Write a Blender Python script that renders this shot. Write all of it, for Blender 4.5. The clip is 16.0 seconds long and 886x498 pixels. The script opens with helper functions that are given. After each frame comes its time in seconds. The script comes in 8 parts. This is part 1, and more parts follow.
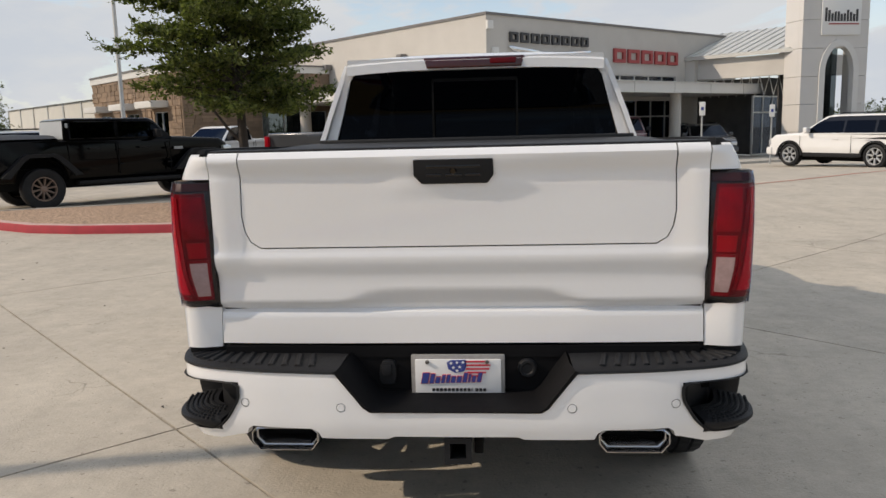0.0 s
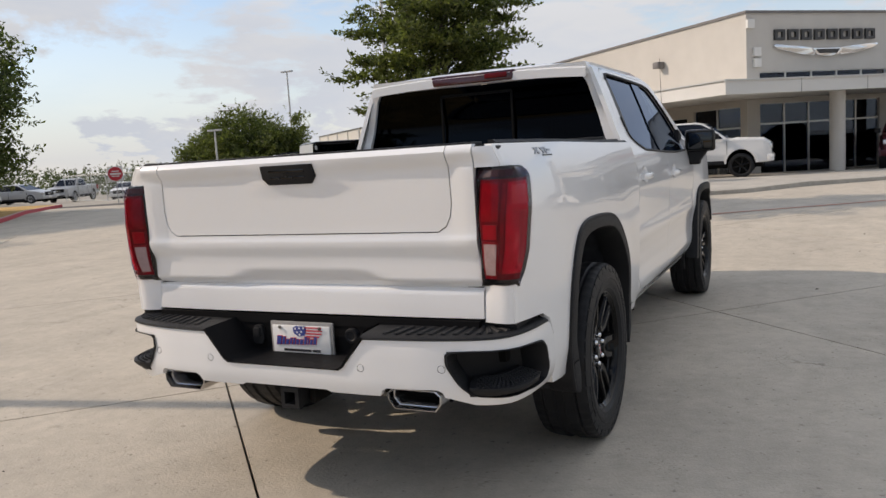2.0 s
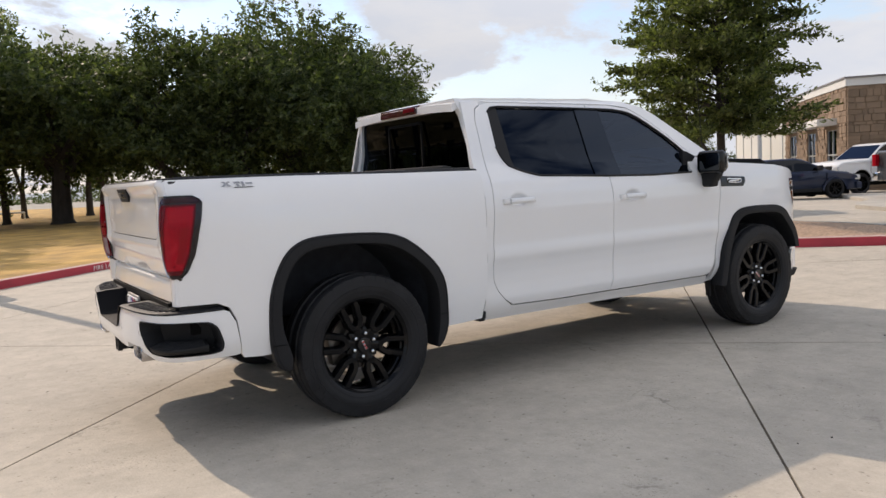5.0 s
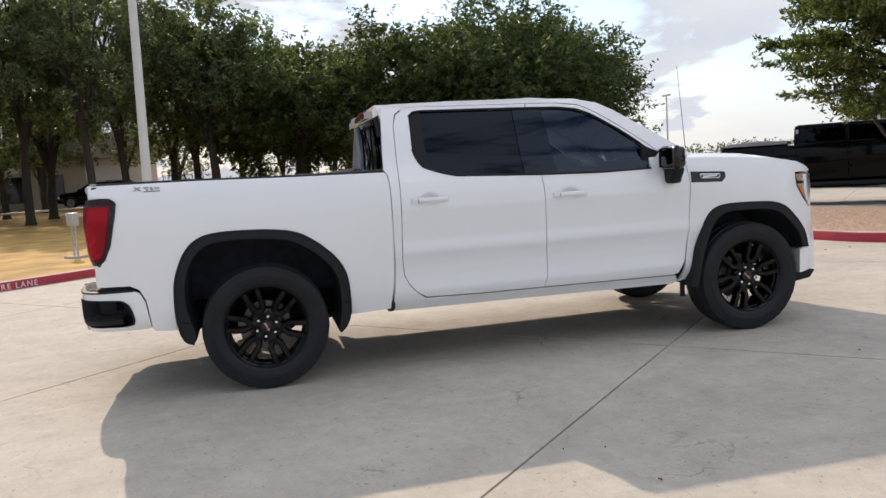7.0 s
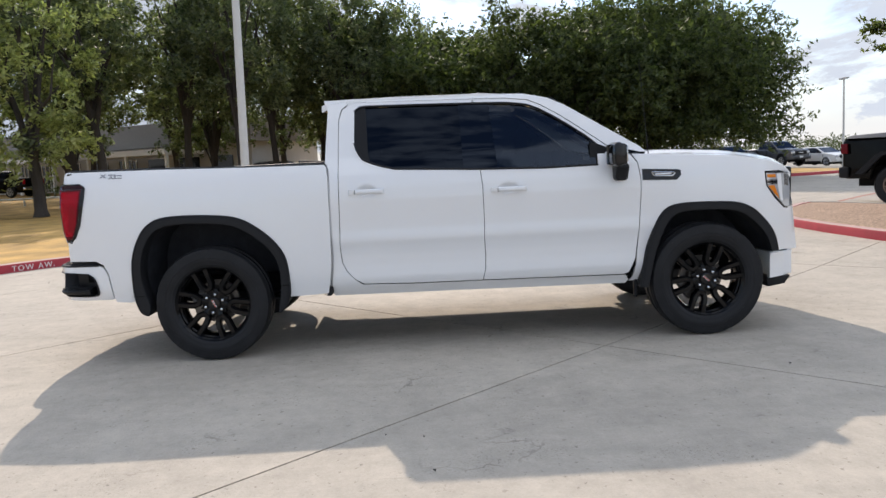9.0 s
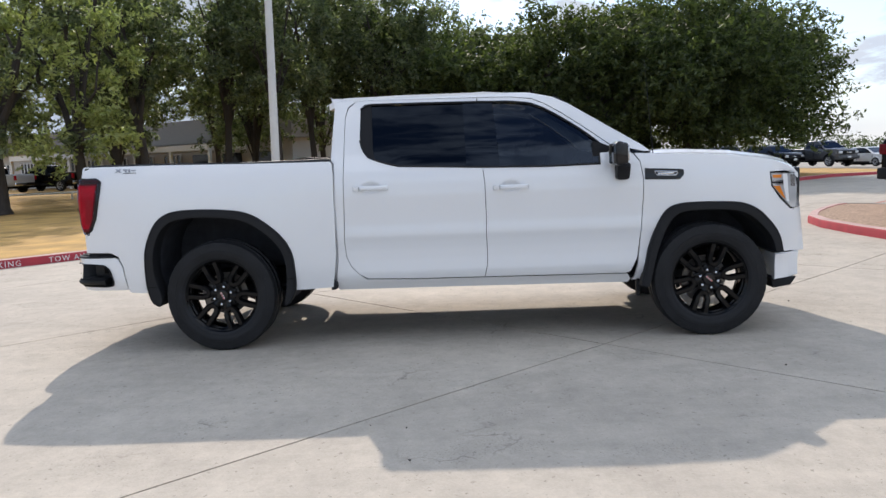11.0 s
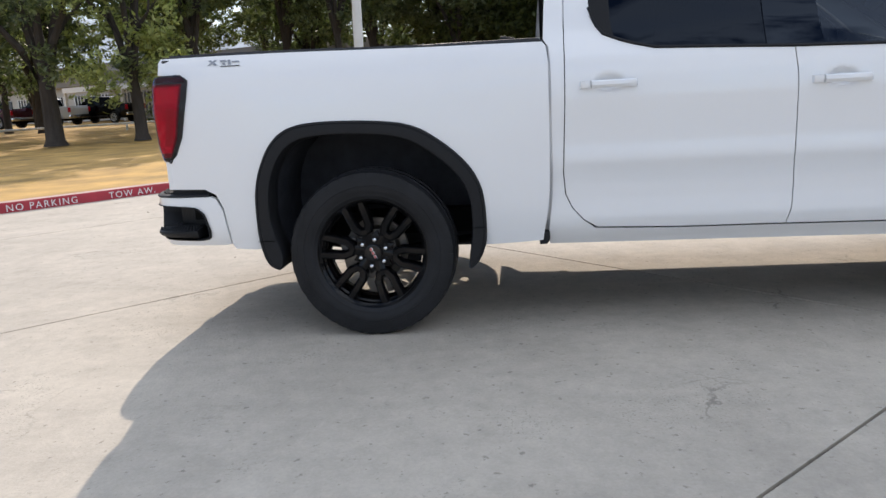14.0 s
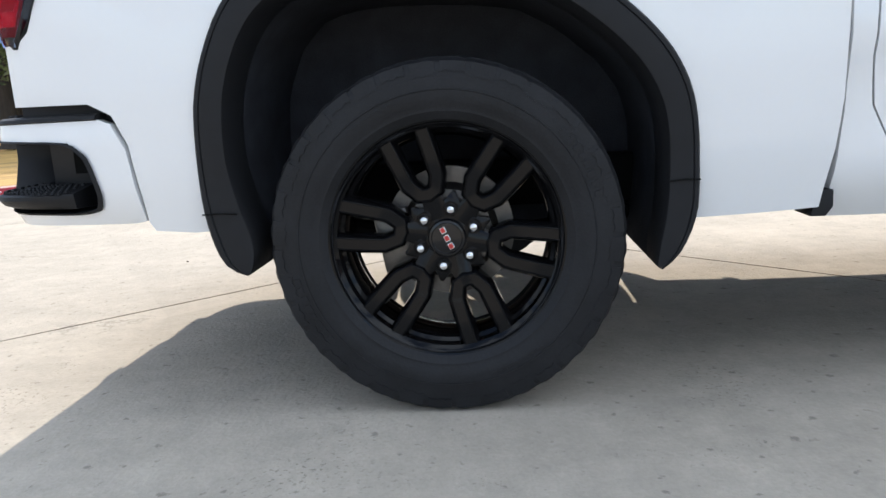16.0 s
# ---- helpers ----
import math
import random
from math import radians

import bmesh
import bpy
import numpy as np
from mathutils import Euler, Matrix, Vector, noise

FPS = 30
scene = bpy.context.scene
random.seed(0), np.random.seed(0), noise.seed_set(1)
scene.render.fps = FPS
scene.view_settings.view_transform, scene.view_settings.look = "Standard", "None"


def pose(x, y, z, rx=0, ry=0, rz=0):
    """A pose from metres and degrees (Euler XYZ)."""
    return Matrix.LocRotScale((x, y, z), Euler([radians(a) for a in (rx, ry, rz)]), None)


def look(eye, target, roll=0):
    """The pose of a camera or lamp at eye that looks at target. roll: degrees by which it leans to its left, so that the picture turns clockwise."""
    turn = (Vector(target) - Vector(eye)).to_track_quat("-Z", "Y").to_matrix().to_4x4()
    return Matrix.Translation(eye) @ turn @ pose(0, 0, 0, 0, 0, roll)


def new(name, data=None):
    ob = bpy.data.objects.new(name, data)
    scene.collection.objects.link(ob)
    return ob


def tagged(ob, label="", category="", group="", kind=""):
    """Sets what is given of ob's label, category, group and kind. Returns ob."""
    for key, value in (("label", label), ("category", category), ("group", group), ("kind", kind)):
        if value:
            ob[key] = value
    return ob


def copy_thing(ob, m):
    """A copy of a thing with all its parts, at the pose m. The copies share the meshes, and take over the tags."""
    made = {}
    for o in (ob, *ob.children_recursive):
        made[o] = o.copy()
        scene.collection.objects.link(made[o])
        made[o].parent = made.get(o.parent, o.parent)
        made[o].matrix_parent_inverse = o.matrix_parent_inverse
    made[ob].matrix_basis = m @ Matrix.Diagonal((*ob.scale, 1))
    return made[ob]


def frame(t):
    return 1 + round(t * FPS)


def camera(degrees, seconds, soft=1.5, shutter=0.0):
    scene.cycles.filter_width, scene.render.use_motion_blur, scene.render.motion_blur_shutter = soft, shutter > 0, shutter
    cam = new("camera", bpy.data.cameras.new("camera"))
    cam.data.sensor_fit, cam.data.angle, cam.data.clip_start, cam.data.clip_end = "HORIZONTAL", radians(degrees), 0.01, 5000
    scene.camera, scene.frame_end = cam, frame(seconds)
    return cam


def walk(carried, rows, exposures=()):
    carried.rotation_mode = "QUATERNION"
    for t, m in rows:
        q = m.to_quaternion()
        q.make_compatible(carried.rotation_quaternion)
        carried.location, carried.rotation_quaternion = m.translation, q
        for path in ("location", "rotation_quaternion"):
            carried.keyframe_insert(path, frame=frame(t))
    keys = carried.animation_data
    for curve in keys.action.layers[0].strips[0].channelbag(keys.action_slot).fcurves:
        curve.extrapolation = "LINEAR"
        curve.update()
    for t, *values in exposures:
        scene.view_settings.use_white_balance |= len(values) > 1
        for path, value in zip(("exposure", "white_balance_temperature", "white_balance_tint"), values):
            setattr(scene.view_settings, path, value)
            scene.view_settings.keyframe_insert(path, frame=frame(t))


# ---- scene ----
cam = camera(59.2, 16.0)
PATH = [
    (0, (0.171, -2.443, 1.534), (0.008, -0.475, 1.222), -1.5),
    (0.5, (0.474, -2.543, 1.52), (0.18, -0.587, 1.224), -2.1),
    (1, (0.886, -2.557, 1.491), (0.414, -0.633, 1.212), -2.8),
    (1.5, (1.41, -2.582, 1.467), (0.738, -0.716, 1.205), -3.3),
    (2, (1.948, -2.53, 1.439), (1.08, -0.744, 1.193), -3.7),
    (2.5, (2.539, -2.432, 1.425), (1.492, -0.742, 1.197), -3.7),
    (3, (3.111, -2.266, 1.402), (1.905, -0.683, 1.195), -3.4),
    (3.5, (3.649, -2.008, 1.410), (2.307, -0.538, 1.217), -3.2),
    (4, (4.168, -1.694, 1.399), (2.702, -0.345, 1.213), -3.1),
    (6.5, (6.17, 0.652, 1.429), (4.274, 1.255, 1.225), -3.5),
    (7, (6.405, 1.179, 1.429), (4.467, 1.631, 1.224), -3.7),
    (7.5, (6.585, 1.769, 1.411), (4.616, 2.055, 1.206), -3.7),
    (8, (6.714, 2.168, 1.4), (4.733, 2.351, 1.194), -3.5),
    (8.5, (6.792, 2.487, 1.418), (4.808, 2.601, 1.196), -3.1),
    (9, (6.82, 2.837, 1.405), (4.833, 2.865, 1.184), -2.8),
    (11.5, (6.909, 3.137, 1.396), (4.925, 3.05, 1.165), -2.4),
    (12, (6.658, 2.962, 1.399), (4.677, 2.861, 1.145), -2.5),
    (12.5, (6.292, 2.753, 1.37), (4.318, 2.625, 1.077), -2.7),
    (13, (5.855, 2.482, 1.351), (3.889, 2.325, 1.019), -2.8),
    (13.5, (5.367, 2.196, 1.297), (3.41, 2.006, 0.928), -3.0),
    (14, (4.841, 1.94, 1.215), (2.891, 1.734, 0.822), -3.2),
    (14.5, (4.301, 1.676, 1.13), (2.355, 1.478, 0.714), -3.5),
    (15, (3.734, 1.481, 1.017), (1.788, 1.308, 0.589), -3.3),
    (15.5, (3.225, 1.369, 0.869), (1.275, 1.203, 0.454), -3.4),
    (16, (2.825, 1.312, 0.741), (0.864, 1.15, 0.381), -3.2),
]
walk(cam, [(t, look(eye, aim, roll)) for t, eye, aim, roll in PATH],
     [(0.0, 0.11, 7450, 15), (3.5, 0.26, 7500, 19), (7.0, 0.46, 7250, 18), (8.5, 0.50, 7000, 17), (11.5, 0.50, 6650, 16), (12.5, 0.55, 6650, 16), (14.0, 0.62, 6800, 16), (15.5, 0.76, 6750, 15), (16.0, 1.00, 6700, 13)])

# ---- light ----
SUN_TO = Vector((1.45, 0.335, -1.0)).normalized()  # the way the sunlight goes
SUN_HEIGHT = math.asin(-SUN_TO.z)
SUN_TURN = math.atan2(-SUN_TO.x, -SUN_TO.y)  # from +y towards +x

world = bpy.data.worlds.new("world")
scene.world = world
world.use_nodes = True
wn, wl = world.node_tree.nodes, world.node_tree.links
wn.clear()
w_out = wn.new("ShaderNodeOutputWorld")
w_bg = wn.new("ShaderNodeBackground")
w_sky = wn.new("ShaderNodeTexSky")
w_sky.sky_type = "NISHITA"
w_sky.sun_disc = False
w_sky.sun_elevation = SUN_HEIGHT
w_sky.sun_rotation = SUN_TURN
w_sky.dust_density = 0.3
w_sky.air_density = 1.0
w_sky.ozone_density = 2.4
w_bg.inputs["Strength"].default_value = 0.15
# broken white clouds over the blue
w_tc = wn.new("ShaderNodeTexCoord")
w_map = wn.new("ShaderNodeMapping")
w_map.inputs["Scale"].default_value = (1.0, 1.0, 2.8)
w_map.inputs["Location"].default_value = (0.35, 0.1, 0.2)
w_n1 = wn.new("ShaderNodeTexNoise")
w_n1.inputs["Scale"].default_value = 2.9
w_n1.inputs["Detail"].default_value = 12.0
w_n1.inputs["Roughness"].default_value = 0.60
w_n1.inputs["Distortion"].default_value = 0.25
w_ramp = wn.new("ShaderNodeValToRGB")
w_ramp.color_ramp.elements[0].position = 0.445
w_ramp.color_ramp.elements[1].position = 0.525
w_mix = wn.new("ShaderNodeMix")
w_mix.data_type = "RGBA"
# cloud bodies run from grey undersides to bright white tops
w_n2 = wn.new("ShaderNodeTexNoise")
w_n2.inputs["Scale"].default_value = 5.0
w_n2.inputs["Detail"].default_value = 8.0
w_n2.inputs["Roughness"].default_value = 0.6
w_body = wn.new("ShaderNodeValToRGB")
w_body.color_ramp.elements[0].position = 0.40
w_body.color_ramp.elements[0].color = (0.90, 0.935, 0.985, 1)
w_body.color_ramp.elements[1].position = 0.56
w_body.color_ramp.elements[1].color = (1.0, 1.0, 1.0, 1)
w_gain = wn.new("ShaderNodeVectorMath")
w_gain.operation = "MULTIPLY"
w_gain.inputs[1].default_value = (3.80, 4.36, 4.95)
wl.new(w_tc.outputs["Generated"], w_map.inputs["Vector"])
wl.new(w_map.outputs["Vector"], w_n1.inputs["Vector"])
wl.new(w_n1.outputs["Fac"], w_ramp.inputs["Fac"])
wl.new(w_map.outputs["Vector"], w_n2.inputs["Vector"])
wl.new(w_n2.outputs["Fac"], w_body.inputs["Fac"])
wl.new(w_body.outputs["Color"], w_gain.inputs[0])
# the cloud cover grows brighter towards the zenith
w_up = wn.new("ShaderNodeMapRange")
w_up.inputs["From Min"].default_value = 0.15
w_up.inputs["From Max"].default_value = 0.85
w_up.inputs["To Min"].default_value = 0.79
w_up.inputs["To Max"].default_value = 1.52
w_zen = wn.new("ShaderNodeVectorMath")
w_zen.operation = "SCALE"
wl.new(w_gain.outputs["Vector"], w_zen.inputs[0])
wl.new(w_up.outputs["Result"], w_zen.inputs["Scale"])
w_north = wn.new("ShaderNodeMapRange")  # thinner, brighter cover beyond the buildings
w_north.inputs["From Min"].default_value = -0.2
w_north.inputs["From Max"].default_value = 0.9
w_north.inputs["To Min"].default_value = 0.86
w_north.inputs["To Max"].default_value = 1.24
w_thin = wn.new("ShaderNodeVectorMath")
w_thin.operation = "SCALE"
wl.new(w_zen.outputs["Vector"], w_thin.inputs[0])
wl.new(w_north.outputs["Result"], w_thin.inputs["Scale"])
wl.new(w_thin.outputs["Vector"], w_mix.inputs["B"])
# pale haze towards the horizon
w_sep = wn.new("ShaderNodeSeparateXYZ")
w_low = wn.new("ShaderNodeMapRange")
w_low.inputs["From Min"].default_value = 0.02
w_low.inputs["From Max"].default_value = 0.20
w_low.inputs["To Min"].default_value = 0.85
w_low.inputs["To Max"].default_value = 0.0
w_max = wn.new("ShaderNodeMath")
w_max.operation = "MAXIMUM"
wl.new(w_tc.outputs["Generated"], w_sep.inputs["Vector"])
wl.new(w_sep.outputs["Z"], w_low.inputs["Value"])
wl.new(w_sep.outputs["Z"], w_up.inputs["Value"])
wl.new(w_sep.outputs["Y"], w_north.inputs["Value"])
wl.new(w_low.outputs["Result"], w_max.inputs[0])
wl.new(w_ramp.outputs["Color"], w_max.inputs[1])
wl.new(w_max.outputs[0], w_mix.inputs["Factor"])
wl.new(w_sky.outputs["Color"], w_mix.inputs["A"])
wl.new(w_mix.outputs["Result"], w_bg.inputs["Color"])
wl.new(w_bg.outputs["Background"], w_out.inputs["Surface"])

sun_data = bpy.data.lights.new("sun", "SUN")
sun_data.energy = 2.55
sun_data.angle = radians(0.6)
sun_data.color = (1.0, 0.93, 0.82)
sun = new("sun", sun_data)
sun.rotation_euler = SUN_TO.to_track_quat("-Z", "Y").to_euler()
scene.view_settings.exposure = 0.0

# ---- materials ----
def mat(name, color, rough=0.5, metal=0.0, coat=0.0, grain=0.0, scale=8.0, bump=0.0, fine=80.0, spec=0.5, sheen=0.0, vary=0.0, stretch=(1, 1, 1), island=False):
    """A surface with colour variation at two scales and fine relief."""
    m = bpy.data.materials.new(name)
    m.use_nodes = True
    n, l = m.node_tree.nodes, m.node_tree.links
    b = n["Principled BSDF"]
    b.inputs["Base Color"].default_value = (*color, 1)
    b.inputs["Roughness"].default_value = rough
    b.inputs["Metallic"].default_value = metal
    b.inputs["Coat Weight"].default_value = coat
    b.inputs["Coat Roughness"].default_value = 0.03
    b.inputs["Specular IOR Level"].default_value = spec
    if grain or bump or vary:
        tc = n.new("ShaderNodeTexCoord")
        mp = n.new("ShaderNodeMapping")
        mp.inputs["Scale"].default_value = stretch
        l.new(tc.outputs["Object"], mp.inputs["Vector"])
    if grain or vary:
        big = n.new("ShaderNodeTexNoise")
        big.inputs["Scale"].default_value = scale
        big.inputs["Detail"].default_value = 6
        small = n.new("ShaderNodeTexNoise")
        small.inputs["Scale"].default_value = fine
        small.inputs["Detail"].default_value = 3
        l.new(mp.outputs["Vector"], big.inputs["Vector"])
        l.new(mp.outputs["Vector"], small.inputs["Vector"])
        add = n.new("ShaderNodeMath")
        add.operation = "MULTIPLY_ADD"
        l.new(small.outputs["Fac"], add.inputs[0])
        add.inputs[1].default_value = 0.5
        l.new(big.outputs["Fac"], add.inputs[2])
        last = add.outputs[0]
        if vary:
            info = n.new("ShaderNodeNewGeometry" if island else "ShaderNodeObjectInfo")
            more = n.new("ShaderNodeMath")
            more.operation = "MULTIPLY_ADD"
            l.new(info.outputs["Random Per Island" if island else "Random"], more.inputs[0])
            more.inputs[1].default_value = vary
            l.new(last, more.inputs[2])
            last = more.outputs[0]
        rng = n.new("ShaderNodeMapRange")
        rng.inputs["From Min"].default_value = 0.45
        rng.inputs["From Max"].default_value = 1.05 + vary
        rng.inputs["To Min"].default_value = 1 - grain
        rng.inputs["To Max"].default_value = 1 + grain
        l.new(last, rng.inputs["Value"])
        mul = n.new("ShaderNodeVectorMath")
        mul.operation = "SCALE"
        mul.inputs[0].default_value = color
        l.new(rng.outputs["Result"], mul.inputs["Scale"])
        l.new(mul.outputs["Vector"], b.inputs["Base Color"])
        rr = n.new("ShaderNodeMapRange")
        rr.inputs["To Min"].default_value = max(0.02, rough - 0.08)
        rr.inputs["To Max"].default_value = min(1, rough + 0.08)
        l.new(big.outputs["Fac"], rr.inputs["Value"])
        l.new(rr.outputs["Result"], b.inputs["Roughness"])
    if bump:
        bn = n.new("ShaderNodeTexNoise")
        bn.inputs["Scale"].default_value = fine
        bn.inputs["Detail"].default_value = 4
        l.new(mp.outputs["Vector"], bn.inputs["Vector"])
        bp = n.new("ShaderNodeBump")
        bp.inputs["Strength"].default_value = bump
        bp.inputs["Distance"].default_value = 0.01
        l.new(bn.outputs["Fac"], bp.inputs["Height"])
        l.new(bp.outputs["Normal"], b.inputs["Normal"])
    return m


def glass_mat(name, tint, ior=1.5):
    """A thin dark pane: tinted see-through with a mirror's gloss at the edge."""
    m = bpy.data.materials.new(name)
    m.use_nodes = True
    n, l = m.node_tree.nodes, m.node_tree.links
    n.clear()
    out = n.new("ShaderNodeOutputMaterial")
    tr = n.new("ShaderNodeBsdfTransparent")
    tr.inputs["Color"].default_value = (*tint, 1)
    gl = n.new("ShaderNodeBsdfGlossy")
    gl.inputs["Roughness"].default_value = 0.015
    # blue sky painted into the reflection: the gloss itself is tinted blue
    gl.inputs["Color"].default_value = (0.62, 0.76, 1.0, 1)
    fr = n.new("ShaderNodeFresnel")
    fr.inputs["IOR"].default_value = ior
    mx = n.new("ShaderNodeMixShader")
    l.new(fr.outputs["Fac"], mx.inputs["Fac"])
    l.new(tr.outputs["BSDF"], mx.inputs[1])
    l.new(gl.outputs["BSDF"], mx.inputs[2])
    l.new(mx.outputs["Shader"], out.inputs["Surface"])
    return m


def concrete_mat(name, color, crack=0.0):
    """Worn concrete: broad stains, fine sand grain, dark pits, faint broom marks."""
    m = mat(name, color, 0.85, grain=0.14, scale=0.9, bump=0.35, fine=70, spec=0.3, vary=0.12)
    n, l = m.node_tree.nodes, m.node_tree.links
    b = n["Principled BSDF"]
    src = b.inputs["Base Color"].links[0].from_socket
    tc = n.new("ShaderNodeTexCoord")
    pit = n.new("ShaderNodeTexNoise")
    pit.inputs["Scale"].default_value = 26
    pit.inputs["Detail"].default_value = 5
    mid = n.new("ShaderNodeTexNoise")
    mid.inputs["Scale"].default_value = 3.2
    mid.inputs["Detail"].default_value = 8
    mid.inputs["Roughness"].default_value = 0.7
    for k in (pit, mid):
        l.new(tc.outputs["Object"], k.inputs["Vector"])
    r1 = n.new("ShaderNodeMapRange")
    r1.inputs["From Min"].default_value = 0.29
    r1.inputs["From Max"].default_value = 0.36
    r1.inputs["To Min"].default_value = 0.62
    r1.inputs["To Max"].default_value = 1.0
    l.new(pit.outputs["Fac"], r1.inputs["Value"])
    r2 = n.new("ShaderNodeMapRange")
    r2.inputs["From Min"].default_value = 0.3
    r2.inputs["From Max"].default_value = 0.7
    r2.inputs["To Min"].default_value = 0.88
    r2.inputs["To Max"].default_value = 1.1
    l.new(mid.outputs["Fac"], r2.inputs["Value"])
    mu = n.new("ShaderNodeMath")
    mu.operation = "MULTIPLY"
    l.new(r1.outputs["Result"], mu.inputs[0])
    l.new(r2.outputs["Result"], mu.inputs[1])
    # short dark cracks and clusters of pits, only here and there
    vor = n.new("ShaderNodeTexVoronoi")
    vor.feature = "DISTANCE_TO_EDGE"
    vor.inputs["Scale"].default_value = 1.1
    warp = n.new("ShaderNodeTexNoise")
    warp.inputs["Scale"].default_value = 5.0
    warp.inputs["Detail"].default_value = 6
    wadd = n.new("ShaderNodeVectorMath")
    wadd.operation = "MULTIPLY_ADD"
    wadd.inputs[1].default_value = (0.35, 0.35, 0.35)
    l.new(tc.outputs["Object"], warp.inputs["Vector"])
    l.new(warp.outputs["Color"], wadd.inputs[0])
    l.new(tc.outputs["Object"], wadd.inputs[2])
    l.new(wadd.outputs["Vector"], vor.inputs["Vector"])
    rc = n.new("ShaderNodeMapRange")
    rc.inputs["From Min"].default_value = 0.002
    rc.inputs["From Max"].default_value = 0.012
    l.new(vor.outputs["Distance"], rc.inputs["Value"])
    peb = n.new("ShaderNodeTexNoise")
    peb.inputs["Scale"].default_value = 75
    peb.inputs["Detail"].default_value = 3
    l.new(tc.outputs["Object"], peb.inputs["Vector"])
    rp = n.new("ShaderNodeMapRange")
    rp.inputs["From Min"].default_value = 0.33
    rp.inputs["From Max"].default_value = 0.42
    l.new(peb.outputs["Fac"], rp.inputs["Value"])
    mn = n.new("ShaderNodeMath")
    mn.operation = "MINIMUM"
    l.new(rc.outputs["Result"], mn.inputs[0])
    l.new(rp.outputs["Result"], mn.inputs[1])
    msk = n.new("ShaderNodeTexNoise")
    msk.inputs["Scale"].default_value = 1.7
    msk.inputs["Detail"].default_value = 5
    l.new(tc.outputs["Object"], msk.inputs["Vector"])
    rm = n.new("ShaderNodeMapRange")
    rm.inputs["From Min"].default_value = 0.55
    rm.inputs["From Max"].default_value = 0.68
    rm.inputs["To Max"].default_value = 0.42
    l.new(msk.outputs["Fac"], rm.inputs["Value"])
    dk = n.new("ShaderNodeMix")
    l.new(rm.outputs["Result"], dk.inputs["Factor"])
    dk.inputs["A"].default_value = 1.0
    l.new(mn.outputs[0], dk.inputs["B"])
    mu2 = n.new("ShaderNodeMath")
    mu2.operation = "MULTIPLY"
    l.new(mu.outputs[0], mu2.inputs[0])
    l.new(dk.outputs["Result"], mu2.inputs[1])
    # long faint streaks of tyre dust along the lane
    lane = n.new("ShaderNodeMapping")
    lane.inputs["Scale"].default_value = (4.0, 0.5, 1)
    lane.inputs["Rotation"].default_value = (0, 0, 0.12)
    dust = n.new("ShaderNodeTexNoise")
    dust.inputs["Scale"].default_value = 1.0
    dust.inputs["Detail"].default_value = 7
    dust.inputs["Roughness"].default_value = 0.62
    l.new(tc.outputs["Object"], lane.inputs["Vector"])
    l.new(lane.outputs["Vector"], dust.inputs["Vector"])
    rd = n.new("ShaderNodeMapRange")
    rd.inputs["From Min"].default_value = 0.32
    rd.inputs["From Max"].default_value = 0.62
    rd.inputs["To Min"].default_value = 0.945
    rd.inputs["To Max"].default_value = 1.02
    l.new(dust.outputs["Fac"], rd.inputs["Value"])
    mu3 = n.new("ShaderNodeMath")
    mu3.operation = "MULTIPLY"
    l.new(mu2.outputs[0], mu3.inputs[0])
    l.new(rd.outputs["Result"], mu3.inputs[1])
    # small round pits gathered in worn patches, and pale scuffed sand between
    dots = n.new("ShaderNodeTexVoronoi")
    dots.inputs["Scale"].default_value = 58
    l.new(wadd.outputs["Vector"], dots.inputs["Vector"])
    rdot = n.new("ShaderNodeMapRange")
    rdot.inputs["From Min"].default_value = 0.16
    rdot.inputs["From Max"].default_value = 0.30
    l.new(dots.outputs["Distance"], rdot.inputs["Value"])
    pick = n.new("ShaderNodeTexNoise")
    pick.inputs["Scale"].default_value = 2.6
    pick.inputs["Detail"].default_value = 9
    pick.inputs["Roughness"].default_value = 0.75
    l.new(tc.outputs["Object"], pick.inputs["Vector"])
    rpick = n.new("ShaderNodeMapRange")
    rpick.inputs["From Min"].default_value = 0.58
    rpick.inputs["From Max"].default_value = 0.68
    rpick.inputs["To Max"].default_value = 0.5
    l.new(pick.outputs["Fac"], rpick.inputs["Value"])
    dmix = n.new("ShaderNodeMix")
    dmix.inputs["A"].default_value = 1.0
    l.new(rpick.outputs["Result"], dmix.inputs["Factor"])
    l.new(rdot.outputs["Result"], dmix.inputs["B"])
    sand = n.new("ShaderNodeTexNoise")
    sand.inputs["Scale"].default_value = 11
    sand.inputs["Detail"].default_value = 10
    sand.inputs["Roughness"].default_value = 0.8
    l.new(tc.outputs["Object"], sand.inputs["Vector"])
    rsand = n.new("ShaderNodeMapRange")
    rsand.inputs["From Min"].default_value = 0.32
    rsand.inputs["From Max"].default_value = 0.70
    rsand.inputs["To Min"].default_value = 0.90
    rsand.inputs["To Max"].default_value = 1.12
    l.new(sand.outputs["Fac"], rsand.inputs["Value"])
    for extra in (dmix.outputs["Result"], rsand.outputs["Result"]):
        more = n.new("ShaderNodeMath")
        more.operation = "MULTIPLY"
        l.new(mu3.outputs[0], more.inputs[0])
        l.new(extra, more.inputs[1])
        mu3 = more
    sc = n.new("ShaderNodeVectorMath")
    sc.operation = "SCALE"
    l.new(src, sc.inputs[0])
    l.new(mu3.outputs[0], sc.inputs["Scale"])
    l.new(sc.outputs["Vector"], b.inputs["Base Color"])
    return m


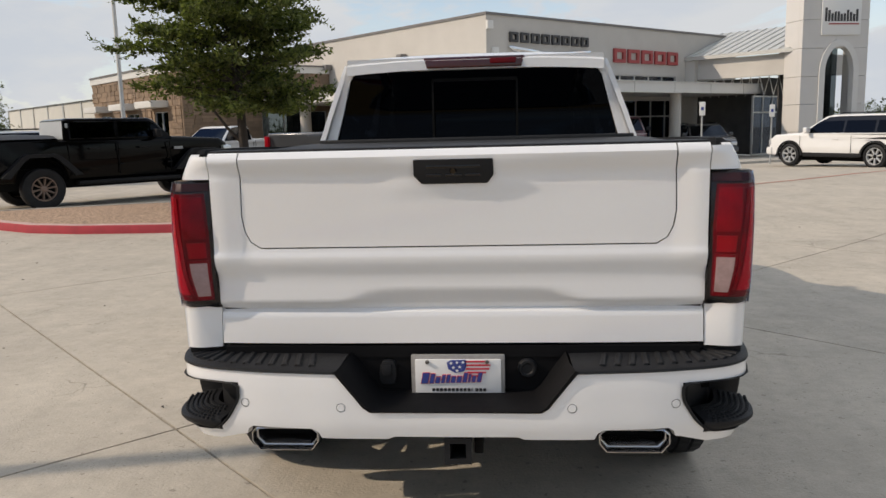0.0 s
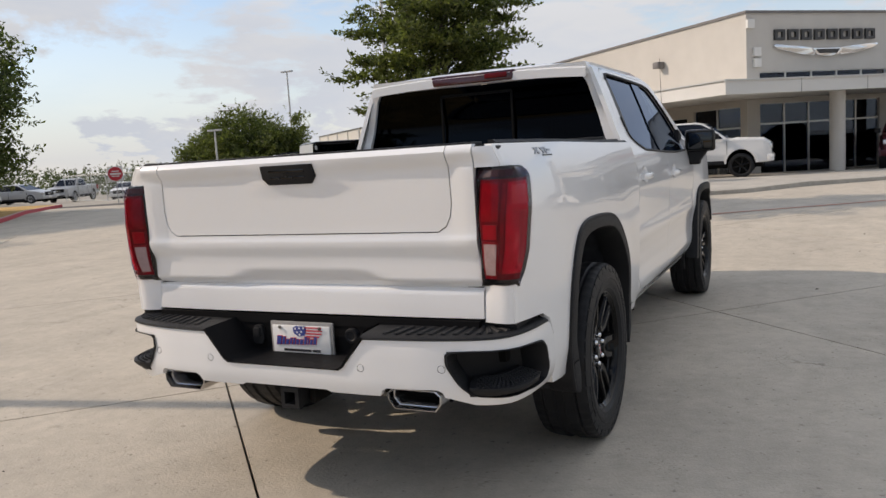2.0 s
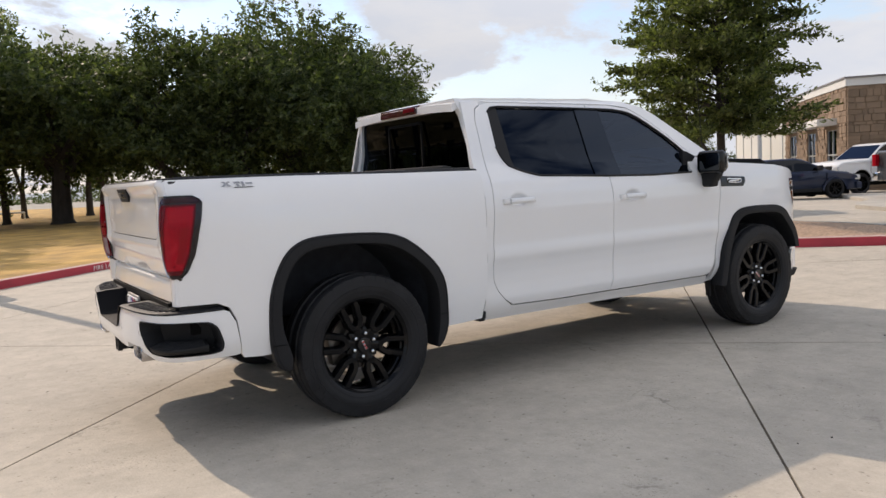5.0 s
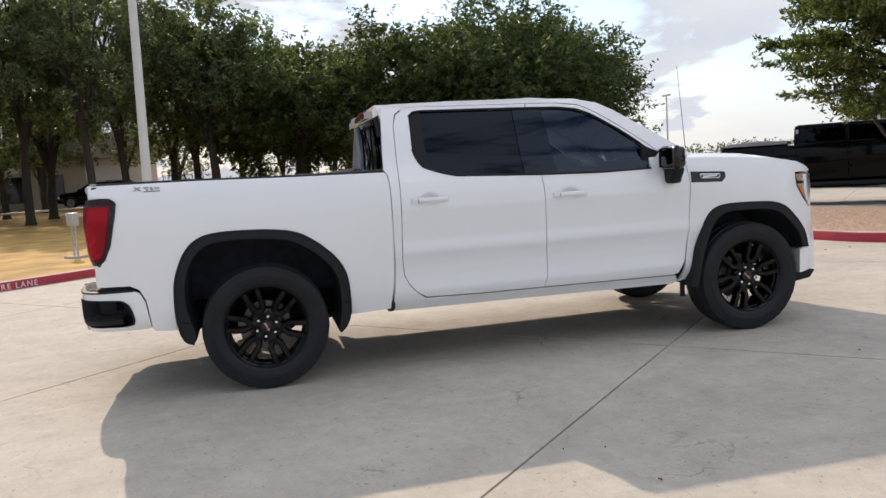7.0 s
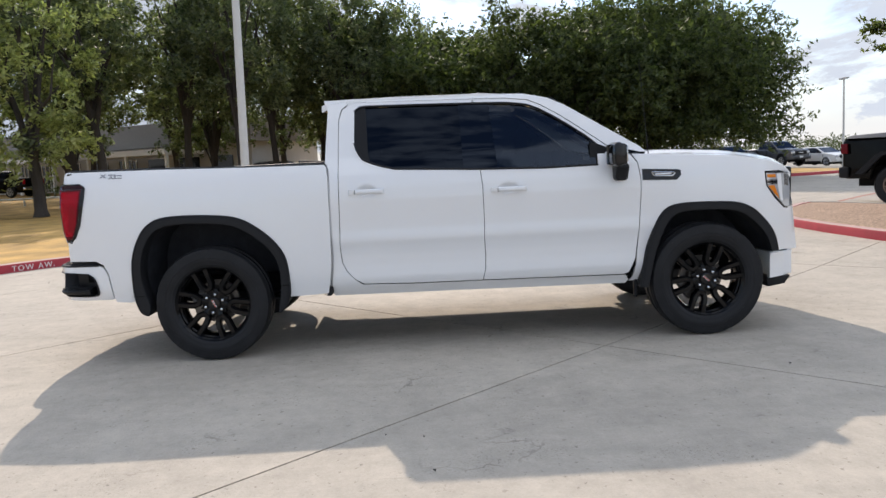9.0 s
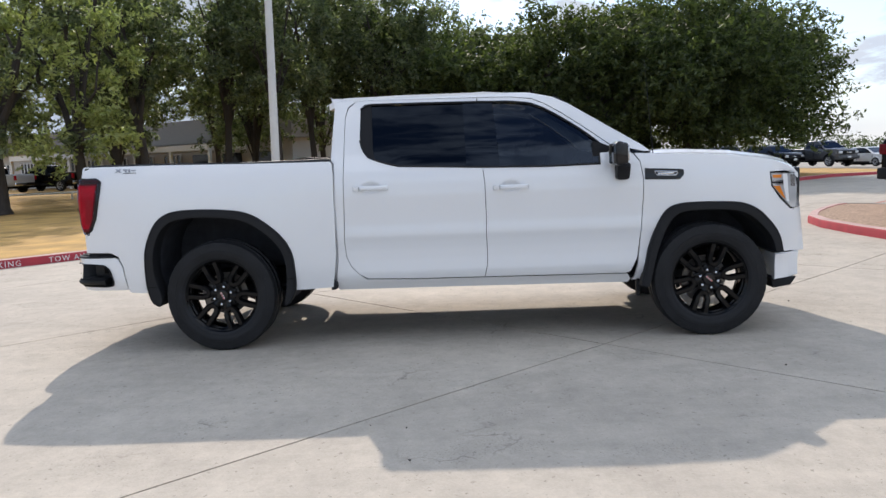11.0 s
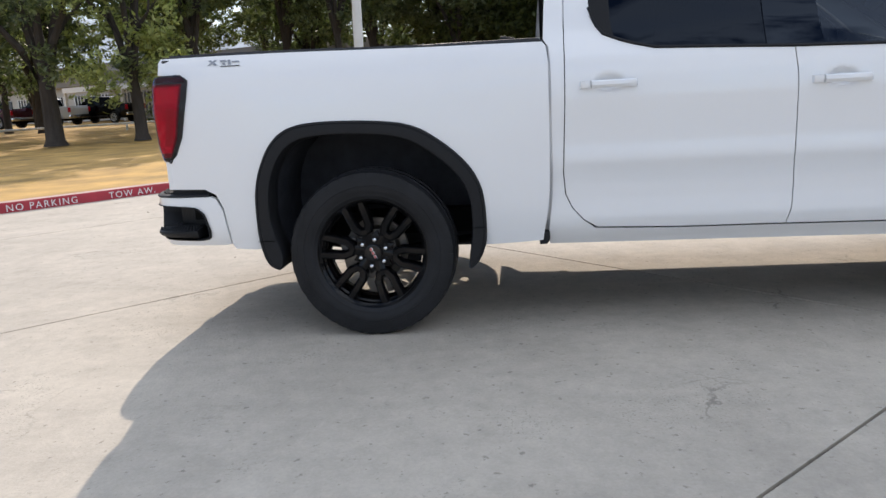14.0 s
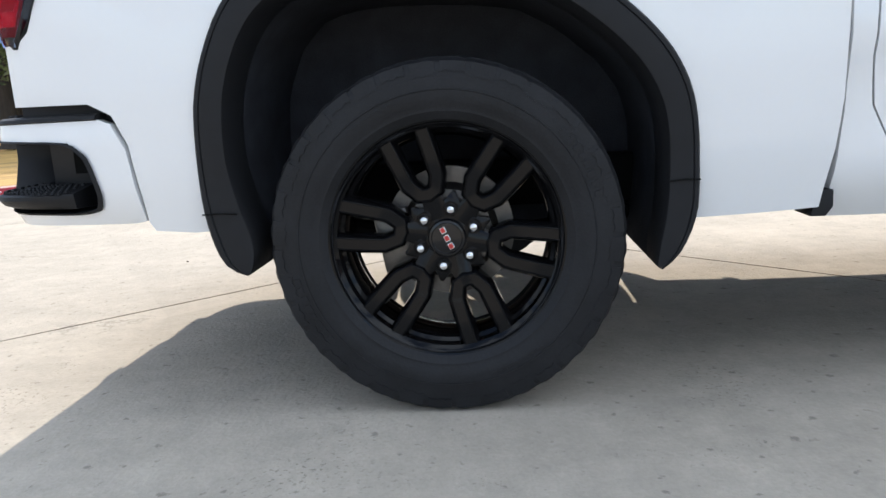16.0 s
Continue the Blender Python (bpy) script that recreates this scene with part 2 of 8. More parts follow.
def leaf_mat(name, dark, light):
    m = bpy.data.materials.new(name)
    m.use_nodes = True
    n, l = m.node_tree.nodes, m.node_tree.links
    b = n["Principled BSDF"]
    b.inputs["Roughness"].default_value = 0.55
    b.inputs["Specular IOR Level"].default_value = 0.3
    geo = n.new("ShaderNodeNewGeometry")
    cr = n.new("ShaderNodeValToRGB")
    cr.color_ramp.elements[0].color = (*dark, 1)
    cr.color_ramp.elements[1].color = (*light, 1)
    l.new(geo.outputs["Random Per Island"], cr.inputs["Fac"])
    l.new(cr.outputs["Color"], b.inputs["Base Color"])
    tl = n.new("ShaderNodeBsdfTranslucent")
    br = n.new("ShaderNodeVectorMath")
    br.operation = "MULTIPLY"
    br.inputs[1].default_value = (1.6, 1.8, 0.8)
    l.new(cr.outputs["Color"], br.inputs[0])
    l.new(br.outputs["Vector"], tl.inputs["Color"])
    mx = n.new("ShaderNodeMixShader")
    mx.inputs["Fac"].default_value = 0.48
    out = n["Material Output"]
    l.new(b.outputs["BSDF"], mx.inputs[1])
    l.new(tl.outputs["BSDF"], mx.inputs[2])
    l.new(mx.outputs["Shader"], out.inputs["Surface"])
    return m


PAINT = mat("white_paint", (0.80, 0.805, 0.81), 0.32, coat=1.0, grain=0.01, scale=2)
PAINT.node_tree.nodes["Principled BSDF"].inputs["Coat Roughness"].default_value = 0.02
ALUFRAME = mat("brushed_frame", (0.33, 0.32, 0.31), 0.45, 0.3, grain=0.15, scale=60)
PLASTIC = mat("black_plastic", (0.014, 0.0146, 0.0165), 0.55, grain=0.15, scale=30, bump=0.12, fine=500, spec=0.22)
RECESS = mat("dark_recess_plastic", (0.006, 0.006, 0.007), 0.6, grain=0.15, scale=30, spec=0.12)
GLOSSBLACK = mat("gloss_black", (0.005, 0.005, 0.006), 0.12, coat=0.3, spec=0.3)
SHELL = mat("dark_underbody", (0.008, 0.008, 0.008), 0.85, grain=0.3, scale=6, spec=0.1)
LINER = mat("wheel_liner", (0.048, 0.051, 0.060), 0.9, grain=0.3, scale=12, bump=0.2, fine=200, spec=0.1)
RUBBER = mat("tyre_rubber", (0.0145, 0.0151, 0.0170), 0.5, grain=0.35, scale=9, bump=0.15, fine=140, spec=0.22)
RIMBLACK = mat("rim_black", (0.004, 0.004, 0.0046), 0.10, coat=0.12, grain=0.1, scale=20, spec=0.16)
TIPCHROME = mat("dull_chrome", (0.50, 0.50, 0.51), 0.2, 1.0, grain=0.1, scale=15)
CHROME = mat("chrome", (0.75, 0.76, 0.78), 0.12, 1.0)
STEEL = mat("brake_steel", (0.17, 0.16, 0.15), 0.4, 1.0, grain=0.15, scale=20)
RUST = mat("brown_steel", (0.10, 0.075, 0.06), 0.7, 0.4, grain=0.3, scale=12)
REDLENS = mat("red_lens", (0.50, 0.005, 0.018), 0.3, spec=0.12)
CELLDARK = mat("dark_red_lamp_cell", (0.225, 0.003, 0.010), 0.3, spec=0.12, grain=0.3, scale=25)
CELLRED = mat("red_lamp_cell", (0.34, 0.004, 0.012), 0.3, spec=0.12)
DEEPRED = mat("deep_red_lens", (0.13, 0.003, 0.008), 0.25, spec=0.2)
WINERED = mat("wine_red_lens", (0.44, 0.005, 0.018), 0.25, spec=0.15, grain=0.35, scale=14)
SMOKED = mat("smoked_lens", (0.035, 0.010, 0.012), 0.2, spec=0.25)
STOPRED = mat("dark_stop_lens", (0.05, 0.003, 0.005), 0.2, coat=0.4)
CLEARLENS = mat("clear_lens", (0.40, 0.31, 0.31), 0.2, spec=0.4, grain=0.12, scale=40)
HEADLENS = mat("headlamp_lens", (0.66, 0.68, 0.70), 0.12, 0.45, coat=1.0)
SIGNALWHITE = mat("white_light_guide", (0.80, 0.80, 0.80), 0.25)
AMBER = mat("amber_lens", (0.75, 0.22, 0.02), 0.2, coat=1.0)
TINT = glass_mat("privacy_glass", (0.004, 0.005, 0.006), 1.36)
BACKTINT = glass_mat("rear_privacy_glass", (0.004, 0.0045, 0.005), 1.2)
TINT_FRONT = glass_mat("front_glass", (0.08, 0.095, 0.10))
LENSCOVER = glass_mat("lens_cover", (0.96, 0.90, 0.90), 1.22)
CARGLASS = glass_mat("parked_car_glass", (0.006, 0.007, 0.008), 1.30)
PANE = glass_mat("window_pane", (0.40, 0.43, 0.43), 1.6)
VINYL = mat("black_vinyl", (0.018, 0.018, 0.019), 0.6, grain=0.15, scale=15, bump=0.1, fine=300)
SEAT = mat("dark_seat_fabric", (0.022, 0.022, 0.024), 0.85, grain=0.2, scale=20)
MIRROR = mat("mirror_glass", (0.05, 0.055, 0.06), 0.05, 1.0)
# pale colour stands in for the bright reflection in dark cab glass
BRIGHTPANE = mat("painted_reflection_pane", (0.42, 0.44, 0.46), 0.25, grain=0.05, scale=3)
PILLAR = glass_mat("pillar_gloss", (0.0, 0.0, 0.0), 1.42)
TRIMBLACK = mat("satin_black_trim", (0.007, 0.007, 0.008), 0.4, grain=0.1, scale=20, spec=0.25)
REDTEXT = mat("red_badge", (0.45, 0.03, 0.03), 0.35)
GREYTEXT = mat("grey_badge", (0.30, 0.31, 0.33), 0.3, 0.5)
WHITE = mat("white_plain", (0.78, 0.78, 0.77), 0.5)
BLUE = mat("blue_print", (0.03, 0.05, 0.25), 0.5)
REDP = mat("red_print", (0.55, 0.03, 0.05), 0.5)
INK = mat("black_ink", (0.02, 0.02, 0.025), 0.5)
CONCRETE = concrete_mat("lot_concrete", (0.455, 0.405, 0.335))
JOINT = mat("joint_filler", (0.07, 0.062, 0.055), 0.9, grain=0.3, scale=10)
KERBRED = mat("red_kerb_paint", (0.40, 0.036, 0.05), 0.75, grain=0.2, scale=4, bump=0.2, fine=60)
KERBTOP = mat("worn_kerb_top", (0.50, 0.33, 0.29), 0.85, grain=0.25, scale=3, bump=0.2, fine=60)
KERBGREY = concrete_mat("kerb_concrete", (0.42, 0.39, 0.34))
GRAVEL = mat("brown_gravel", (0.37, 0.25, 0.17), 0.95, grain=0.75, scale=22, bump=1.0, fine=55)
DRYGRASS = mat("dry_grass", (0.46, 0.275, 0.080), 0.95, grain=0.5, scale=1.3, bump=0.6, fine=40)
FARGROUND = mat("far_ground", (0.33, 0.30, 0.25), 0.95, grain=0.25, scale=0.25)
BARK = mat("bark", (0.044, 0.037, 0.032), 0.95, grain=0.4, scale=6, bump=0.8, fine=30, stretch=(1, 1, 0.25))
LEAF_A = leaf_mat("tree_leaf", (0.026, 0.040, 0.015), (0.150, 0.172, 0.066))
LEAF_OAK = leaf_mat("oak_leaf", (0.026, 0.040, 0.018), (0.110, 0.135, 0.058))
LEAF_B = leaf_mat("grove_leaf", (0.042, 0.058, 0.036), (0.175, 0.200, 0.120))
# grove leaf with sunlight painted in: brighter, yellower colours
LEAF_LIT = leaf_mat("sunlit_grove_leaf", (0.15, 0.175, 0.075), (0.46, 0.49, 0.25))

# ---- helpers of the scene ----
def part(name, bm, material, parent=None, label="", angle=35, smooth=True):
    """Links a bmesh as one mesh object under a thing or a part."""
    bmesh.ops.recalc_face_normals(bm, faces=bm.faces[:])
    me = bpy.data.meshes.new(name)
    bm.to_mesh(me)
    bm.free()
    me.materials.append(material)
    if smooth:
        me.polygons.foreach_set("use_smooth", [True] * len(me.polygons))
        me.set_sharp_from_angle(angle=radians(angle))
    ob = new(name, me)
    ob.parent = parent
    if label:
        ob["label"] = label
    return ob


def thing(name, label, category, m=None, group="", kind=""):
    ob = new(name)
    ob.empty_display_size = 0.1
    if m is not None:
        ob.matrix_basis = m
    return tagged(ob, label, category, group, kind)


def box(bm, x0, x1, y0, y1, z0, z1, bevel=0.0, seg=2, m=None):
    r = bmesh.ops.create_cube(bm, size=1.0)
    vs = r["verts"]
    for v in vs:
        v.co = Vector(((x0 + x1) / 2 + v.co.x * (x1 - x0), (y0 + y1) / 2 + v.co.y * (y1 - y0), (z0 + z1) / 2 + v.co.z * (z1 - z0)))
    if m is not None:
        bmesh.ops.transform(bm, matrix=m, verts=vs)
    if bevel:
        es = list({e for v in vs for e in v.link_edges})
        bmesh.ops.bevel(bm, geom=es, offset=bevel, segments=seg, affect="EDGES", profile=0.6)
    return bm


def boxpart(name, lims, material, parent, bevel=0.0, label="", m=None):
    bm = bmesh.new()
    box(bm, *lims, bevel=bevel, m=m)
    return part(name, bm, material, parent, label)


def loft(bm, rings, closed=True, cap0=False, cap1=False):
    """Quads between rings of points of equal length."""
    made = [[bm.verts.new(p) for p in r] for r in rings]
    n = len(made[0])
    for a, b in zip(made, made[1:]):
        for i in range(n if closed else n - 1):
            j = (i + 1) % n
            try:
                bm.faces.new((a[i], a[j], b[j], b[i]))
            except ValueError:
                pass
    if cap0:
        bm.faces.new(made[0])
    if cap1:
        bm.faces.new(made[-1][::-1])
    return made


def lathe(bm, prof, axis="x", seg=64, centre=(0, 0, 0), cap0=False, cap1=False):
    """Turns (along, radius) pairs about an axis."""
    rings = []
    for a, r in prof:
        ring = []
        for i in range(seg):
            w = 2 * math.pi * i / seg
            c, s = r * math.cos(w), r * math.sin(w)
            p = {"x": (a, c, s), "y": (c, a, s), "z": (c, s, a)}[axis]
            ring.append(Vector(p) + Vector(centre))
        rings.append(ring)
    loft(bm, rings, True, cap0, cap1)
    return bm


def sweep(bm, path, radii, sides=8, flat=1.0):
    """A tube along points, with a radius for each."""
    rings = []
    path = [Vector(p) for p in path]
    for i, p in enumerate(path):
        d = (path[min(i + 1, len(path) - 1)] - path[max(i - 1, 0)]).normalized()
        ref = Vector((0, 0, 1)) if abs(d.z) < 0.9 else Vector((1, 0, 0))
        u = d.cross(ref).normalized()
        v = u.cross(d)
        r = radii[i] if isinstance(radii, (list, tuple)) else radii
        rings.append([p + u * (r * math.cos(2 * math.pi * k / sides)) + v * (r * flat * math.sin(2 * math.pi * k / sides)) for k in range(sides)])
    loft(bm, rings, True, True, True)
    return bm


def strip(bm, path, across, prof):
    """A bar along points: prof is a ring of (sideways, outward), outward along the vector across."""
    path = [Vector(p) for p in path]
    n = Vector(across).normalized()
    rings = []
    for i, p in enumerate(path):
        d = (path[min(i + 1, len(path) - 1)] - path[max(i - 1, 0)]).normalized()
        s = d.cross(n).normalized()
        rings.append([p + s * a + n * b for a, b in prof])
    loft(bm, rings, True, True, True)
    return bm


def prism(bm, poly, axis, a0, a1, bevel=0.0):
    """A polygon pushed along an axis. axis x: points are (y, z); y: (x, z); z: (x, y)."""
    def at(p, a):
        return {"x": (a, p[0], p[1]), "y": (p[0], a, p[1]), "z": (p[0], p[1], a)}[axis]
    vs = loft(bm, [[at(p, a0) for p in poly], [at(p, a1) for p in poly]], True, True, True)
    if bevel:
        es = list({e for r in vs for v in r for e in v.link_edges})
        bmesh.ops.bevel(bm, geom=es, offset=bevel, segments=2, affect="EDGES", profile=0.6)
    return bm


def curve(pts, blur=0.02, n=600):
    """A smooth function through (position, value) pairs, corners rounded over blur."""
    a = np.array([p[0] for p in pts], float)
    b = np.array([p[1] for p in pts], float)
    xs = np.linspace(a[0], a[-1], n)
    ys = np.interp(xs, a, b)
    k = max(1, int(blur / (xs[1] - xs[0])))
    for _ in range(2):
        pad = np.concatenate([2 * ys[0] - ys[k:0:-1], ys, 2 * ys[-1] - ys[-2:-k - 2:-1]])
        ys = np.convolve(pad, np.ones(2 * k + 1) / (2 * k + 1), "valid")
    return lambda v: float(np.interp(v, xs, ys))


def resample(pts, n):
    p = np.array(pts, float)
    d = np.concatenate([[0], np.cumsum(np.linalg.norm(np.diff(p, axis=0), axis=1))])
    s = np.linspace(0, d[-1], n)
    return [tuple(np.interp(v, d, p[:, k]) for k in range(p.shape[1])) for v in s]


def chaikin(pts, times=2):
    """An open line with its corners cut round."""
    for _ in range(times):
        out = [pts[0]]
        for a, b in zip(pts, pts[1:]):
            out += [(a[0] * 0.75 + b[0] * 0.25, a[1] * 0.75 + b[1] * 0.25), (a[0] * 0.25 + b[0] * 0.75, a[1] * 0.25 + b[1] * 0.75)]
        pts = out + [pts[-1]]
    return pts


def rounded(pts, n=3, keep=0.35):
    """Cuts the corners of a closed polygon into short arcs."""
    out = []
    m = len(pts)
    for i in range(m):
        p = np.array(pts[i], float)
        a = p + (np.array(pts[i - 1], float) - p) * keep
        b = p + (np.array(pts[(i + 1) % m], float) - p) * keep
        for k in range(n + 1):
            t = k / n
            out.append(tuple((1 - t) ** 2 * a + 2 * t * (1 - t) * p + t * t * b))
    return out


def sheet(polys, surf, su, sv, fold=0.02, back=None):
    """A body panel: outlines in (u, v) cut into a fine net, laid on surf(u, v), its rim folded back."""
    bm = bmesh.new()
    for poly in polys:
        bm.faces.new([bm.verts.new((u, v, 0)) for u, v in poly])
    us = [u for p in polys for u, _ in p]
    vs = [v for p in polys for _, v in p]
    for lo, hi, st, no in ((min(us), max(us), su, (1, 0, 0)), (min(vs), max(vs), sv, (0, 1, 0))):
        k = math.ceil((lo + 1e-4) / st)
        while k * st < hi - 1e-4:
            bmesh.ops.bisect_plane(bm, geom=bm.verts[:] + bm.edges[:] + bm.faces[:], plane_co=(k * st * no[0], k * st * no[1], 0), plane_no=no, dist=1e-5)
            k += 1
    bmesh.ops.remove_doubles(bm, verts=bm.verts[:], dist=2e-4)
    rim = [e for e in bm.edges if len(e.link_faces) == 1]
    r = bmesh.ops.extrude_edge_only(bm, edges=rim)
    inner = [g for g in r["geom"] if isinstance(g, bmesh.types.BMVert)]
    mark = set(inner)
    for v in bm.verts:
        u, w = v.co.x, v.co.y
        p = Vector(surf(u, w))
        if v in mark:
            p = Vector(back(u, w)) if back else p + Vector((-fold, 0, 0))
        v.co = p
    return bm


def flip(bm):
    """The mirror image across the car's middle."""
    for v in bm.verts:
        v.co.x = -v.co.x
    return bm


def gz(y):
    """Height of the lot: level round the pickup, a slight rise ahead of it, then a gentle fall."""
    k = min(1.0, max(0.0, (y - 7.0) / 5.0))
    return 0.08 * k * k * (3 - 2 * k) - 0.03 * max(0.0, y - 18.0)


def words(name, text, size, material, m, parent=None, depth=0.0, spread=1.0, shear=0.0):
    cu = bpy.data.curves.new(name, "FONT")
    cu.body = text
    cu.size = size
    cu.extrude = depth
    cu.align_x = "CENTER"
    cu.align_y = "CENTER"
    cu.space_character = spread
    cu.shear = shear
    tmp = bpy.data.objects.new(name, cu)
    scene.collection.objects.link(tmp)
    me = bpy.data.meshes.new_from_object(tmp.evaluated_get(bpy.context.evaluated_depsgraph_get()))
    bpy.data.objects.remove(tmp)
    me.materials.clear()
    me.materials.append(material)
    ob = new(name, me)
    ob.parent = parent
    ob.matrix_basis = m
    return ob

# ---- ground ----
bm = bmesh.new()
vs = [[bm.verts.new((x, y, gz(y) - 0.03)) for x in (-700, -120, 0, 120, 700)] for y in (-500, -60, 7, 12, 18, 80, 1200)]
for a, b in zip(vs, vs[1:]):
    for i in range(4):
        bm.faces.new((a[i], a[i + 1], b[i + 1], b[i]))
tagged(part("ground", bm, FARGROUND, None, smooth=False), "pale dusty ground reaching to the horizon", "ground", kind="structure")

KERB_L = [(12.0, -22.0), (-2.0, -7.3), (-4.7, -4.5), (-6.0, -3.4), (-7.6, -1.6), (-10.6, 1.75), (-15.1, 6.8), (-21.5, 13.6), (-36.0, 27.5)]  # road edge of the long red kerb


def left_of_kerb(x, y):
    pts = KERB_L
    for a, b in zip(pts, pts[1:]):
        if min(a[1], b[1]) <= y <= max(a[1], b[1]):
            t = (y - a[1]) / (b[1] - a[1])
            return x < a[0] + t * (b[0] - a[0])
    return x < -36 if y > 27.5 else False


def kerb_bm(line, closed, width=0.16, h=0.14, skirt=0.25):
    """A kerb along a road edge, its body on the left-hand side of the line's way."""
    bm = bmesh.new()
    n = len(line)
    rings = []
    for i, p in enumerate(line):
        a = Vector((*line[i - 1 if closed else max(i - 1, 0)], 0))
        b = Vector((*line[(i + 1) % n if closed else min(i + 1, n - 1)], 0))
        d = (b - a).normalized()
        s = Vector((-d.y, d.x, 0))
        z = gz(p[1])
        q = Vector((p[0], p[1], 0))
        rings.append([q + s * o + Vector((0, 0, z + v)) for o, v in ((0, -0.05), (0, h - 0.03), (0.012, h - 0.008), (0.035, h), (width, h), (width, -0.05))])
    if closed:
        rings.append(rings[0])
    loft(bm, rings, False)
    return bm


def pale_top(ob):
    """Worn, almost bare paint on the kerb's upper face."""
    ob.data.materials.append(KERBTOP)
    for p in ob.data.polygons:
        p.material_index = 1 if p.normal.z > 0.8 else 0


def dense(line, step, closed=False):
    pts = list(line) + ([line[0]] if closed else [])
    out = []
    for a, b in zip(pts, pts[1:]):
        k = max(1, int(math.hypot(b[0] - a[0], b[1] - a[1]) / step))
        out += [(a[0] + (b[0] - a[0]) * i / k, a[1] + (b[1] - a[1]) * i / k) for i in range(k)]
    return out if closed else out + [pts[-1]]


def bank(line, m, name, label, far):
    """Ground behind a kerb, one sheet from the kerb to far points."""
    bm = bmesh.new()
    rows = [[(*p, gz(p[1]) + 0.125) for p in line]]
    for k in (0.04, 0.12, 0.3, 0.6, 1.0):
        rows.append([(p[0] + (f[0] - p[0]) * k, p[1] + (f[1] - p[1]) * k, gz(p[1] + (f[1] - p[1]) * k) + 0.125 + 0.35 * k) for p, f in zip(line, far)])
    loft(bm, rows, False)
    return tagged(part(name, bm, m, None), label, "ground", kind="structure")


long_line = dense(KERB_L[::-1], 1.5)[::-1]
kerb = part("kerb", kerb_bm(long_line, False), KERBRED, None)
pale_top(kerb)
tagged(kerb, "long concrete kerb painted red along dry grass", "kerb", kind="structure")
shift = [(p[0] - 0.10, p[1] - 0.10) for p in long_line]
bank(shift, DRYGRASS, "lawn", "dry golden grass strip under trees", [(p[0] - 110, p[1] - 60) for p in shift])

ISLAND = [(-9.6, 10.85), (-9.3, 10.45), (-8.75, 10.0), (-8.1, 9.55), (-7.3, 9.15), (-6.4, 8.98), (-5.2, 8.97), (-3.9, 9.05), (-2.9, 9.25), (-2.0, 9.75), (-1.2, 10.3), (-0.45, 10.85), (-0.15, 11.2), (-0.5, 11.7), (-2.3, 12.4), (-4.6, 12.7), (-6.6, 12.15), (-8.0, 11.6), (-9.1, 11.2)]
isl = dense(ISLAND, 0.6, True)
cut = max(range(len(isl)), key=lambda i: isl[i][0])  # past the right-hand tip the kerb is bare concrete
kr = part("kerb", kerb_bm(isl[:cut + 1], False), KERBRED, None)
pale_top(kr)
tagged(kr, "red painted kerb along the planting island", "kerb", kind="structure")
kb = part("kerb", kerb_bm(isl[cut:] + isl[:1], False), KERBGREY, None)
tagged(kb, "bare concrete kerb behind the planting island", "kerb", kind="structure")
bm = bmesh.new()
cx, cy = sum(p[0] for p in isl) / len(isl), sum(p[1] for p in isl) / len(isl)
ring0 = [(cx + (x - cx) * 0.975, cy + (y - cy) * 0.955, gz(y) + 0.125) for x, y in isl]
ring1 = [(cx + (x - cx) * 0.6, cy + (y - cy) * 0.6, gz(y) + 0.17) for x, y in isl]
ring2 = [(cx + (x - cx) * 0.2, cy + (y - cy) * 0.2, gz(y) + 0.19) for x, y in isl]
loft(bm, [ring0, ring1, ring2], True, False, True)
tagged(part("gravel_bed", bm, GRAVEL, None), "reddish brown gravel in the island", "gravel", kind="structure")

# ---- trees ----
def leaves_ob(co, count, material, parent, name="crown"):
    """One mesh of loose four-cornered leaves."""
    me = bpy.data.meshes.new(name)
    me.vertices.add(count * 4)
    me.vertices.foreach_set("co", co.ravel())
    me.loops.add(count * 4)
    me.loops.foreach_set("vertex_index", np.arange(count * 4))
    me.polygons.add(count)
    me.polygons.foreach_set("loop_start", np.arange(count) * 4)
    me.polygons.foreach_set("loop_total", np.full(count, 4))
    me.update(calc_edges=True)
    me.materials.append(material)
    ob = new(name, me)
    ob.parent = parent
    return ob


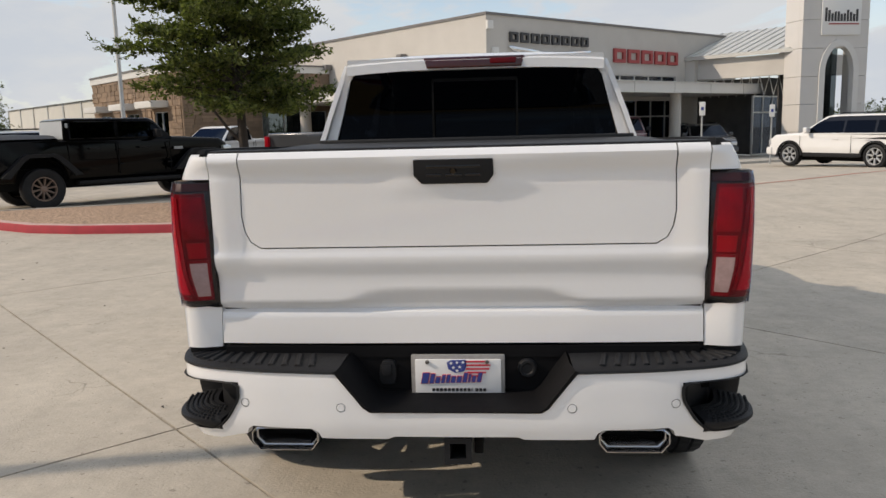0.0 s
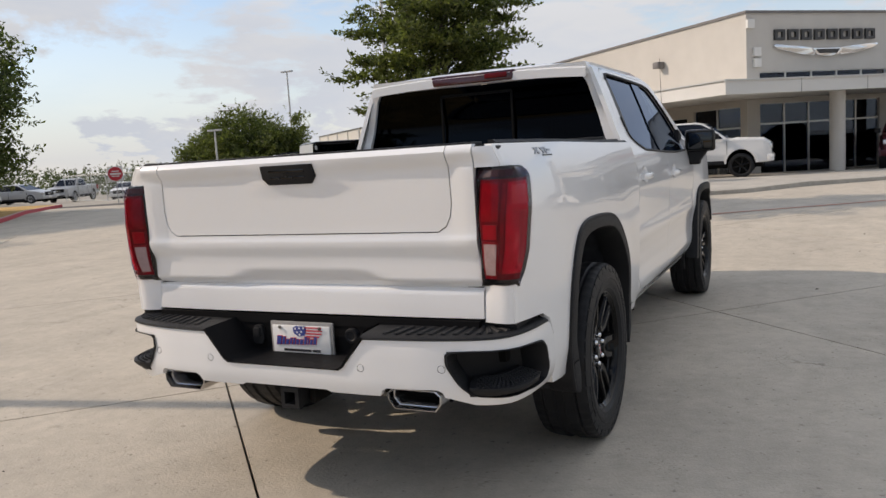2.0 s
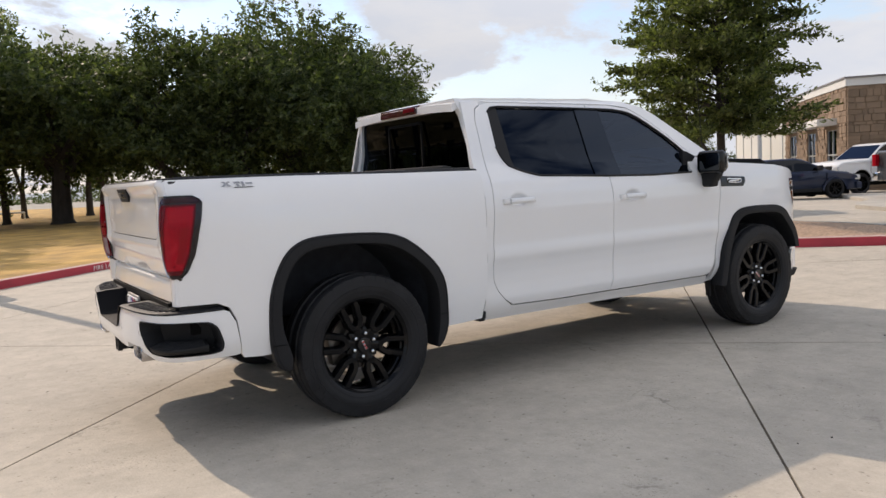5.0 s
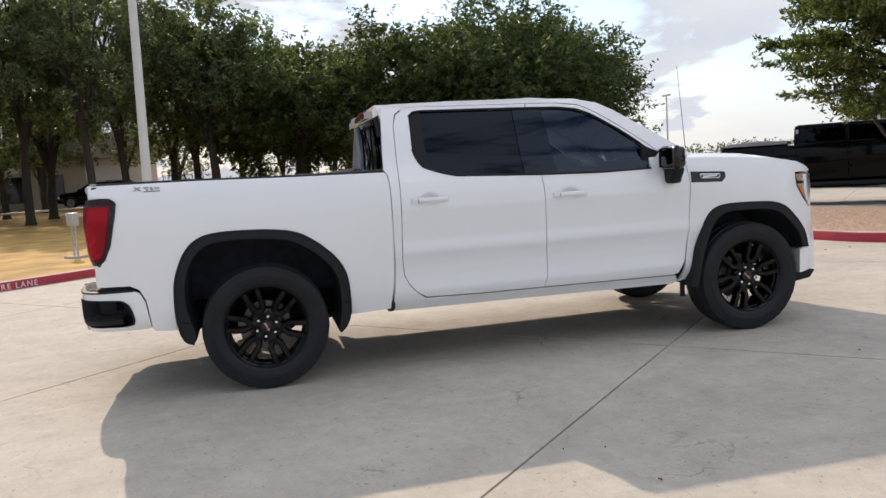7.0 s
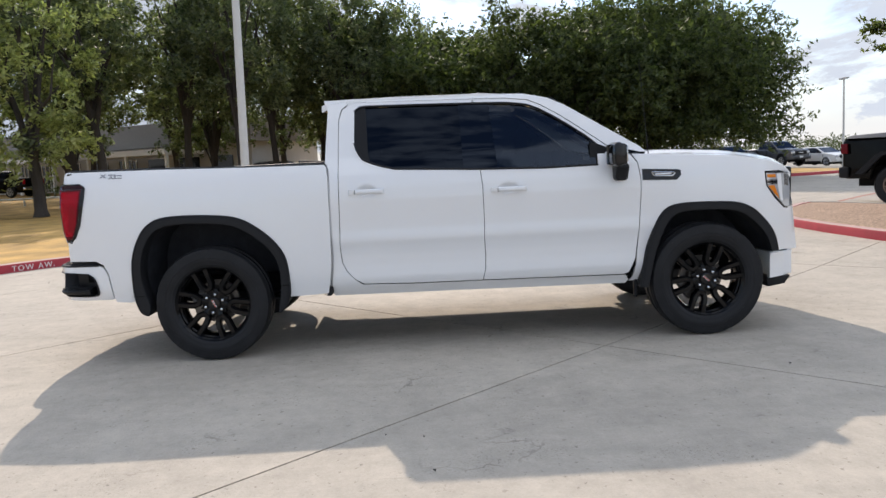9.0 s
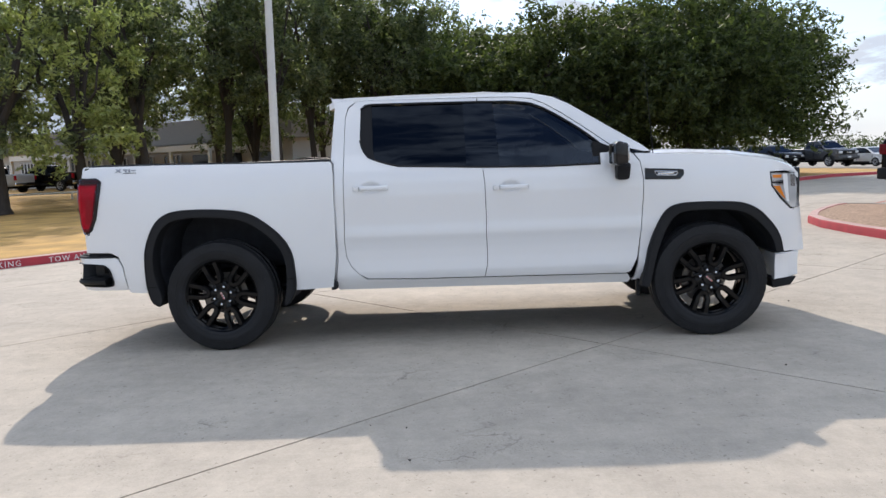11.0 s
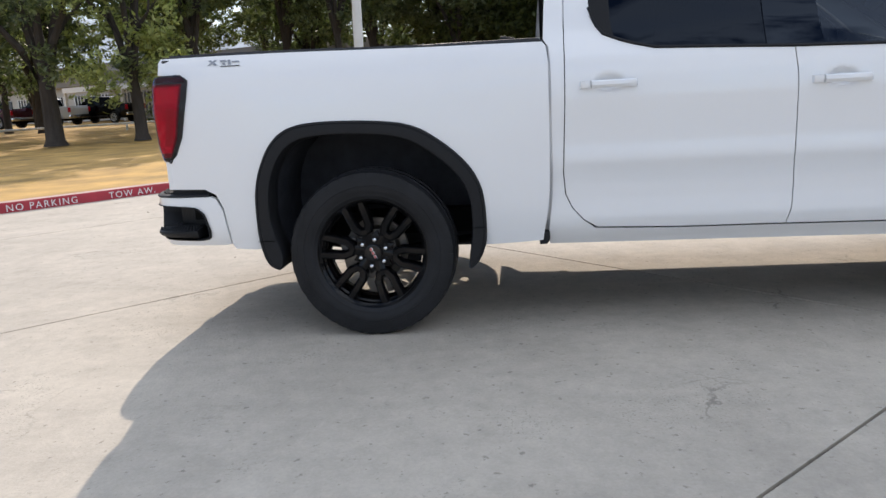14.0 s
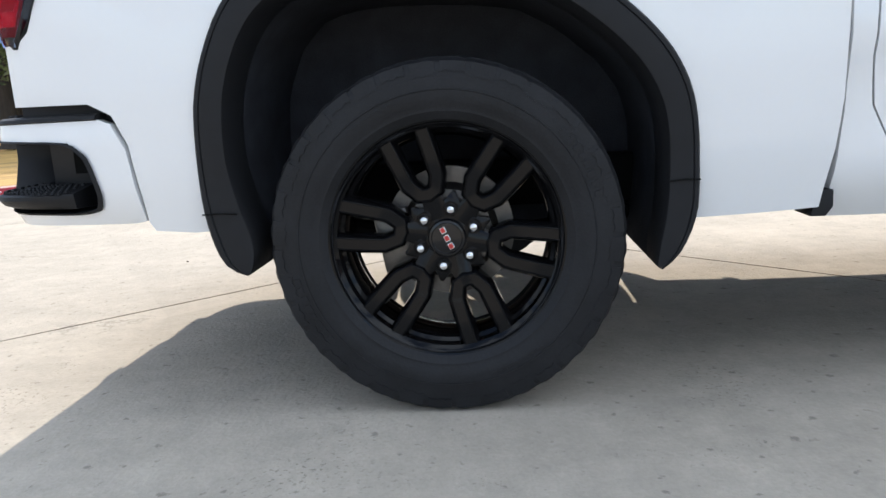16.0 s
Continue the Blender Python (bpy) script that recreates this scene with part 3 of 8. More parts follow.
def crown_mesh(name, blobs, count, size, material, parent, seed, droop=0.0, per=16, reach=4.0):
    """A crown of small bent leaves set along fine twigs that stick out of many clumps."""
    rng = np.random.default_rng(seed)
    b = np.array(blobs, float)
    mid = b[:, :3].mean(0)
    wts = b[:, 3] * b[:, 4]
    twigs = count // per
    count = twigs * per
    pick = rng.choice(len(b), twigs, p=wts / wts.sum())
    v = rng.normal(size=(twigs, 3))
    v /= np.linalg.norm(v, axis=1)[:, None]
    rad = rng.uniform(0.2, 0.95, twigs) ** 0.6
    base = b[pick, :3] + v * np.stack([b[pick, 3], b[pick, 3], b[pick, 4]], 1) * rad[:, None]
    way = base - mid
    way[:, 2] *= 0.45
    way /= np.linalg.norm(way, axis=1)[:, None] + 1e-6
    way += rng.normal(size=(twigs, 3)) * 0.55
    way[:, 2] -= droop
    way /= np.linalg.norm(way, axis=1)[:, None]
    long = size * reach * rng.uniform(0.6, 2.0, (twigs, 1)) * 1.6
    along = rng.random((twigs, per, 1))
    c = base[:, None] + way[:, None] * long[:, None] * along + rng.normal(size=(twigs, per, 3)) * size * 0.9 * (1.15 - along * 0.7)
    c = c.reshape(-1, 3)
    n = rng.normal(size=(count, 3)) + np.array([0, 0, 0.9])
    n /= np.linalg.norm(n, axis=1)[:, None]
    t = np.cross(n, rng.normal(size=(count, 3)))
    t /= np.linalg.norm(t, axis=1)[:, None]
    w = np.cross(n, t)
    s = size * rng.uniform(0.55, 1.35, (count, 1))
    p0, p2 = c - t * s, c + t * s
    p1 = c + w * s * 0.42 - n * s * 0.2
    p3 = c - w * s * 0.42 - n * s * 0.2
    co = np.stack([p0, p1, p2, p3], 1).reshape(-1, 3)
    return leaves_ob(co, count, material, parent, name)


def tree(label, x, y, height, spread, trunk_h, trunk_r, leaves, leaf, material, seed, lift=0.0, flatten=1.0, clumps=26, lean=0.0, group="", shift=(0.0, 0.0), skirt=0, reach=4.0):
    rnd = random.Random(seed)
    t = thing("tree", label, "tree", Matrix.Translation((x, y, gz(y) + lift)), group)
    bm = bmesh.new()
    top = Vector((rnd.uniform(-0.08, 0.08) * trunk_h + shift[0], rnd.uniform(-0.06, 0.06) * trunk_h + shift[1], trunk_h))
    path = [Vector((0, 0, -0.1)), Vector((0, 0, 0.12)), Vector((top.x * 0.15, top.y * 0.15, trunk_h * 0.5)), top]
    sweep(bm, path, [trunk_r * 1.5, trunk_r * 1.12, trunk_r, trunk_r * 0.85], 10)
    blobs = []
    ch = height - trunk_h * 0.8
    n = 7
    tips = []
    for k in range(n):
        a = 2 * math.pi * (k + rnd.random() * 0.5) / n
        up = rnd.uniform(0.3, 0.95)
        e = top + Vector((math.cos(a) * spread * 0.75 * (1.15 - up * 0.6), math.sin(a) * spread * 0.75 * (1.15 - up * 0.6), ch * up * 0.8))
        mid = top + (e - top) * 0.5 + Vector((rnd.uniform(-0.1, 0.1) * spread, rnd.uniform(-0.1, 0.1) * spread, ch * 0.06))
        st = top * rnd.uniform(0.72, 1.0)
        sweep(bm, [st, st + (mid - st) * 0.5 + Vector((0, 0, 0.04 * ch)), mid, e], [trunk_r * 0.62, trunk_r * 0.5, trunk_r * 0.34, trunk_r * 0.1], 7)
        tips.append((mid, e))
        for _ in range(2):
            f = mid + (e - mid) * rnd.uniform(0.0, 0.6)
            g = f + Vector((rnd.uniform(-1, 1) * spread * 0.35, rnd.uniform(-1, 1) * spread * 0.35, rnd.uniform(0.05, 0.25) * ch))
            sweep(bm, [f, (f + g) / 2 + Vector((0, 0, 0.03 * ch)), g], [trunk_r * 0.25, trunk_r * 0.15, trunk_r * 0.06], 5)
    part("trunk", bm, BARK, t, "grey-brown trunk and limbs")
    centre = Vector((top.x, top.y, trunk_h * 0.85 + ch * 0.5))
    for k in range(clumps):
        a = 2.39996 * k + rnd.uniform(-0.3, 0.3)
        zz = 1 - 2 * (k + 0.5) / clumps
        rr = math.sqrt(1 - zz * zz)
        d = rnd.uniform(0.55, 0.88)
        wide = spread * (1.0 if zz > -0.2 else 1.0 + 0.1)
        p = centre + Vector((math.cos(a) * rr * wide * d, math.sin(a) * rr * wide * d, zz * ch * 0.5 * d * flatten))
        r = spread * rnd.uniform(0.18, 0.32)
        blobs.append((*p, r, r * 0.72))
    for k in range(clumps // 2):
        p = centre + Vector((rnd.gauss(0, 0.35) * spread, rnd.gauss(0, 0.35) * spread, rnd.gauss(0, 0.22) * ch))
        r = spread * rnd.uniform(0.2, 0.33)
        blobs.append((*p, r, r * 0.8))
    for k in range(skirt):  # low outer boughs that hang down
        a = 2 * math.pi * (k + rnd.random() * 0.6) / skirt
        d = spread * rnd.uniform(0.62, 0.98)
        r = spread * rnd.uniform(0.16, 0.24)
        blobs.append((top.x + math.cos(a) * d, top.y + math.sin(a) * d, trunk_h * rnd.uniform(1.12, 1.3), r, r * 0.6))
    crown_mesh("crown", blobs, leaves, leaf, material, t, seed, reach=reach)
    return t


def tiered_tree(label, x, y, lift, height, spread, trunk_h, trunk_r, seed, material, leaf, boughs=128, lean=(0.0, 0.0)):
    """A young tree with a straight leader and tiers of long boughs, their sprays of leaves spiking outwards."""
    rnd = random.Random(seed)
    rng = np.random.default_rng(seed)
    t = thing("tree", label, "tree", Matrix.Translation((x, y, gz(y) + lift)))
    bm = bmesh.new()

    def stem(z):
        k = z / height
        return Vector((lean[0] * k * 1.6, lean[1] * k * 1.6, z))
    zs = [-0.1, 0.1, 0.6, 1.2, trunk_h, (trunk_h + height) / 2, height * 0.95]
    sweep(bm, [stem(z) for z in zs], [trunk_r * 1.5, trunk_r * 1.15, trunk_r, trunk_r * 0.92, trunk_r * 0.8, trunk_r * 0.45, trunk_r * 0.1], 10)
    centres, ways = [], []
    for b in range(boughs):
        k = (b + rnd.random()) / boughs
        z = trunk_h * 0.92 + (height - trunk_h) * 0.96 * k ** 1.1
        wide = spread * (0.58 + 2.7 * k) if k < 0.16 else spread * min(1.0, 1.42 * (1.0 - k) ** 0.72 + 0.04)
        long = wide * rnd.uniform(0.62, 1.12)
        az = 2.39996 * b + rnd.uniform(-0.4, 0.4)
        out = Vector((math.cos(az), math.sin(az), 0))
        side = Vector((-out.y, out.x, 0))
        rise = rnd.uniform(-0.05, 0.65) - (0.30 if k < 0.2 else 0.0)
        base = stem(z - 0.18)
        pts = []
        for i in range(7):
            f = i / 6
            pts.append(base + out * (long * f) + Vector((0, 0, long * (rise * f * 1.5 - rise * 0.9 * f * f))) + side * (rnd.uniform(-0.05, 0.05) * long * f))
        sweep(bm, pts, [trunk_r * (0.30 - 0.27 * i / 6) * (1.1 - 0.5 * k) for i in range(7)], 5)
        sprays = int(11 + 22 * long / spread)
        for sidx in range(sprays):
            f = 0.16 + 0.84 * (sidx + rnd.random()) / sprays
            i = min(5, int(f * 6))
            p = pts[i] + (pts[i + 1] - pts[i]) * (f * 6 - i)
            turn_ = rnd.choice((-1, 1)) * rnd.uniform(0.25, 1.25) if f < 0.93 else rnd.uniform(-0.4, 0.4)
            d = (out * math.cos(turn_) + side * math.sin(turn_) + Vector((0, 0, rnd.uniform(-0.35, 0.75)))).normalized()
            ln = spread * rnd.uniform(0.12, 0.36) * (1.15 - 0.55 * f)
            q = p + d * ln
            if sidx % 3 == 0:
                sweep(bm, [p, q], [0.006, 0.003], 3)
            for _ in range(20):
                h = rnd.random()
                centres.append(tuple(p + d * (ln * (0.1 + 1.0 * h))))
                ways.append(tuple(d))
    low = Vector((-0.93, -0.34, 0))  # a bare limb that leaves the trunk low down
    sweep(bm, [stem(1.0), stem(1.3) + low * 0.25, stem(1.75) + low * 0.55, stem(2.25) + low * 0.78], [0.035, 0.03, 0.024, 0.015], 6)
    part("trunk", bm, BARK, t, "grey-brown trunk and limbs")
    c = np.array(centres)
    wv = np.array(ways)
    n = len(c)
    c = c + rng.normal(size=(n, 3)) * np.array([0.045, 0.045, 0.03])
    tdir = wv + rng.normal(size=(n, 3)) * 0.75
    tdir /= np.linalg.norm(tdir, axis=1)[:, None]
    nn = np.cross(tdir, rng.normal(size=(n, 3)))
    nn[:, 2] = np.abs(nn[:, 2]) + 0.15
    nn -= tdir * (nn * tdir).sum(1)[:, None]
    nn /= np.linalg.norm(nn, axis=1)[:, None]
    ww = np.cross(nn, tdir)
    sz = leaf * rng.uniform(0.6, 1.35, (n, 1))
    co = np.stack([c - tdir * sz, c + ww * sz * 0.42 - nn * sz * 0.18, c + tdir * sz, c - ww * sz * 0.42 - nn * sz * 0.18], 1).reshape(-1, 3)
    leaves_ob(co, n, material, t)
    return t


tiered_tree("young live oak with tiered green boughs in gravel", -4.55, 11.6, 0.2, 6.3, 1.95, 2.02, 0.09, 3, LEAF_A, 0.049, lean=(-0.25, 0.28))
tree("large spreading live oak with low dark limbs", -28.6, 13.0, 7.5, 5.85, 1.7, 0.45, 135000, 0.105, LEAF_OAK, 5, 0.2, 1.0, 52, skirt=14)
tree("leaning live oak at the edge of the grove", -24.6, 9.9, 6.0, 2.6, 2.2, 0.22, 24000, 0.10, LEAF_OAK, 7, 0.2, 1.0, 24, group="oaks", shift=(-1.6, -0.6))
tree("leaning live oak at the edge of the grove", -26.2, 7.6, 6.9, 2.9, 2.3, 0.20, 30000, 0.10, LEAF_OAK, 8, 0.2, 1.0, 24, group="oaks", shift=(-1.4, -1.2))
tree("live oak with a broad dark crown on dry grass", -33.0, 3.5, 7.2, 4.6, 2.4, 0.40, 50000, 0.13, LEAF_OAK, 6, 0.2, 1.0, 34, group="oaks")
GROVE = [(-19.3, -13.0, 9.8, 2.8), (-30.0, -19.5, 10.5, 2.8), (-27.5, -12.5, 11.0, 2.8), (-33.0, -14.0, 11.5, 3.0), (-29.0, -8.0, 10.8, 2.7), (-35.0, -8.5, 12.0, 3.1), (-31.5, -4.5, 11.5, 2.8), (-37.5, -3.0, 10.5, 3.2), (-30.5, -0.5, 9.8, 2.7), (-36.0, 1.5, 9.8, 3.0), (-40.0, -12.0, 12.5, 3.3), (-42.0, -6.0, 12.5, 3.3), (-41.5, 0.5, 10.4, 3.2), (-38.5, -17.5, 12.0, 3.2), (-36.0, -24.0, 11.5, 3.0), (-44.0, -20.0, 12.5, 3.4), (-42.5, 6.0, 8.2, 3.0), (-27.0, -22.0, 9.5, 2.6), (-46.0, 3.0, 10.6, 3.4), (-33.5, -1.5, 9.6, 2.6), (-48.0, -12.0, 13.0, 3.5), (-26.5, -5.0, 10.0, 2.4), (-24.0, -9.8, 10.0, 2.5), (-25.5, -20.5, 9.8, 2.6), (-23.5, -26.5, 9.5, 2.7), (-28.5, -29.0, 10.5, 2.9), (-33.0, -31.0, 11.0, 3.0), (-25.0, -34.0, 10.0, 2.9), (-30.5, -25.0, 10.5, 2.8), (-39.0, -28.0, 11.5, 3.2), (-46.5, -31.0, 11.0, 3.6), (-50.0, -23.0, 11.5, 3.8), (-47.5, -37.0, 11.0, 3.6), (-36.5, -38.0, 10.5, 3.4), (-52.0, -4.0, 11.0, 3.8), (-50.5, 8.0, 8.0, 3.2), (-54.0, -15.0, 11.5, 3.8), (-30.0, -40.0, 10.0, 3.2), (-20.4, -10.6, 9.6, 2.3), (-21.0, -17.2, 9.6, 2.7)]
# trees 23 and 38 wear the leaf colour with painted-in sunlight
for i, (x, y, h, s) in enumerate(GROVE):
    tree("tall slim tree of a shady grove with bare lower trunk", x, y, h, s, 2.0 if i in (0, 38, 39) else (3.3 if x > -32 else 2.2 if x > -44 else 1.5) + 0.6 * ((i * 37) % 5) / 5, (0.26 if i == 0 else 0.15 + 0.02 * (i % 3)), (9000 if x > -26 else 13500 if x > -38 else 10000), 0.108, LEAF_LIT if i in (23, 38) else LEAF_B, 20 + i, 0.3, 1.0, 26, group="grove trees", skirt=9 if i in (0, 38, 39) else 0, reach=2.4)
tree("broad green tree behind the fenced car park", -36.6, 44.0, 5.8, 4.1, 1.6, 0.25, 42000, 0.092, LEAF_A, 60, 0.0, 1.0, 26)
tree("broad green tree behind the fenced car park", -40.2, 44.6, 4.6, 2.4, 1.4, 0.22, 18000, 0.092, LEAF_A, 61, 0.0, 1.0, 22)
tree("broad green tree behind the fenced car park", -33.0, 43.6, 4.9, 2.1, 1.4, 0.22, 18000, 0.092, LEAF_A, 62, 0.0, 1.0, 22)

# ---- the white pickup ----
truck = thing("pickup_truck", "white crew-cab pickup truck with black wheels and dark windows", "pickup truck")

door_x = curve([(0.36, 0.86), (0.44, 0.90), (0.50, 0.945), (0.56, 0.962), (0.66, 0.957), (0.74, 0.961), (0.80, 0.970), (0.845, 0.982), (0.885, 0.981), (0.93, 0.976), (1.0, 0.980), (1.15, 0.992), (1.25, 0.985), (1.34, 0.965),
                (1.42, 0.925), (1.47, 0.90), (1.60, 0.855), (1.75, 0.80), (1.86, 0.757), (1.92, 0.73)], 0.012)
bed_x = curve([(0.36, 0.95), (0.46, 0.972), (0.60, 1.0), (0.80, 1.012), (1.0, 1.018), (1.22, 1.016), (1.32, 1.005), (1.40, 0.985), (1.46, 0.955), (1.50, 0.93)], 0.02)


def arch_swell(y, z, yc):
    d = math.hypot((y - yc) / 1.05, (z - 0.45))
    return 0.014 / (1 + math.exp((d - 0.80) / 0.075))


def bed_side(y, z):
    x = bed_x(z) - 0.016 + arch_swell(y, z, 1.17)
    if y < 0.60:
        x -= 0.060 * ((0.60 - y) / 0.50) ** 1.8
    return (x, y, z)


def cab_side(y, z):
    return (door_x(z), y, z)


HANDLES = ((2.37, 1.216), (3.435, 1.185))  # middle of each door handle


def door_side(y, z):
    """The cab's side with a hollow behind each handle."""
    x = door_x(z)
    for hy, hz in HANDLES:
        d = ((y - hy) / 0.072) ** 2 + ((z - hz - 0.004) / 0.042) ** 2
        if d < 1:
            x -= 0.024 * (1 - d) ** 0.8
    return (x, y, z)


def fender_side(y, z):
    x = bed_x(z) - 0.012 + arch_swell(y, z, 4.915)
    k = min(1.0, max(0.0, (y - 4.42) / 0.4))
    x = door_x(z) * (1 - k) + x * k if z < 1.42 else door_x(z)
    if y > 5.15:
        x -= 0.20 * ((y - 5.15) / 0.5) ** 2.2
    return (x, y, z)


def both(name, make, material, parent, label=""):
    """The right-hand part and its mirror image."""
    a = part(name, make(), material, parent, label)
    b = part(name, flip(make()), material, parent, label)
    return a, b


ARCH_R = [(1.742, 0.45), (1.742, 0.50), (1.724, 0.69), (1.695, 0.79), (1.635, 0.88), (1.515, 0.985), (1.40, 1.055), (1.24, 1.078), (0.98, 1.088), (0.835, 1.075), (0.745, 1.03), (0.682, 0.945), (0.628, 0.80), (0.608, 0.55), (0.62, 0.47)]
BED = [(0.112, 0.795), (0.112, 0.94), (0.15, 0.945), (0.182, 0.97), (0.224, 1.06), (0.268, 1.256), (0.282, 1.345), (0.24, 1.374), (0.112, 1.378), (0.112, 1.44), (0.122, 1.459),
       (0.8, 1.452), (1.47, 1.436), (2.06, 1.428), (2.076, 1.41), (2.086, 1.33), (2.082, 0.92), (2.079, 0.80), (2.077, 0.71), (2.064, 0.60), (2.048, 0.514), (2.040, 0.462), (1.90, 0.455)] + ARCH_R + [(0.55, 0.467), (0.445, 0.475), (0.432, 0.50), (0.428, 0.56), (0.412, 0.69), (0.378, 0.762), (0.318, 0.792)]
both("bed_side", lambda: sheet([BED], bed_side, 0.045, 0.045, 0.03), PAINT, truck)

# tailgate: skin with a lip, a separate inner gate, a stepped lower part
def gate_y(x, z):
    c = 0.5 * (math.tanh((x + 0.31) / 0.04) - math.tanh((x - 0.36) / 0.04))
    hi = 0.950 + 0.045 * c  # where the upper panel starts to fold in
    fold = hi - 0.922
    y = 0.102 + gate_prof(z) if z >= hi else 0.102 + gate_prof(hi)
    if z < hi:
        k = min(1.0, (hi - z) / fold)
        y += 0.036 * k
    if z < 0.922:
        y += -0.024 * min(1.0, (0.922 - z) / 0.010) - 0.010 * max(0.0, (0.912 - z) / 0.1)
    y += 0.012 * (abs(x) / 0.82) ** 4
    rim = min(1.0, max(0.0, (abs(x) - 0.728) / 0.032))  # raised frame beside the inner gate
    tall = min(1.0, max(0.0, (z - 1.03) / 0.09)) * min(1.0, max(0.0, (1.415 - z) / 0.04))
    y -= 0.015 * rim * rim * (3 - 2 * rim) * tall
    s = 0.5 * (math.tanh((x + 0.20) / 0.035) - math.tanh((x - 0.24) / 0.10))
    if 1.30 < z < 1.44:
        y += -0.010 * s * math.sin((z - 1.30) / 0.14 * math.pi)
    return y


gate_prof = curve([(0.78, 0.002), (0.95, 0.002), (1.02, 0.004), (1.045, 0.002), (1.088, -0.013), (1.112, -0.015), (1.125, -0.008), (1.16, -0.006), (1.34, -0.008), (1.384, -0.008), (1.428, -0.036), (1.44, -0.036), (1.455, -0.026), (1.47, -0.006)], 0.004)
GATE_IN = [(-0.708, 1.462), (-0.714, 1.25), (-0.706, 1.20), (-0.688, 1.163), (-0.655, 1.143), (0.655, 1.143), (0.688, 1.163), (0.706, 1.20), (0.714, 1.25), (0.708, 1.462)]
GATE_OUT = [(-0.815, 1.462), (-0.815, 0.808), (0.815, 0.808), (0.815, 1.462), (0.7125, 1.462), (0.7185, 1.25), (0.710, 1.1975), (0.691, 1.160), (0.656, 1.1385), (-0.656, 1.1385), (-0.691, 1.160), (-0.710, 1.1975), (-0.7185, 1.25), (-0.7125, 1.462)]
tailgate = part("tailgate", sheet([GATE_OUT], lambda x, z: (x, gate_y(x, z), z), 0.04, 0.0105, back=lambda x, z: (x, gate_y(x, z) + 0.03, z)), PAINT, truck)
part("inner_gate", sheet([GATE_IN], lambda x, z: (x, gate_y(x, z), z), 0.04, 0.02, back=lambda x, z: (x, gate_y(x, z) + 0.03, z)), PAINT, tailgate)
bm = bmesh.new()
box(bm, -0.81, 0.81, 0.145, 0.20, 0.82, 1.44)
part("gate_core", bm, SHELL, tailgate)
bm = bmesh.new()
box(bm, -0.814, 0.814, 0.098, 0.20, 1.455, 1.470, 0.006)
part("top_cap", bm, PLASTIC, tailgate, "black plastic cap on the tailgate")
bm = bmesh.new()
prism(bm, [(-0.126, 1.428), (0.131, 1.428), (0.132, 1.375), (0.112, 1.348), (-0.102, 1.348), (-0.127, 1.375)], "y", 0.077, 0.115, 0.005)
for v in bm.verts:  # the plate leans with the gate
    v.co.y -= (v.co.z - 1.348) * 0.26
gate_handle = part("tailgate_handle", bm, PLASTIC, tailgate, "black handle plate with a camera")
bm = bmesh.new()
box(bm, -0.085, 0.09, 0.0605, 0.070, 1.398, 1.409, 0.002)
for x0, x1 in ((-0.085, -0.035), (-0.025, 0.03), (0.04, 0.09)):
    box(bm, x0, x1, 0.0665, 0.076, 1.372, 1.381, 0.002)
part("handle_badge", bm, GLOSSBLACK, gate_handle)
bm = bmesh.new()
lathe(bm, [(0.060, 0.001), (0.060, 0.008), (0.065, 0.012), (0.075, 0.012)], "y", 20, (0.002, 0, 1.39), True, False)
part("camera_lens", bm, GLOSSBLACK, gate_handle)

# body-coloured posts above and below the tail lamps
def post_bm(z0, z1):
    bm = bmesh.new()
    rings = []
    for k in range(7):
        z = z0 + (z1 - z0) * k / 6
        xo = bed_side(0.14, z)[0] + 0.001
        yi = gate_y(0.81, min(z, 1.445)) + 0.004
        rings.append([(x, y, z) for x, y in ((0.819, yi), (xo - 0.06, min(yi + 0.002, 0.103)), (xo - 0.03, 0.105), (xo - 0.012, 0.112), (xo - 0.002, 0.126), (xo, 0.145), (bed_side(0.30, z)[0] - 0.01, 0.30), (0.819, 0.30))])
    loft(bm, rings, True, True, True)
    return bm
both("rear_post", lambda: post_bm(0.795, 0.938), PAINT, truck)
both("rear_post", lambda: post_bm(1.376, 1.452), PAINT, truck)

# tail lamps
lamp_end = curve([(0.93, 0.142), (0.955, 0.155), (0.975, 0.178), (1.06, 0.224), (1.256, 0.271), (1.343, 0.285), (1.366, 0.258), (1.375, 0.235)], 0.006)
lamp_rear = curve([(0.93, 0.108), (0.95, 0.096), (1.02, 0.080), (1.2, 0.070), (1.33, 0.082), (1.375, 0.102)], 0.01)


def lamp_ring(z, off=0.0, a=0.0, b=1.0):
    ye, yr = lamp_end(z), lamp_rear(z)
    wide = bed_side(max(ye, 0.14), z)[0] + 0.003
    pts = [(0.812, 0.122), (0.822, yr + 0.026), (0.85, yr + 0.016), (0.885, yr + 0.006), (0.912, yr + 0.003), (0.936, yr + 0.013), (0.954, yr + 0.034), (wide - 0.006, (yr + 0.06 + ye) / 2), (wide + 0.002, ye)]
    pts = resample(pts, 101)
    lo, hi = int(a * 100), int(b * 100)
    out = []
    for x, y in pts[lo:hi + 1]:
        k = math.hypot(x - 0.86, y - 0.26)
        out.append((x + off * (x - 0.86) / k, y + off * (y - 0.26) / k, z))
    return out


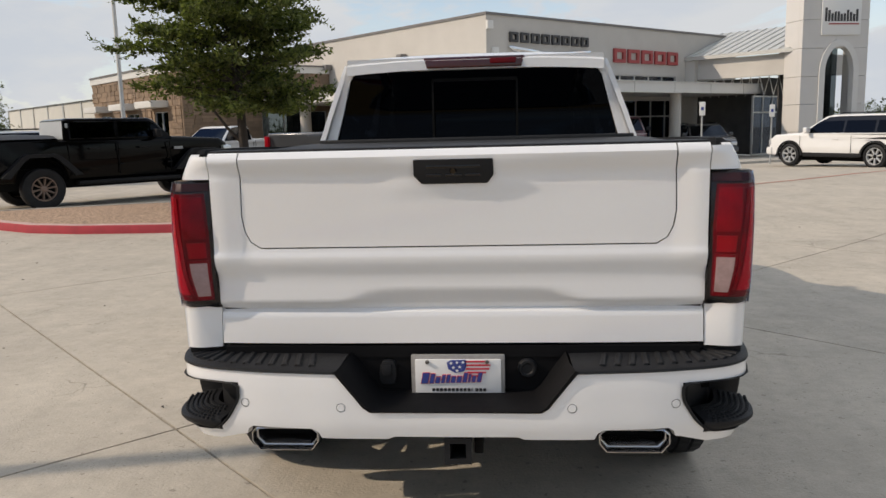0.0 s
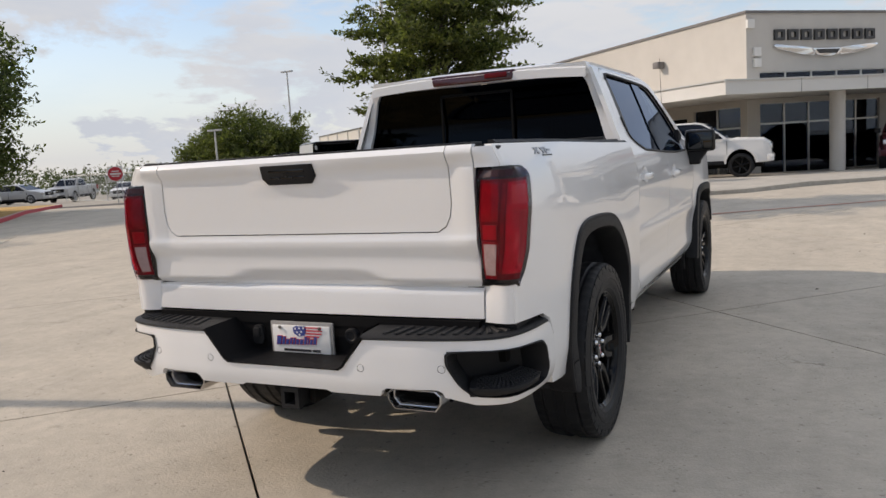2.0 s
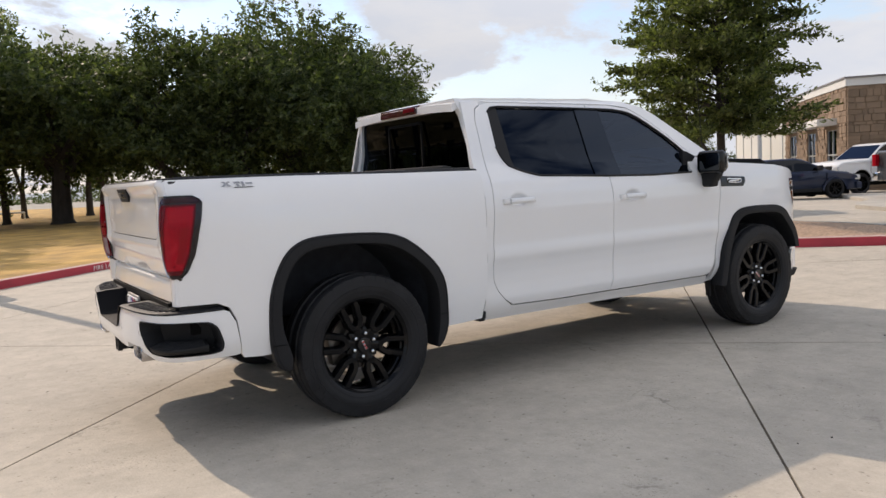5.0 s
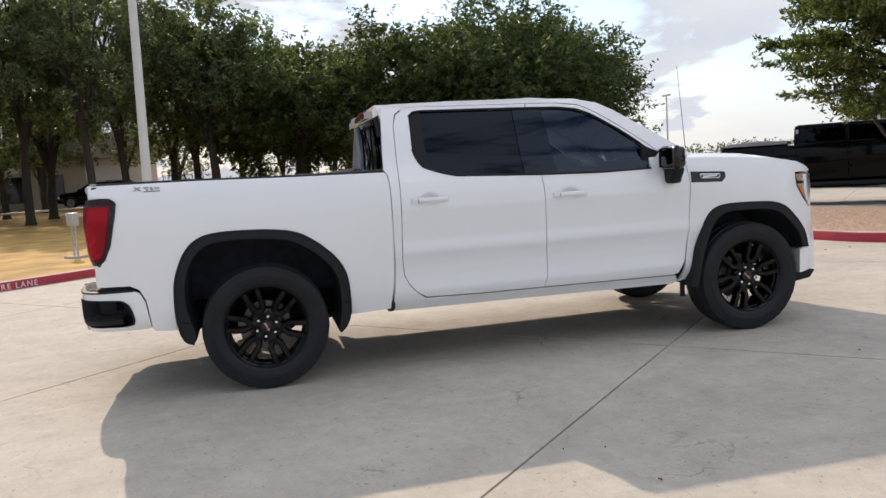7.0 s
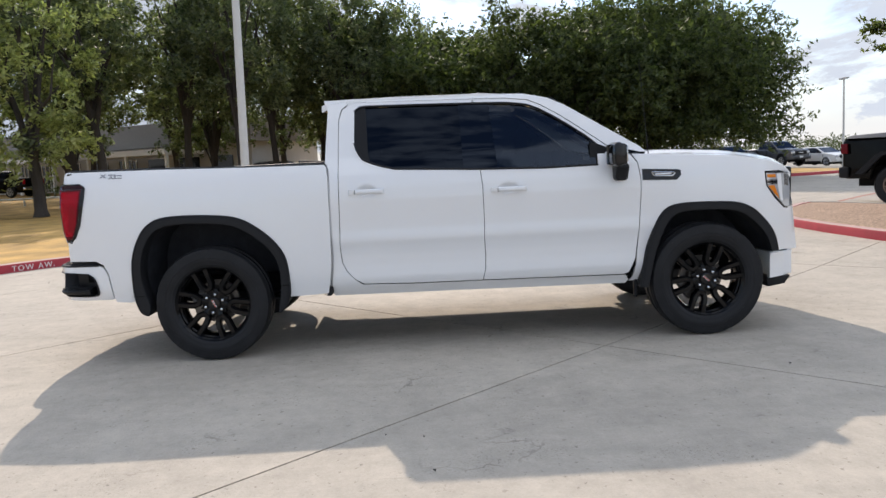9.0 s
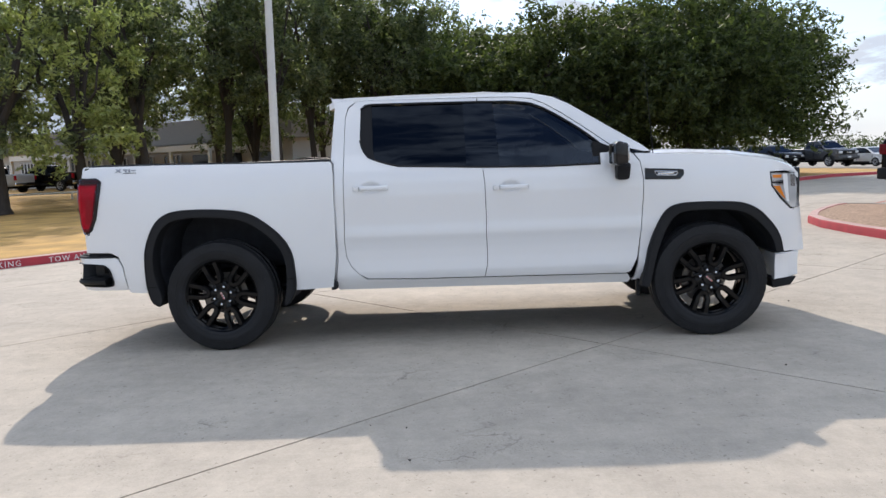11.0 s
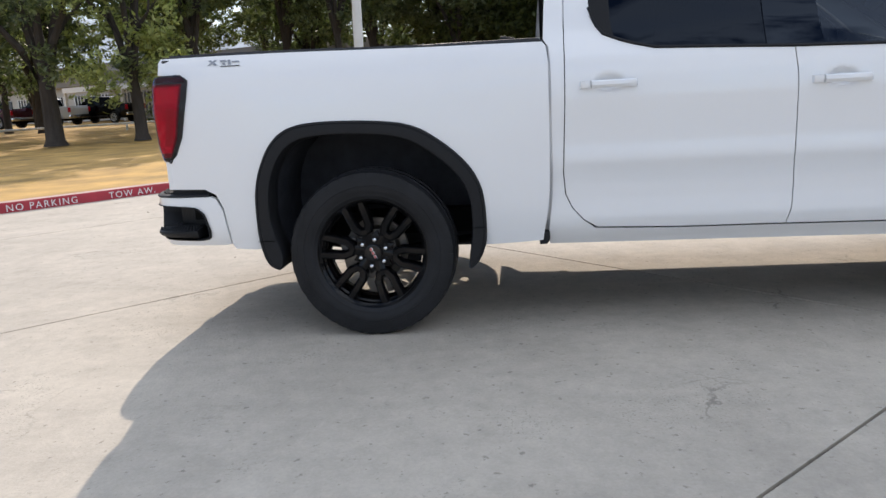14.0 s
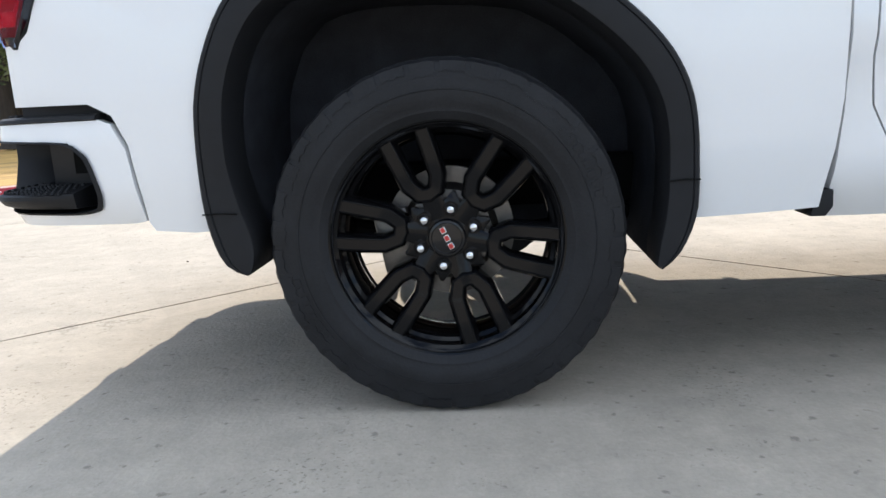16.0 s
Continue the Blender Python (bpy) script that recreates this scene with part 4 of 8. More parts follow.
def lamp_bm(z0, z1, a, b, off, n=14, solid=False):
    bm = bmesh.new()
    zs = [z0 + (z1 - z0) * i / n for i in range(n + 1)]
    rows = [lamp_ring(z, off, a, b) for z in zs]
    inner = [lamp_ring(z, off - 0.014, a, b) for z in zs]
    rings = [r + i[::-1] for r, i in zip(rows, inner)]
    if solid:
        rings = [r + [(0.86, 0.26, r[0][2])] for r in rows]
    loft(bm, rings, True, True, True)
    return bm


for side in (1, -1):
    lamp = part("tail_lamp", lamp_bm(0.932, 1.372, 0, 1, 0.0, 24, True) if side > 0 else flip(lamp_bm(0.932, 1.372, 0, 1, 0.0, 24, True)), GLOSSBLACK, truck, "red tail lamp with a black surround", 50)
    for nm, z0, z1, a, b, off, mt in (("red_lens", 0.962, 1.330, 0.11, 0.905, 0.003, DEEPRED), ("side_lens", 0.985, 1.318, 0.45, 0.875, 0.005, WINERED), ("light_guide", 1.235, 1.305, 0.50, 0.84, 0.0062, REDLENS), ("light_guide", 1.02, 1.21, 0.70, 0.84, 0.0062, CELLRED), ("light_guide", 0.985, 1.315, 0.395, 0.43, 0.0060, CELLDARK), ("smoked_cap", 1.338, 1.364, 0.06, 0.95, 0.0045, SMOKED),
                                      ("lamp_cell", 1.178, 1.318, 0.14, 0.36, 0.006, CELLDARK), ("lamp_cell", 1.112, 1.165, 0.15, 0.345, 0.006, CELLRED),
                                      ("reverse_rim", 0.965, 1.105, 0.13, 0.37, 0.005, CELLDARK), ("reverse_lens", 0.978, 1.095, 0.152, 0.345, 0.0068, CLEARLENS)):
        bm = lamp_bm(z0, z1, a, b, off, 8)
        part(nm, bm if side > 0 else flip(bm), mt, lamp, "", 50)
    bm = bmesh.new()
    loft(bm, [lamp_ring(z, 0.0105, 0.03, 0.97) for z in np.linspace(0.938, 1.368, 25)], False)
    cover = part("lens_cover", bm if side > 0 else flip(bm), LENSCOVER, lamp, "", 60)
    cover.visible_shadow = False

# rear bumper on a plan curve: s runs from the middle to the side
_bp = [(0.0, -0.075), (0.40, -0.072), (0.62, -0.052), (0.70, -0.037), (0.80, -0.015), (0.88, 0.015), (0.937, 0.065), (0.968, 0.145), (0.983, 0.24), (0.990, 0.34), (0.992, 0.425)]
_bs = np.concatenate([[0], np.cumsum([math.hypot(b[0] - a[0], b[1] - a[1]) for a, b in zip(_bp, _bp[1:])])])
bump_px = curve(list(zip(_bs, [p[0] for p in _bp])), 0.03)
bump_py = curve(list(zip(_bs, [p[1] for p in _bp])), 0.03)
S_END = float(_bs[-1])
bump_prof = curve([(0.47, 0.05), (0.50, 0.028), (0.54, 0.012), (0.58, 0.002), (0.70, 0.0), (0.76, 0.004), (0.79, 0.02), (0.83, 0.03)], 0.01)


def bump_at(s, z, d=0.0):
    a = abs(s)
    x, y = bump_px(min(a, S_END)), bump_py(min(a, S_END))
    tx, ty = bump_px(min(a + 0.01, S_END)) - bump_px(max(a - 0.01, 0)), bump_py(min(a + 0.01, S_END)) - bump_py(max(a - 0.01, 0))
    k = math.hypot(tx, ty) or 1
    nx, ny = -ty / k, tx / k
    q = d + bump_prof(z)
    return ((x + nx * q) * (1 if s >= 0 else -1), y + ny * q, z)


POCKET = [(0.722, 0.715), (0.722, 0.66), (0.765, 0.59), (0.815, 0.545), (0.95, 0.530), (1.17, 0.525), (1.225, 0.535), (1.235, 0.575), (1.21, 0.665), (1.165, 0.702), (0.95, 0.712)]
BUMP_A = [(0.0, 0.543), (0.20, 0.543), (0.22, 0.533), (0.442, 0.533), (0.452, 0.555), (0.472, 0.567), (0.678, 0.567), (0.698, 0.555), (0.706, 0.535), (0.722, 0.533), (0.722, 0.762), (0.395, 0.762), (0.285, 0.634), (0.0, 0.634)]
BUMP_B = [(0.722, 0.533), (0.82, 0.505), (1.0, 0.497), (S_END - 0.03, 0.495), (S_END, 0.50), (S_END - 0.004, 0.56), (S_END - 0.02, 0.68), (S_END - 0.052, 0.742), (S_END - 0.11, 0.765), (0.95, 0.764), (0.722, 0.762), (0.722, 0.715),
          (0.95, 0.712), (1.165, 0.702), (1.21, 0.665), (1.235, 0.575), (1.225, 0.535), (1.17, 0.525), (0.95, 0.530), (0.815, 0.545), (0.765, 0.59), (0.722, 0.66)]
bumper = new("rear_bumper")
bumper.parent = truck
bumper["label"] = "white rear bumper with black step pads"
for side in (1, -1):
    def turn(bm):
        return bm if side > 0 else flip(bm)
    part("bumper_skin", turn(sheet([BUMP_A, BUMP_B], lambda s, z: bump_at(s, z), 0.035, 0.02, back=lambda s, z: bump_at(s, z, 0.03))), PAINT, bumper)
    # corner step: black liner, shelf and tread
    bm = bmesh.new()
    pk = [tuple(p) for p in rounded(POCKET, 2, 0.25)]
    cs, cz = 0.95, 0.62
    loft(bm, [[bump_at(cs + (s - cs) * k, cz + (z - cz) * k, d) for s, z in pk] for k, d in ((1.03, -0.006), (0.985, -0.008), (0.96, 0.004), (0.93, 0.10))], True, False, True)
    part("corner_step", turn(bm), PLASTIC, bumper, "black step pocket in the bumper corner")
    bm = bmesh.new()
    ss = [0.80 + 0.36 * i / 12 for i in range(13)]
    loft(bm, [[bump_at(s, 0.552, -0.026 * math.sin(math.pi * i / 12)), bump_at(s, 0.566, -0.034 * math.sin(math.pi * i / 12)), bump_at(s, 0.576, -0.030 * math.sin(math.pi * i / 12)), bump_at(s, 0.578, -0.020 * math.sin(math.pi * i / 12)), bump_at(s, 0.596, 0.10), bump_at(s, 0.54, 0.10), bump_at(s, 0.54, 0.0)] for i, s in enumerate(ss)], True, True, True)
    part("step_shelf", turn(bm), PLASTIC, bumper)
    bm = bmesh.new()
    for i in range(17):
        for j in range(6):
            d = -0.008 + j * 0.017
            p = Vector(bump_at(0.832 + i * 0.0185 + (j % 2) * 0.009, 0.5795 + 0.018 * (d + 0.02) / 0.12, d))
            bmesh.ops.create_cone(bm, cap_ends=True, segments=6, radius1=0.0062, radius2=0.0042, depth=0.006, matrix=Matrix.Translation(p + Vector((0, 0, 0.0005))))
    part("step_tread", turn(bm), PLASTIC, bumper)
    # top pad with slanted ribs
    bm = bmesh.new()
    ss = [0.375 + (S_END - 0.085 - 0.375) * i / 30 for i in range(31)]
    rings = []
    for i, s in enumerate(ss):
        z = 0.757
        rings.append([bump_at(s, z, -0.008), bump_at(s, z + 0.007, -0.008), bump_at(s, z + 0.013, 0.004), bump_at(s, z + 0.019, 0.15), bump_at(s, z - 0.01, 0.15), bump_at(s, z - 0.004, 0.0)])
    loft(bm, rings, True, True, True)
    part("step_pad", turn(bm), PLASTIC, bumper, "black ribbed step pad")
    bm = bmesh.new()
    for i in range(12):
        s = 0.47 + i * 0.047
        z = 0.772
        a, b = Vector(bump_at(s, z, 0.018)), Vector(bump_at(s + 0.03, z + 0.004, 0.12))
        sweep(bm, [a + Vector((0, 0, -0.008)), a, b], [0.006, 0.011, 0.011], 6, 0.55)
    part("pad_rib", turn(bm), PLASTIC, bumper)
    # sensors
    for s in (0.37, 0.70):
        p = Vector(bump_at(s, 0.643 if s < 0.5 else 0.648))
        q = Vector(bump_at(s, 0.643, -1.0)) - Vector(bump_at(s, 0.643, 0.0))
        bm = bmesh.new()
        lathe(bm, [(-0.004, 0.0128), (0.0002, 0.0128), (0.0008, 0.0118), (0.0008, 0.0085), (-0.0004, 0.0078), (-0.0002, 0.0005)], "z", 20, (0, 0, 0), False, True)
        bmesh.ops.transform(bm, matrix=Matrix.Translation(p) @ q.to_track_quat("Z", "Y").to_matrix().to_4x4(), verts=bm.verts[:])
        sensor = part("parking_sensor", turn(bm), PAINT, bumper)
        bm = bmesh.new()
        lathe(bm, [(-0.003, 0.0150), (0.0004, 0.0150), (0.0006, 0.0136), (-0.003, 0.0132)], "z", 20)
        bmesh.ops.transform(bm, matrix=Matrix.Translation(p) @ q.to_track_quat("Z", "Y").to_matrix().to_4x4(), verts=bm.verts[:])
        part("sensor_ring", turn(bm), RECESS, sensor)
    # chrome exhaust tip
    bm = bmesh.new()
    ex = [(0.458, 0.510), (0.458, 0.542), (0.478, 0.560), (0.665, 0.560), (0.685, 0.542), (0.685, 0.510), (0.660, 0.478), (0.482, 0.478)]
    exc = (0.5715, 0.52)
    loft(bm, [[(exc[0] + (x - exc[0]) * k, y, exc[1] + (z - exc[1]) * kz) for x, z in ex] for k, kz, y in ((0.96, 0.92, 0.24), (1.0, 1.0, -0.018), (0.992, 0.98, -0.029), (0.955, 0.89, -0.032), (0.935, 0.84, -0.027), (0.93, 0.83, 0.004), (0.895, 0.75, 0.006), (0.885, 0.72, 0.002), (0.845, 0.62, 0.010), (0.84, 0.60, 0.2))], True, False, True)
    tip = part("exhaust_tip", turn(bm), TIPCHROME, truck, "chrome exhaust tip")
    bm = bmesh.new()
    box(bm, 0.470, 0.673, 0.09, 0.12, 0.482, 0.556)
    part("exhaust_throat", turn(bm), SHELL, tip)

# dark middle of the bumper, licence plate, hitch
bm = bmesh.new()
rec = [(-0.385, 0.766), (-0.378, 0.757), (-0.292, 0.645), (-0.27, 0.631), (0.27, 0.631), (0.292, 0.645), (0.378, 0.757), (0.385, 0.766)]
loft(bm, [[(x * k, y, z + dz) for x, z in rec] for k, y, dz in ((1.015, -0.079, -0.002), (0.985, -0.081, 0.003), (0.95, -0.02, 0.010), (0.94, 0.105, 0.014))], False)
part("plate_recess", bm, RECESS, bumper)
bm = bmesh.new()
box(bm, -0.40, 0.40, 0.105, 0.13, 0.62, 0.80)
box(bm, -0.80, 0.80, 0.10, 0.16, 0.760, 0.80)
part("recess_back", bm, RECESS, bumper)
bm = bmesh.new()
lathe(bm, [(0.092, 0.002), (0.092, 0.016), (0.088, 0.020), (0.088, 0.028), (0.094, 0.032), (0.11, 0.034)], "y", 24, (0.235, 0, 0.722), True, False)
part("bumper_socket", bm, PLASTIC, bumper, "round black socket cover")
bm = bmesh.new()
prism(bm, rounded([(-0.262, 0.668), (-0.214, 0.668), (-0.208, 0.70), (-0.212, 0.752), (-0.258, 0.752), (-0.268, 0.70)], 2, 0.3), "y", 0.086, 0.11, 0.004)
box(bm, -0.254, -0.222, 0.076, 0.09, 0.700, 0.742, 0.006)
part("tow_plug", bm, PLASTIC, bumper, "black trailer plug with a hinged lid")
plate = thing("license_plate", "dealer plate with a flag map in a chrome frame", "licence plate")
bm = bmesh.new()
box(bm, -0.156, 0.160, 0.072, 0.086, 0.615, 0.777, 0.008)
part("plate_frame", bm, ALUFRAME, plate, "brushed silver plate frame")
bm = bmesh.new()
box(bm, -0.142, 0.147, 0.066, 0.074, 0.645, 0.762, 0.004)
part("plate_card", bm, WHITE, plate)
bm = bmesh.new()
for i in range(5):
    box(bm, 0.022 + 0.004 * i, 0.108 - 0.004 * i * (i - 2), 0.063, 0.067, 0.7525 - 0.0125 * i, 0.7575 - 0.0125 * i)
part("red_stripe", bm, REDP, plate)
bm = bmesh.new()
prism(bm, [(-0.034, 0.752), (-0.020, 0.760), (0.030, 0.761), (0.032, 0.742), (0.024, 0.722), (-0.006, 0.716), (-0.030, 0.730)], "y", 0.063, 0.067)
part("blue_field", bm, BLUE, plate)
for x, z in ((-0.020, 0.750), (0.0, 0.752), (0.020, 0.753), (-0.012, 0.735), (0.009, 0.737), (0.0, 0.724)):
    star = [(x + r * math.sin(k * math.pi / 5), z + r * math.cos(k * math.pi / 5)) for k, r in ((k, 0.0065 if k % 2 == 0 else 0.003) for k in range(10))]
    bm = bmesh.new()
    prism(bm, star, "y", 0.0622, 0.064)
    part("star", bm, WHITE, plate)
for mt, grow, y0, nm in ((REDP, 0.0016, 0.0632, "name_outline"), (BLUE, 0.0, 0.0618, "name_bar")):
    x = -0.122
    for w, h in ((0.022, 0.036), (0.013, 0.032), (0.014, 0.021), (0.010, 0.027), (0.010, 0.027), (0.013, 0.021), (0.014, 0.021), (0.012, 0.032), (0.006, 0.027), (0.011, 0.021), (0.013, 0.032)):
        z0, tip = 0.680 + 0.10 * (x + 0.122) * 0.3, h * 0.22
        bm = bmesh.new()
        prism(bm, [(x - grow, z0 - grow), (x + w + grow, z0 - grow), (x + w + tip + grow, z0 + h + grow), (x + tip - grow, z0 + h + grow)], "y", y0, 0.066)
        part(nm, bm, mt, plate)
        x += w + 0.0062
bm = bmesh.new()
for i in range(14):
    box(bm, -0.085 + i * 0.0132, -0.085 + i * 0.0132 + (0.0095 if i != 10 else 0.003), 0.0615, 0.066, 0.653, 0.6625)
tagged(part("address_bar", bm, INK, plate), kind="stuff")
bm = bmesh.new()
box(bm, -0.152, 0.156, 0.0695, 0.074, 0.618, 0.641, 0.002)
band = part("frame_band", bm, INK, plate, "black lower band of the frame")
bm = bmesh.new()
for i in range(11):
    box(bm, -0.075 + i * 0.014, -0.066 + i * 0.014, 0.0685, 0.0715, 0.6255, 0.6335)
tagged(part("band_mark", bm, GREYTEXT, band), kind="stuff")
for x in (-0.10, 0.10):
    bm = bmesh.new()
    lathe(bm, [(0.058, 0.001), (0.059, 0.006), (0.066, 0.007)], "y", 12, (x, 0, 0.753), True, False)
    part("plate_screw", bm, STEEL, plate)

hitch = thing("tow_hitch", "black square tow hitch receiver under the bumper", "tow hitch")
bm = bmesh.new()
o, i_ = 0.038, 0.026
sq = [(-1, -1), (1, -1), (1, 1), (-1, 1)]
loft(bm, [[(0.004 + a * r, y, 0.486 + b * r) for a, b in sq] for r, y in ((o, 0.5), (o, -0.02), (o + 0.006, -0.02), (o + 0.006, -0.045), (i_, -0.045), (i_, 0.25))], True, True, True)
part("receiver", bm, PLASTIC, hitch)
bm = bmesh.new()
box(bm, -0.55, 0.55, 0.20, 0.28, 0.455, 0.53, 0.01)
box(bm, 0.055, 0.085, 0.02, 0.2, 0.45, 0.53, 0.006)
part("cross_bar", bm, SHELL, hitch)

# wheel-arch flares and liners
FL_R_OUT = [(0.680, 0.360), (0.630, 0.376), (0.602, 0.436), (0.584, 0.53), (0.582, 0.64), (0.592, 0.80), (0.652, 0.956), (0.722, 1.048), (0.817, 1.097), (0.974, 1.110), (1.239, 1.100), (1.414, 1.074), (1.541, 1.000), (1.665, 0.890), (1.728, 0.797), (1.758, 0.695), (1.762, 0.506), (1.750, 0.438), (1.716, 0.366), (1.675, 0.336)]
FL_R_IN = [(0.690, 0.364), (0.706, 0.40), (0.708, 0.45), (0.680, 0.53), (0.656, 0.64), (0.668, 0.80), (0.722, 0.93), (0.79, 1.004), (0.868, 1.032), (0.985, 1.042), (1.10, 1.040), (1.232, 1.032), (1.372, 1.010), (1.487, 0.946), (1.605, 0.845), (1.660, 0.765), (1.687, 0.68), (1.690, 0.56), (1.682, 0.46), (1.668, 0.40), (1.662, 0.345)]
FL_F_OUT = [(4.395, 0.395), (4.412, 0.46), (4.436, 0.575), (4.459, 0.702), (4.523, 0.872), (4.588, 0.975), (4.671, 1.014), (4.815, 1.022), (5.0, 1.017), (5.143, 1.008), (5.268, 0.958), (5.37, 0.856), (5.440, 0.749), (5.462, 0.62)]
FL_F_IN = [(4.462, 0.385), (4.482, 0.46), (4.505, 0.575), (4.535, 0.690), (4.608, 0.862), (4.675, 0.934), (4.74, 0.952), (4.816, 0.958), (5.0, 0.953), (5.124, 0.944), (5.244, 0.880), (5.346, 0.773), (5.388, 0.69), (5.402, 0.62)]


def flare_bm(out, inn, surf):
    """A flare with a rolled outer edge, a shallow groove beside it, a flat face and a deep inner return."""
    a, b = resample(chaikin(out), 84), resample(chaikin(inn), 84)
    bm = bmesh.new()
    rings = []
    for (y, z), (p, q) in zip(a, b):
        x = surf(min(max(y, 0.45), 5.6), max(z, 0.47))[0]
        w = max(x + 0.004, 1.000)

        def at(k):
            return (y + (p - y) * k, z + (q - z) * k)
        rings.append([(x - 0.02, y, z), (w, y, z), (w + 0.007, *at(0.06)), (w + 0.008, *at(0.17)), (w + 0.005, *at(0.20)), (w + 0.008, *at(0.23)), (w + 0.012, *at(0.75)), (w + 0.010, *at(0.95)), (w + 0.002, p, q), (w - 0.12, *at(1.10)), (w - 0.12, *at(0.2))])
    loft(bm, rings, True, True, True)
    return bm


def liner_bm(inn):
    b = resample(inn, 40)
    bm = bmesh.new()
    loft(bm, [[(x, y, z) for y, z in b] for x in (0.99, 0.85, 0.60, 0.42)], False)
    f = [bm.verts.new((0.42, y, z)) for y, z in b]
    bm.faces.new(f)
    return bm


both("wheel_arch_flare", lambda: flare_bm(FL_R_OUT, FL_R_IN, bed_side), PLASTIC, truck, "black plastic wheel-arch flare")
both("wheel_arch_flare", lambda: flare_bm(FL_F_OUT, FL_F_IN, fender_side), PLASTIC, truck, "black plastic wheel-arch flare")
def flare_joint(y, z, run):
    """A short dark seam across a flare, where its lower piece is clipped on."""
    bm = bmesh.new()
    sweep(bm, [(1.013, y, z), (1.0165, y + run * 0.5, z + 0.002), (1.015, y + run, z - 0.001)], 0.0022, 5)
    return bm


both("flare_seam", lambda: flare_joint(0.587, 0.515, 0.085), SHELL, truck)
both("flare_seam", lambda: flare_joint(1.759, 0.545, -0.070), SHELL, truck)
both("arch_liner", lambda: liner_bm(FL_R_IN), LINER, truck)
both("arch_liner", lambda: liner_bm(FL_F_IN), LINER, truck)

# doors
R_DOOR_LOW = [(2.170, 1.535), (2.163, 1.13), (2.150, 0.80), (2.158, 0.69), (2.190, 0.62), (2.247, 0.556), (2.31, 0.518), (2.70, 0.506), (3.213, 0.502), (3.234, 0.587), (3.239, 0.70), (3.234, 0.83), (3.239, 0.96), (3.236, 1.215), (3.224, 1.340),
              (2.90, 1.356), (2.588, 1.371), (2.466, 1.402), (2.356, 1.445), (2.311, 1.504), (2.300, 1.535)]
R_DOOR_UP = [(2.170, 1.535), (2.300, 1.535), (2.289, 1.60), (2.296, 1.82), (2.332, 1.852), (2.376, 1.858), (3.198, 1.842), (3.197, 1.872), (2.33, 1.884), (2.25, 1.868), (2.205, 1.838), (2.179, 1.76)]
F_DOOR_LOW = [(3.229, 1.340), (3.241, 1.215), (3.244, 0.96), (3.239, 0.83), (3.244, 0.70), (3.239, 0.587), (3.218, 0.502), (4.295, 0.490), (4.330, 0.505), (4.378, 0.613), (4.405, 0.826), (4.421, 1.08), (4.423, 1.207), (4.404, 1.333), (4.36, 1.395), (4.28, 1.435),
              (4.21, 1.455), (4.115, 1.33), (3.70, 1.326)]
F_DOOR_UP = [(3.206, 1.842), (3.45, 1.835), (3.605, 1.815), (3.70, 1.778), (3.795, 1.722), (3.939, 1.628), (4.04, 1.552), (4.115, 1.490), (4.115, 1.33), (4.21, 1.455), (4.12, 1.525), (4.0, 1.615), (3.85, 1.722), (3.72, 1.802), (3.62, 1.846), (3.45, 1.866), (3.205, 1.872)]
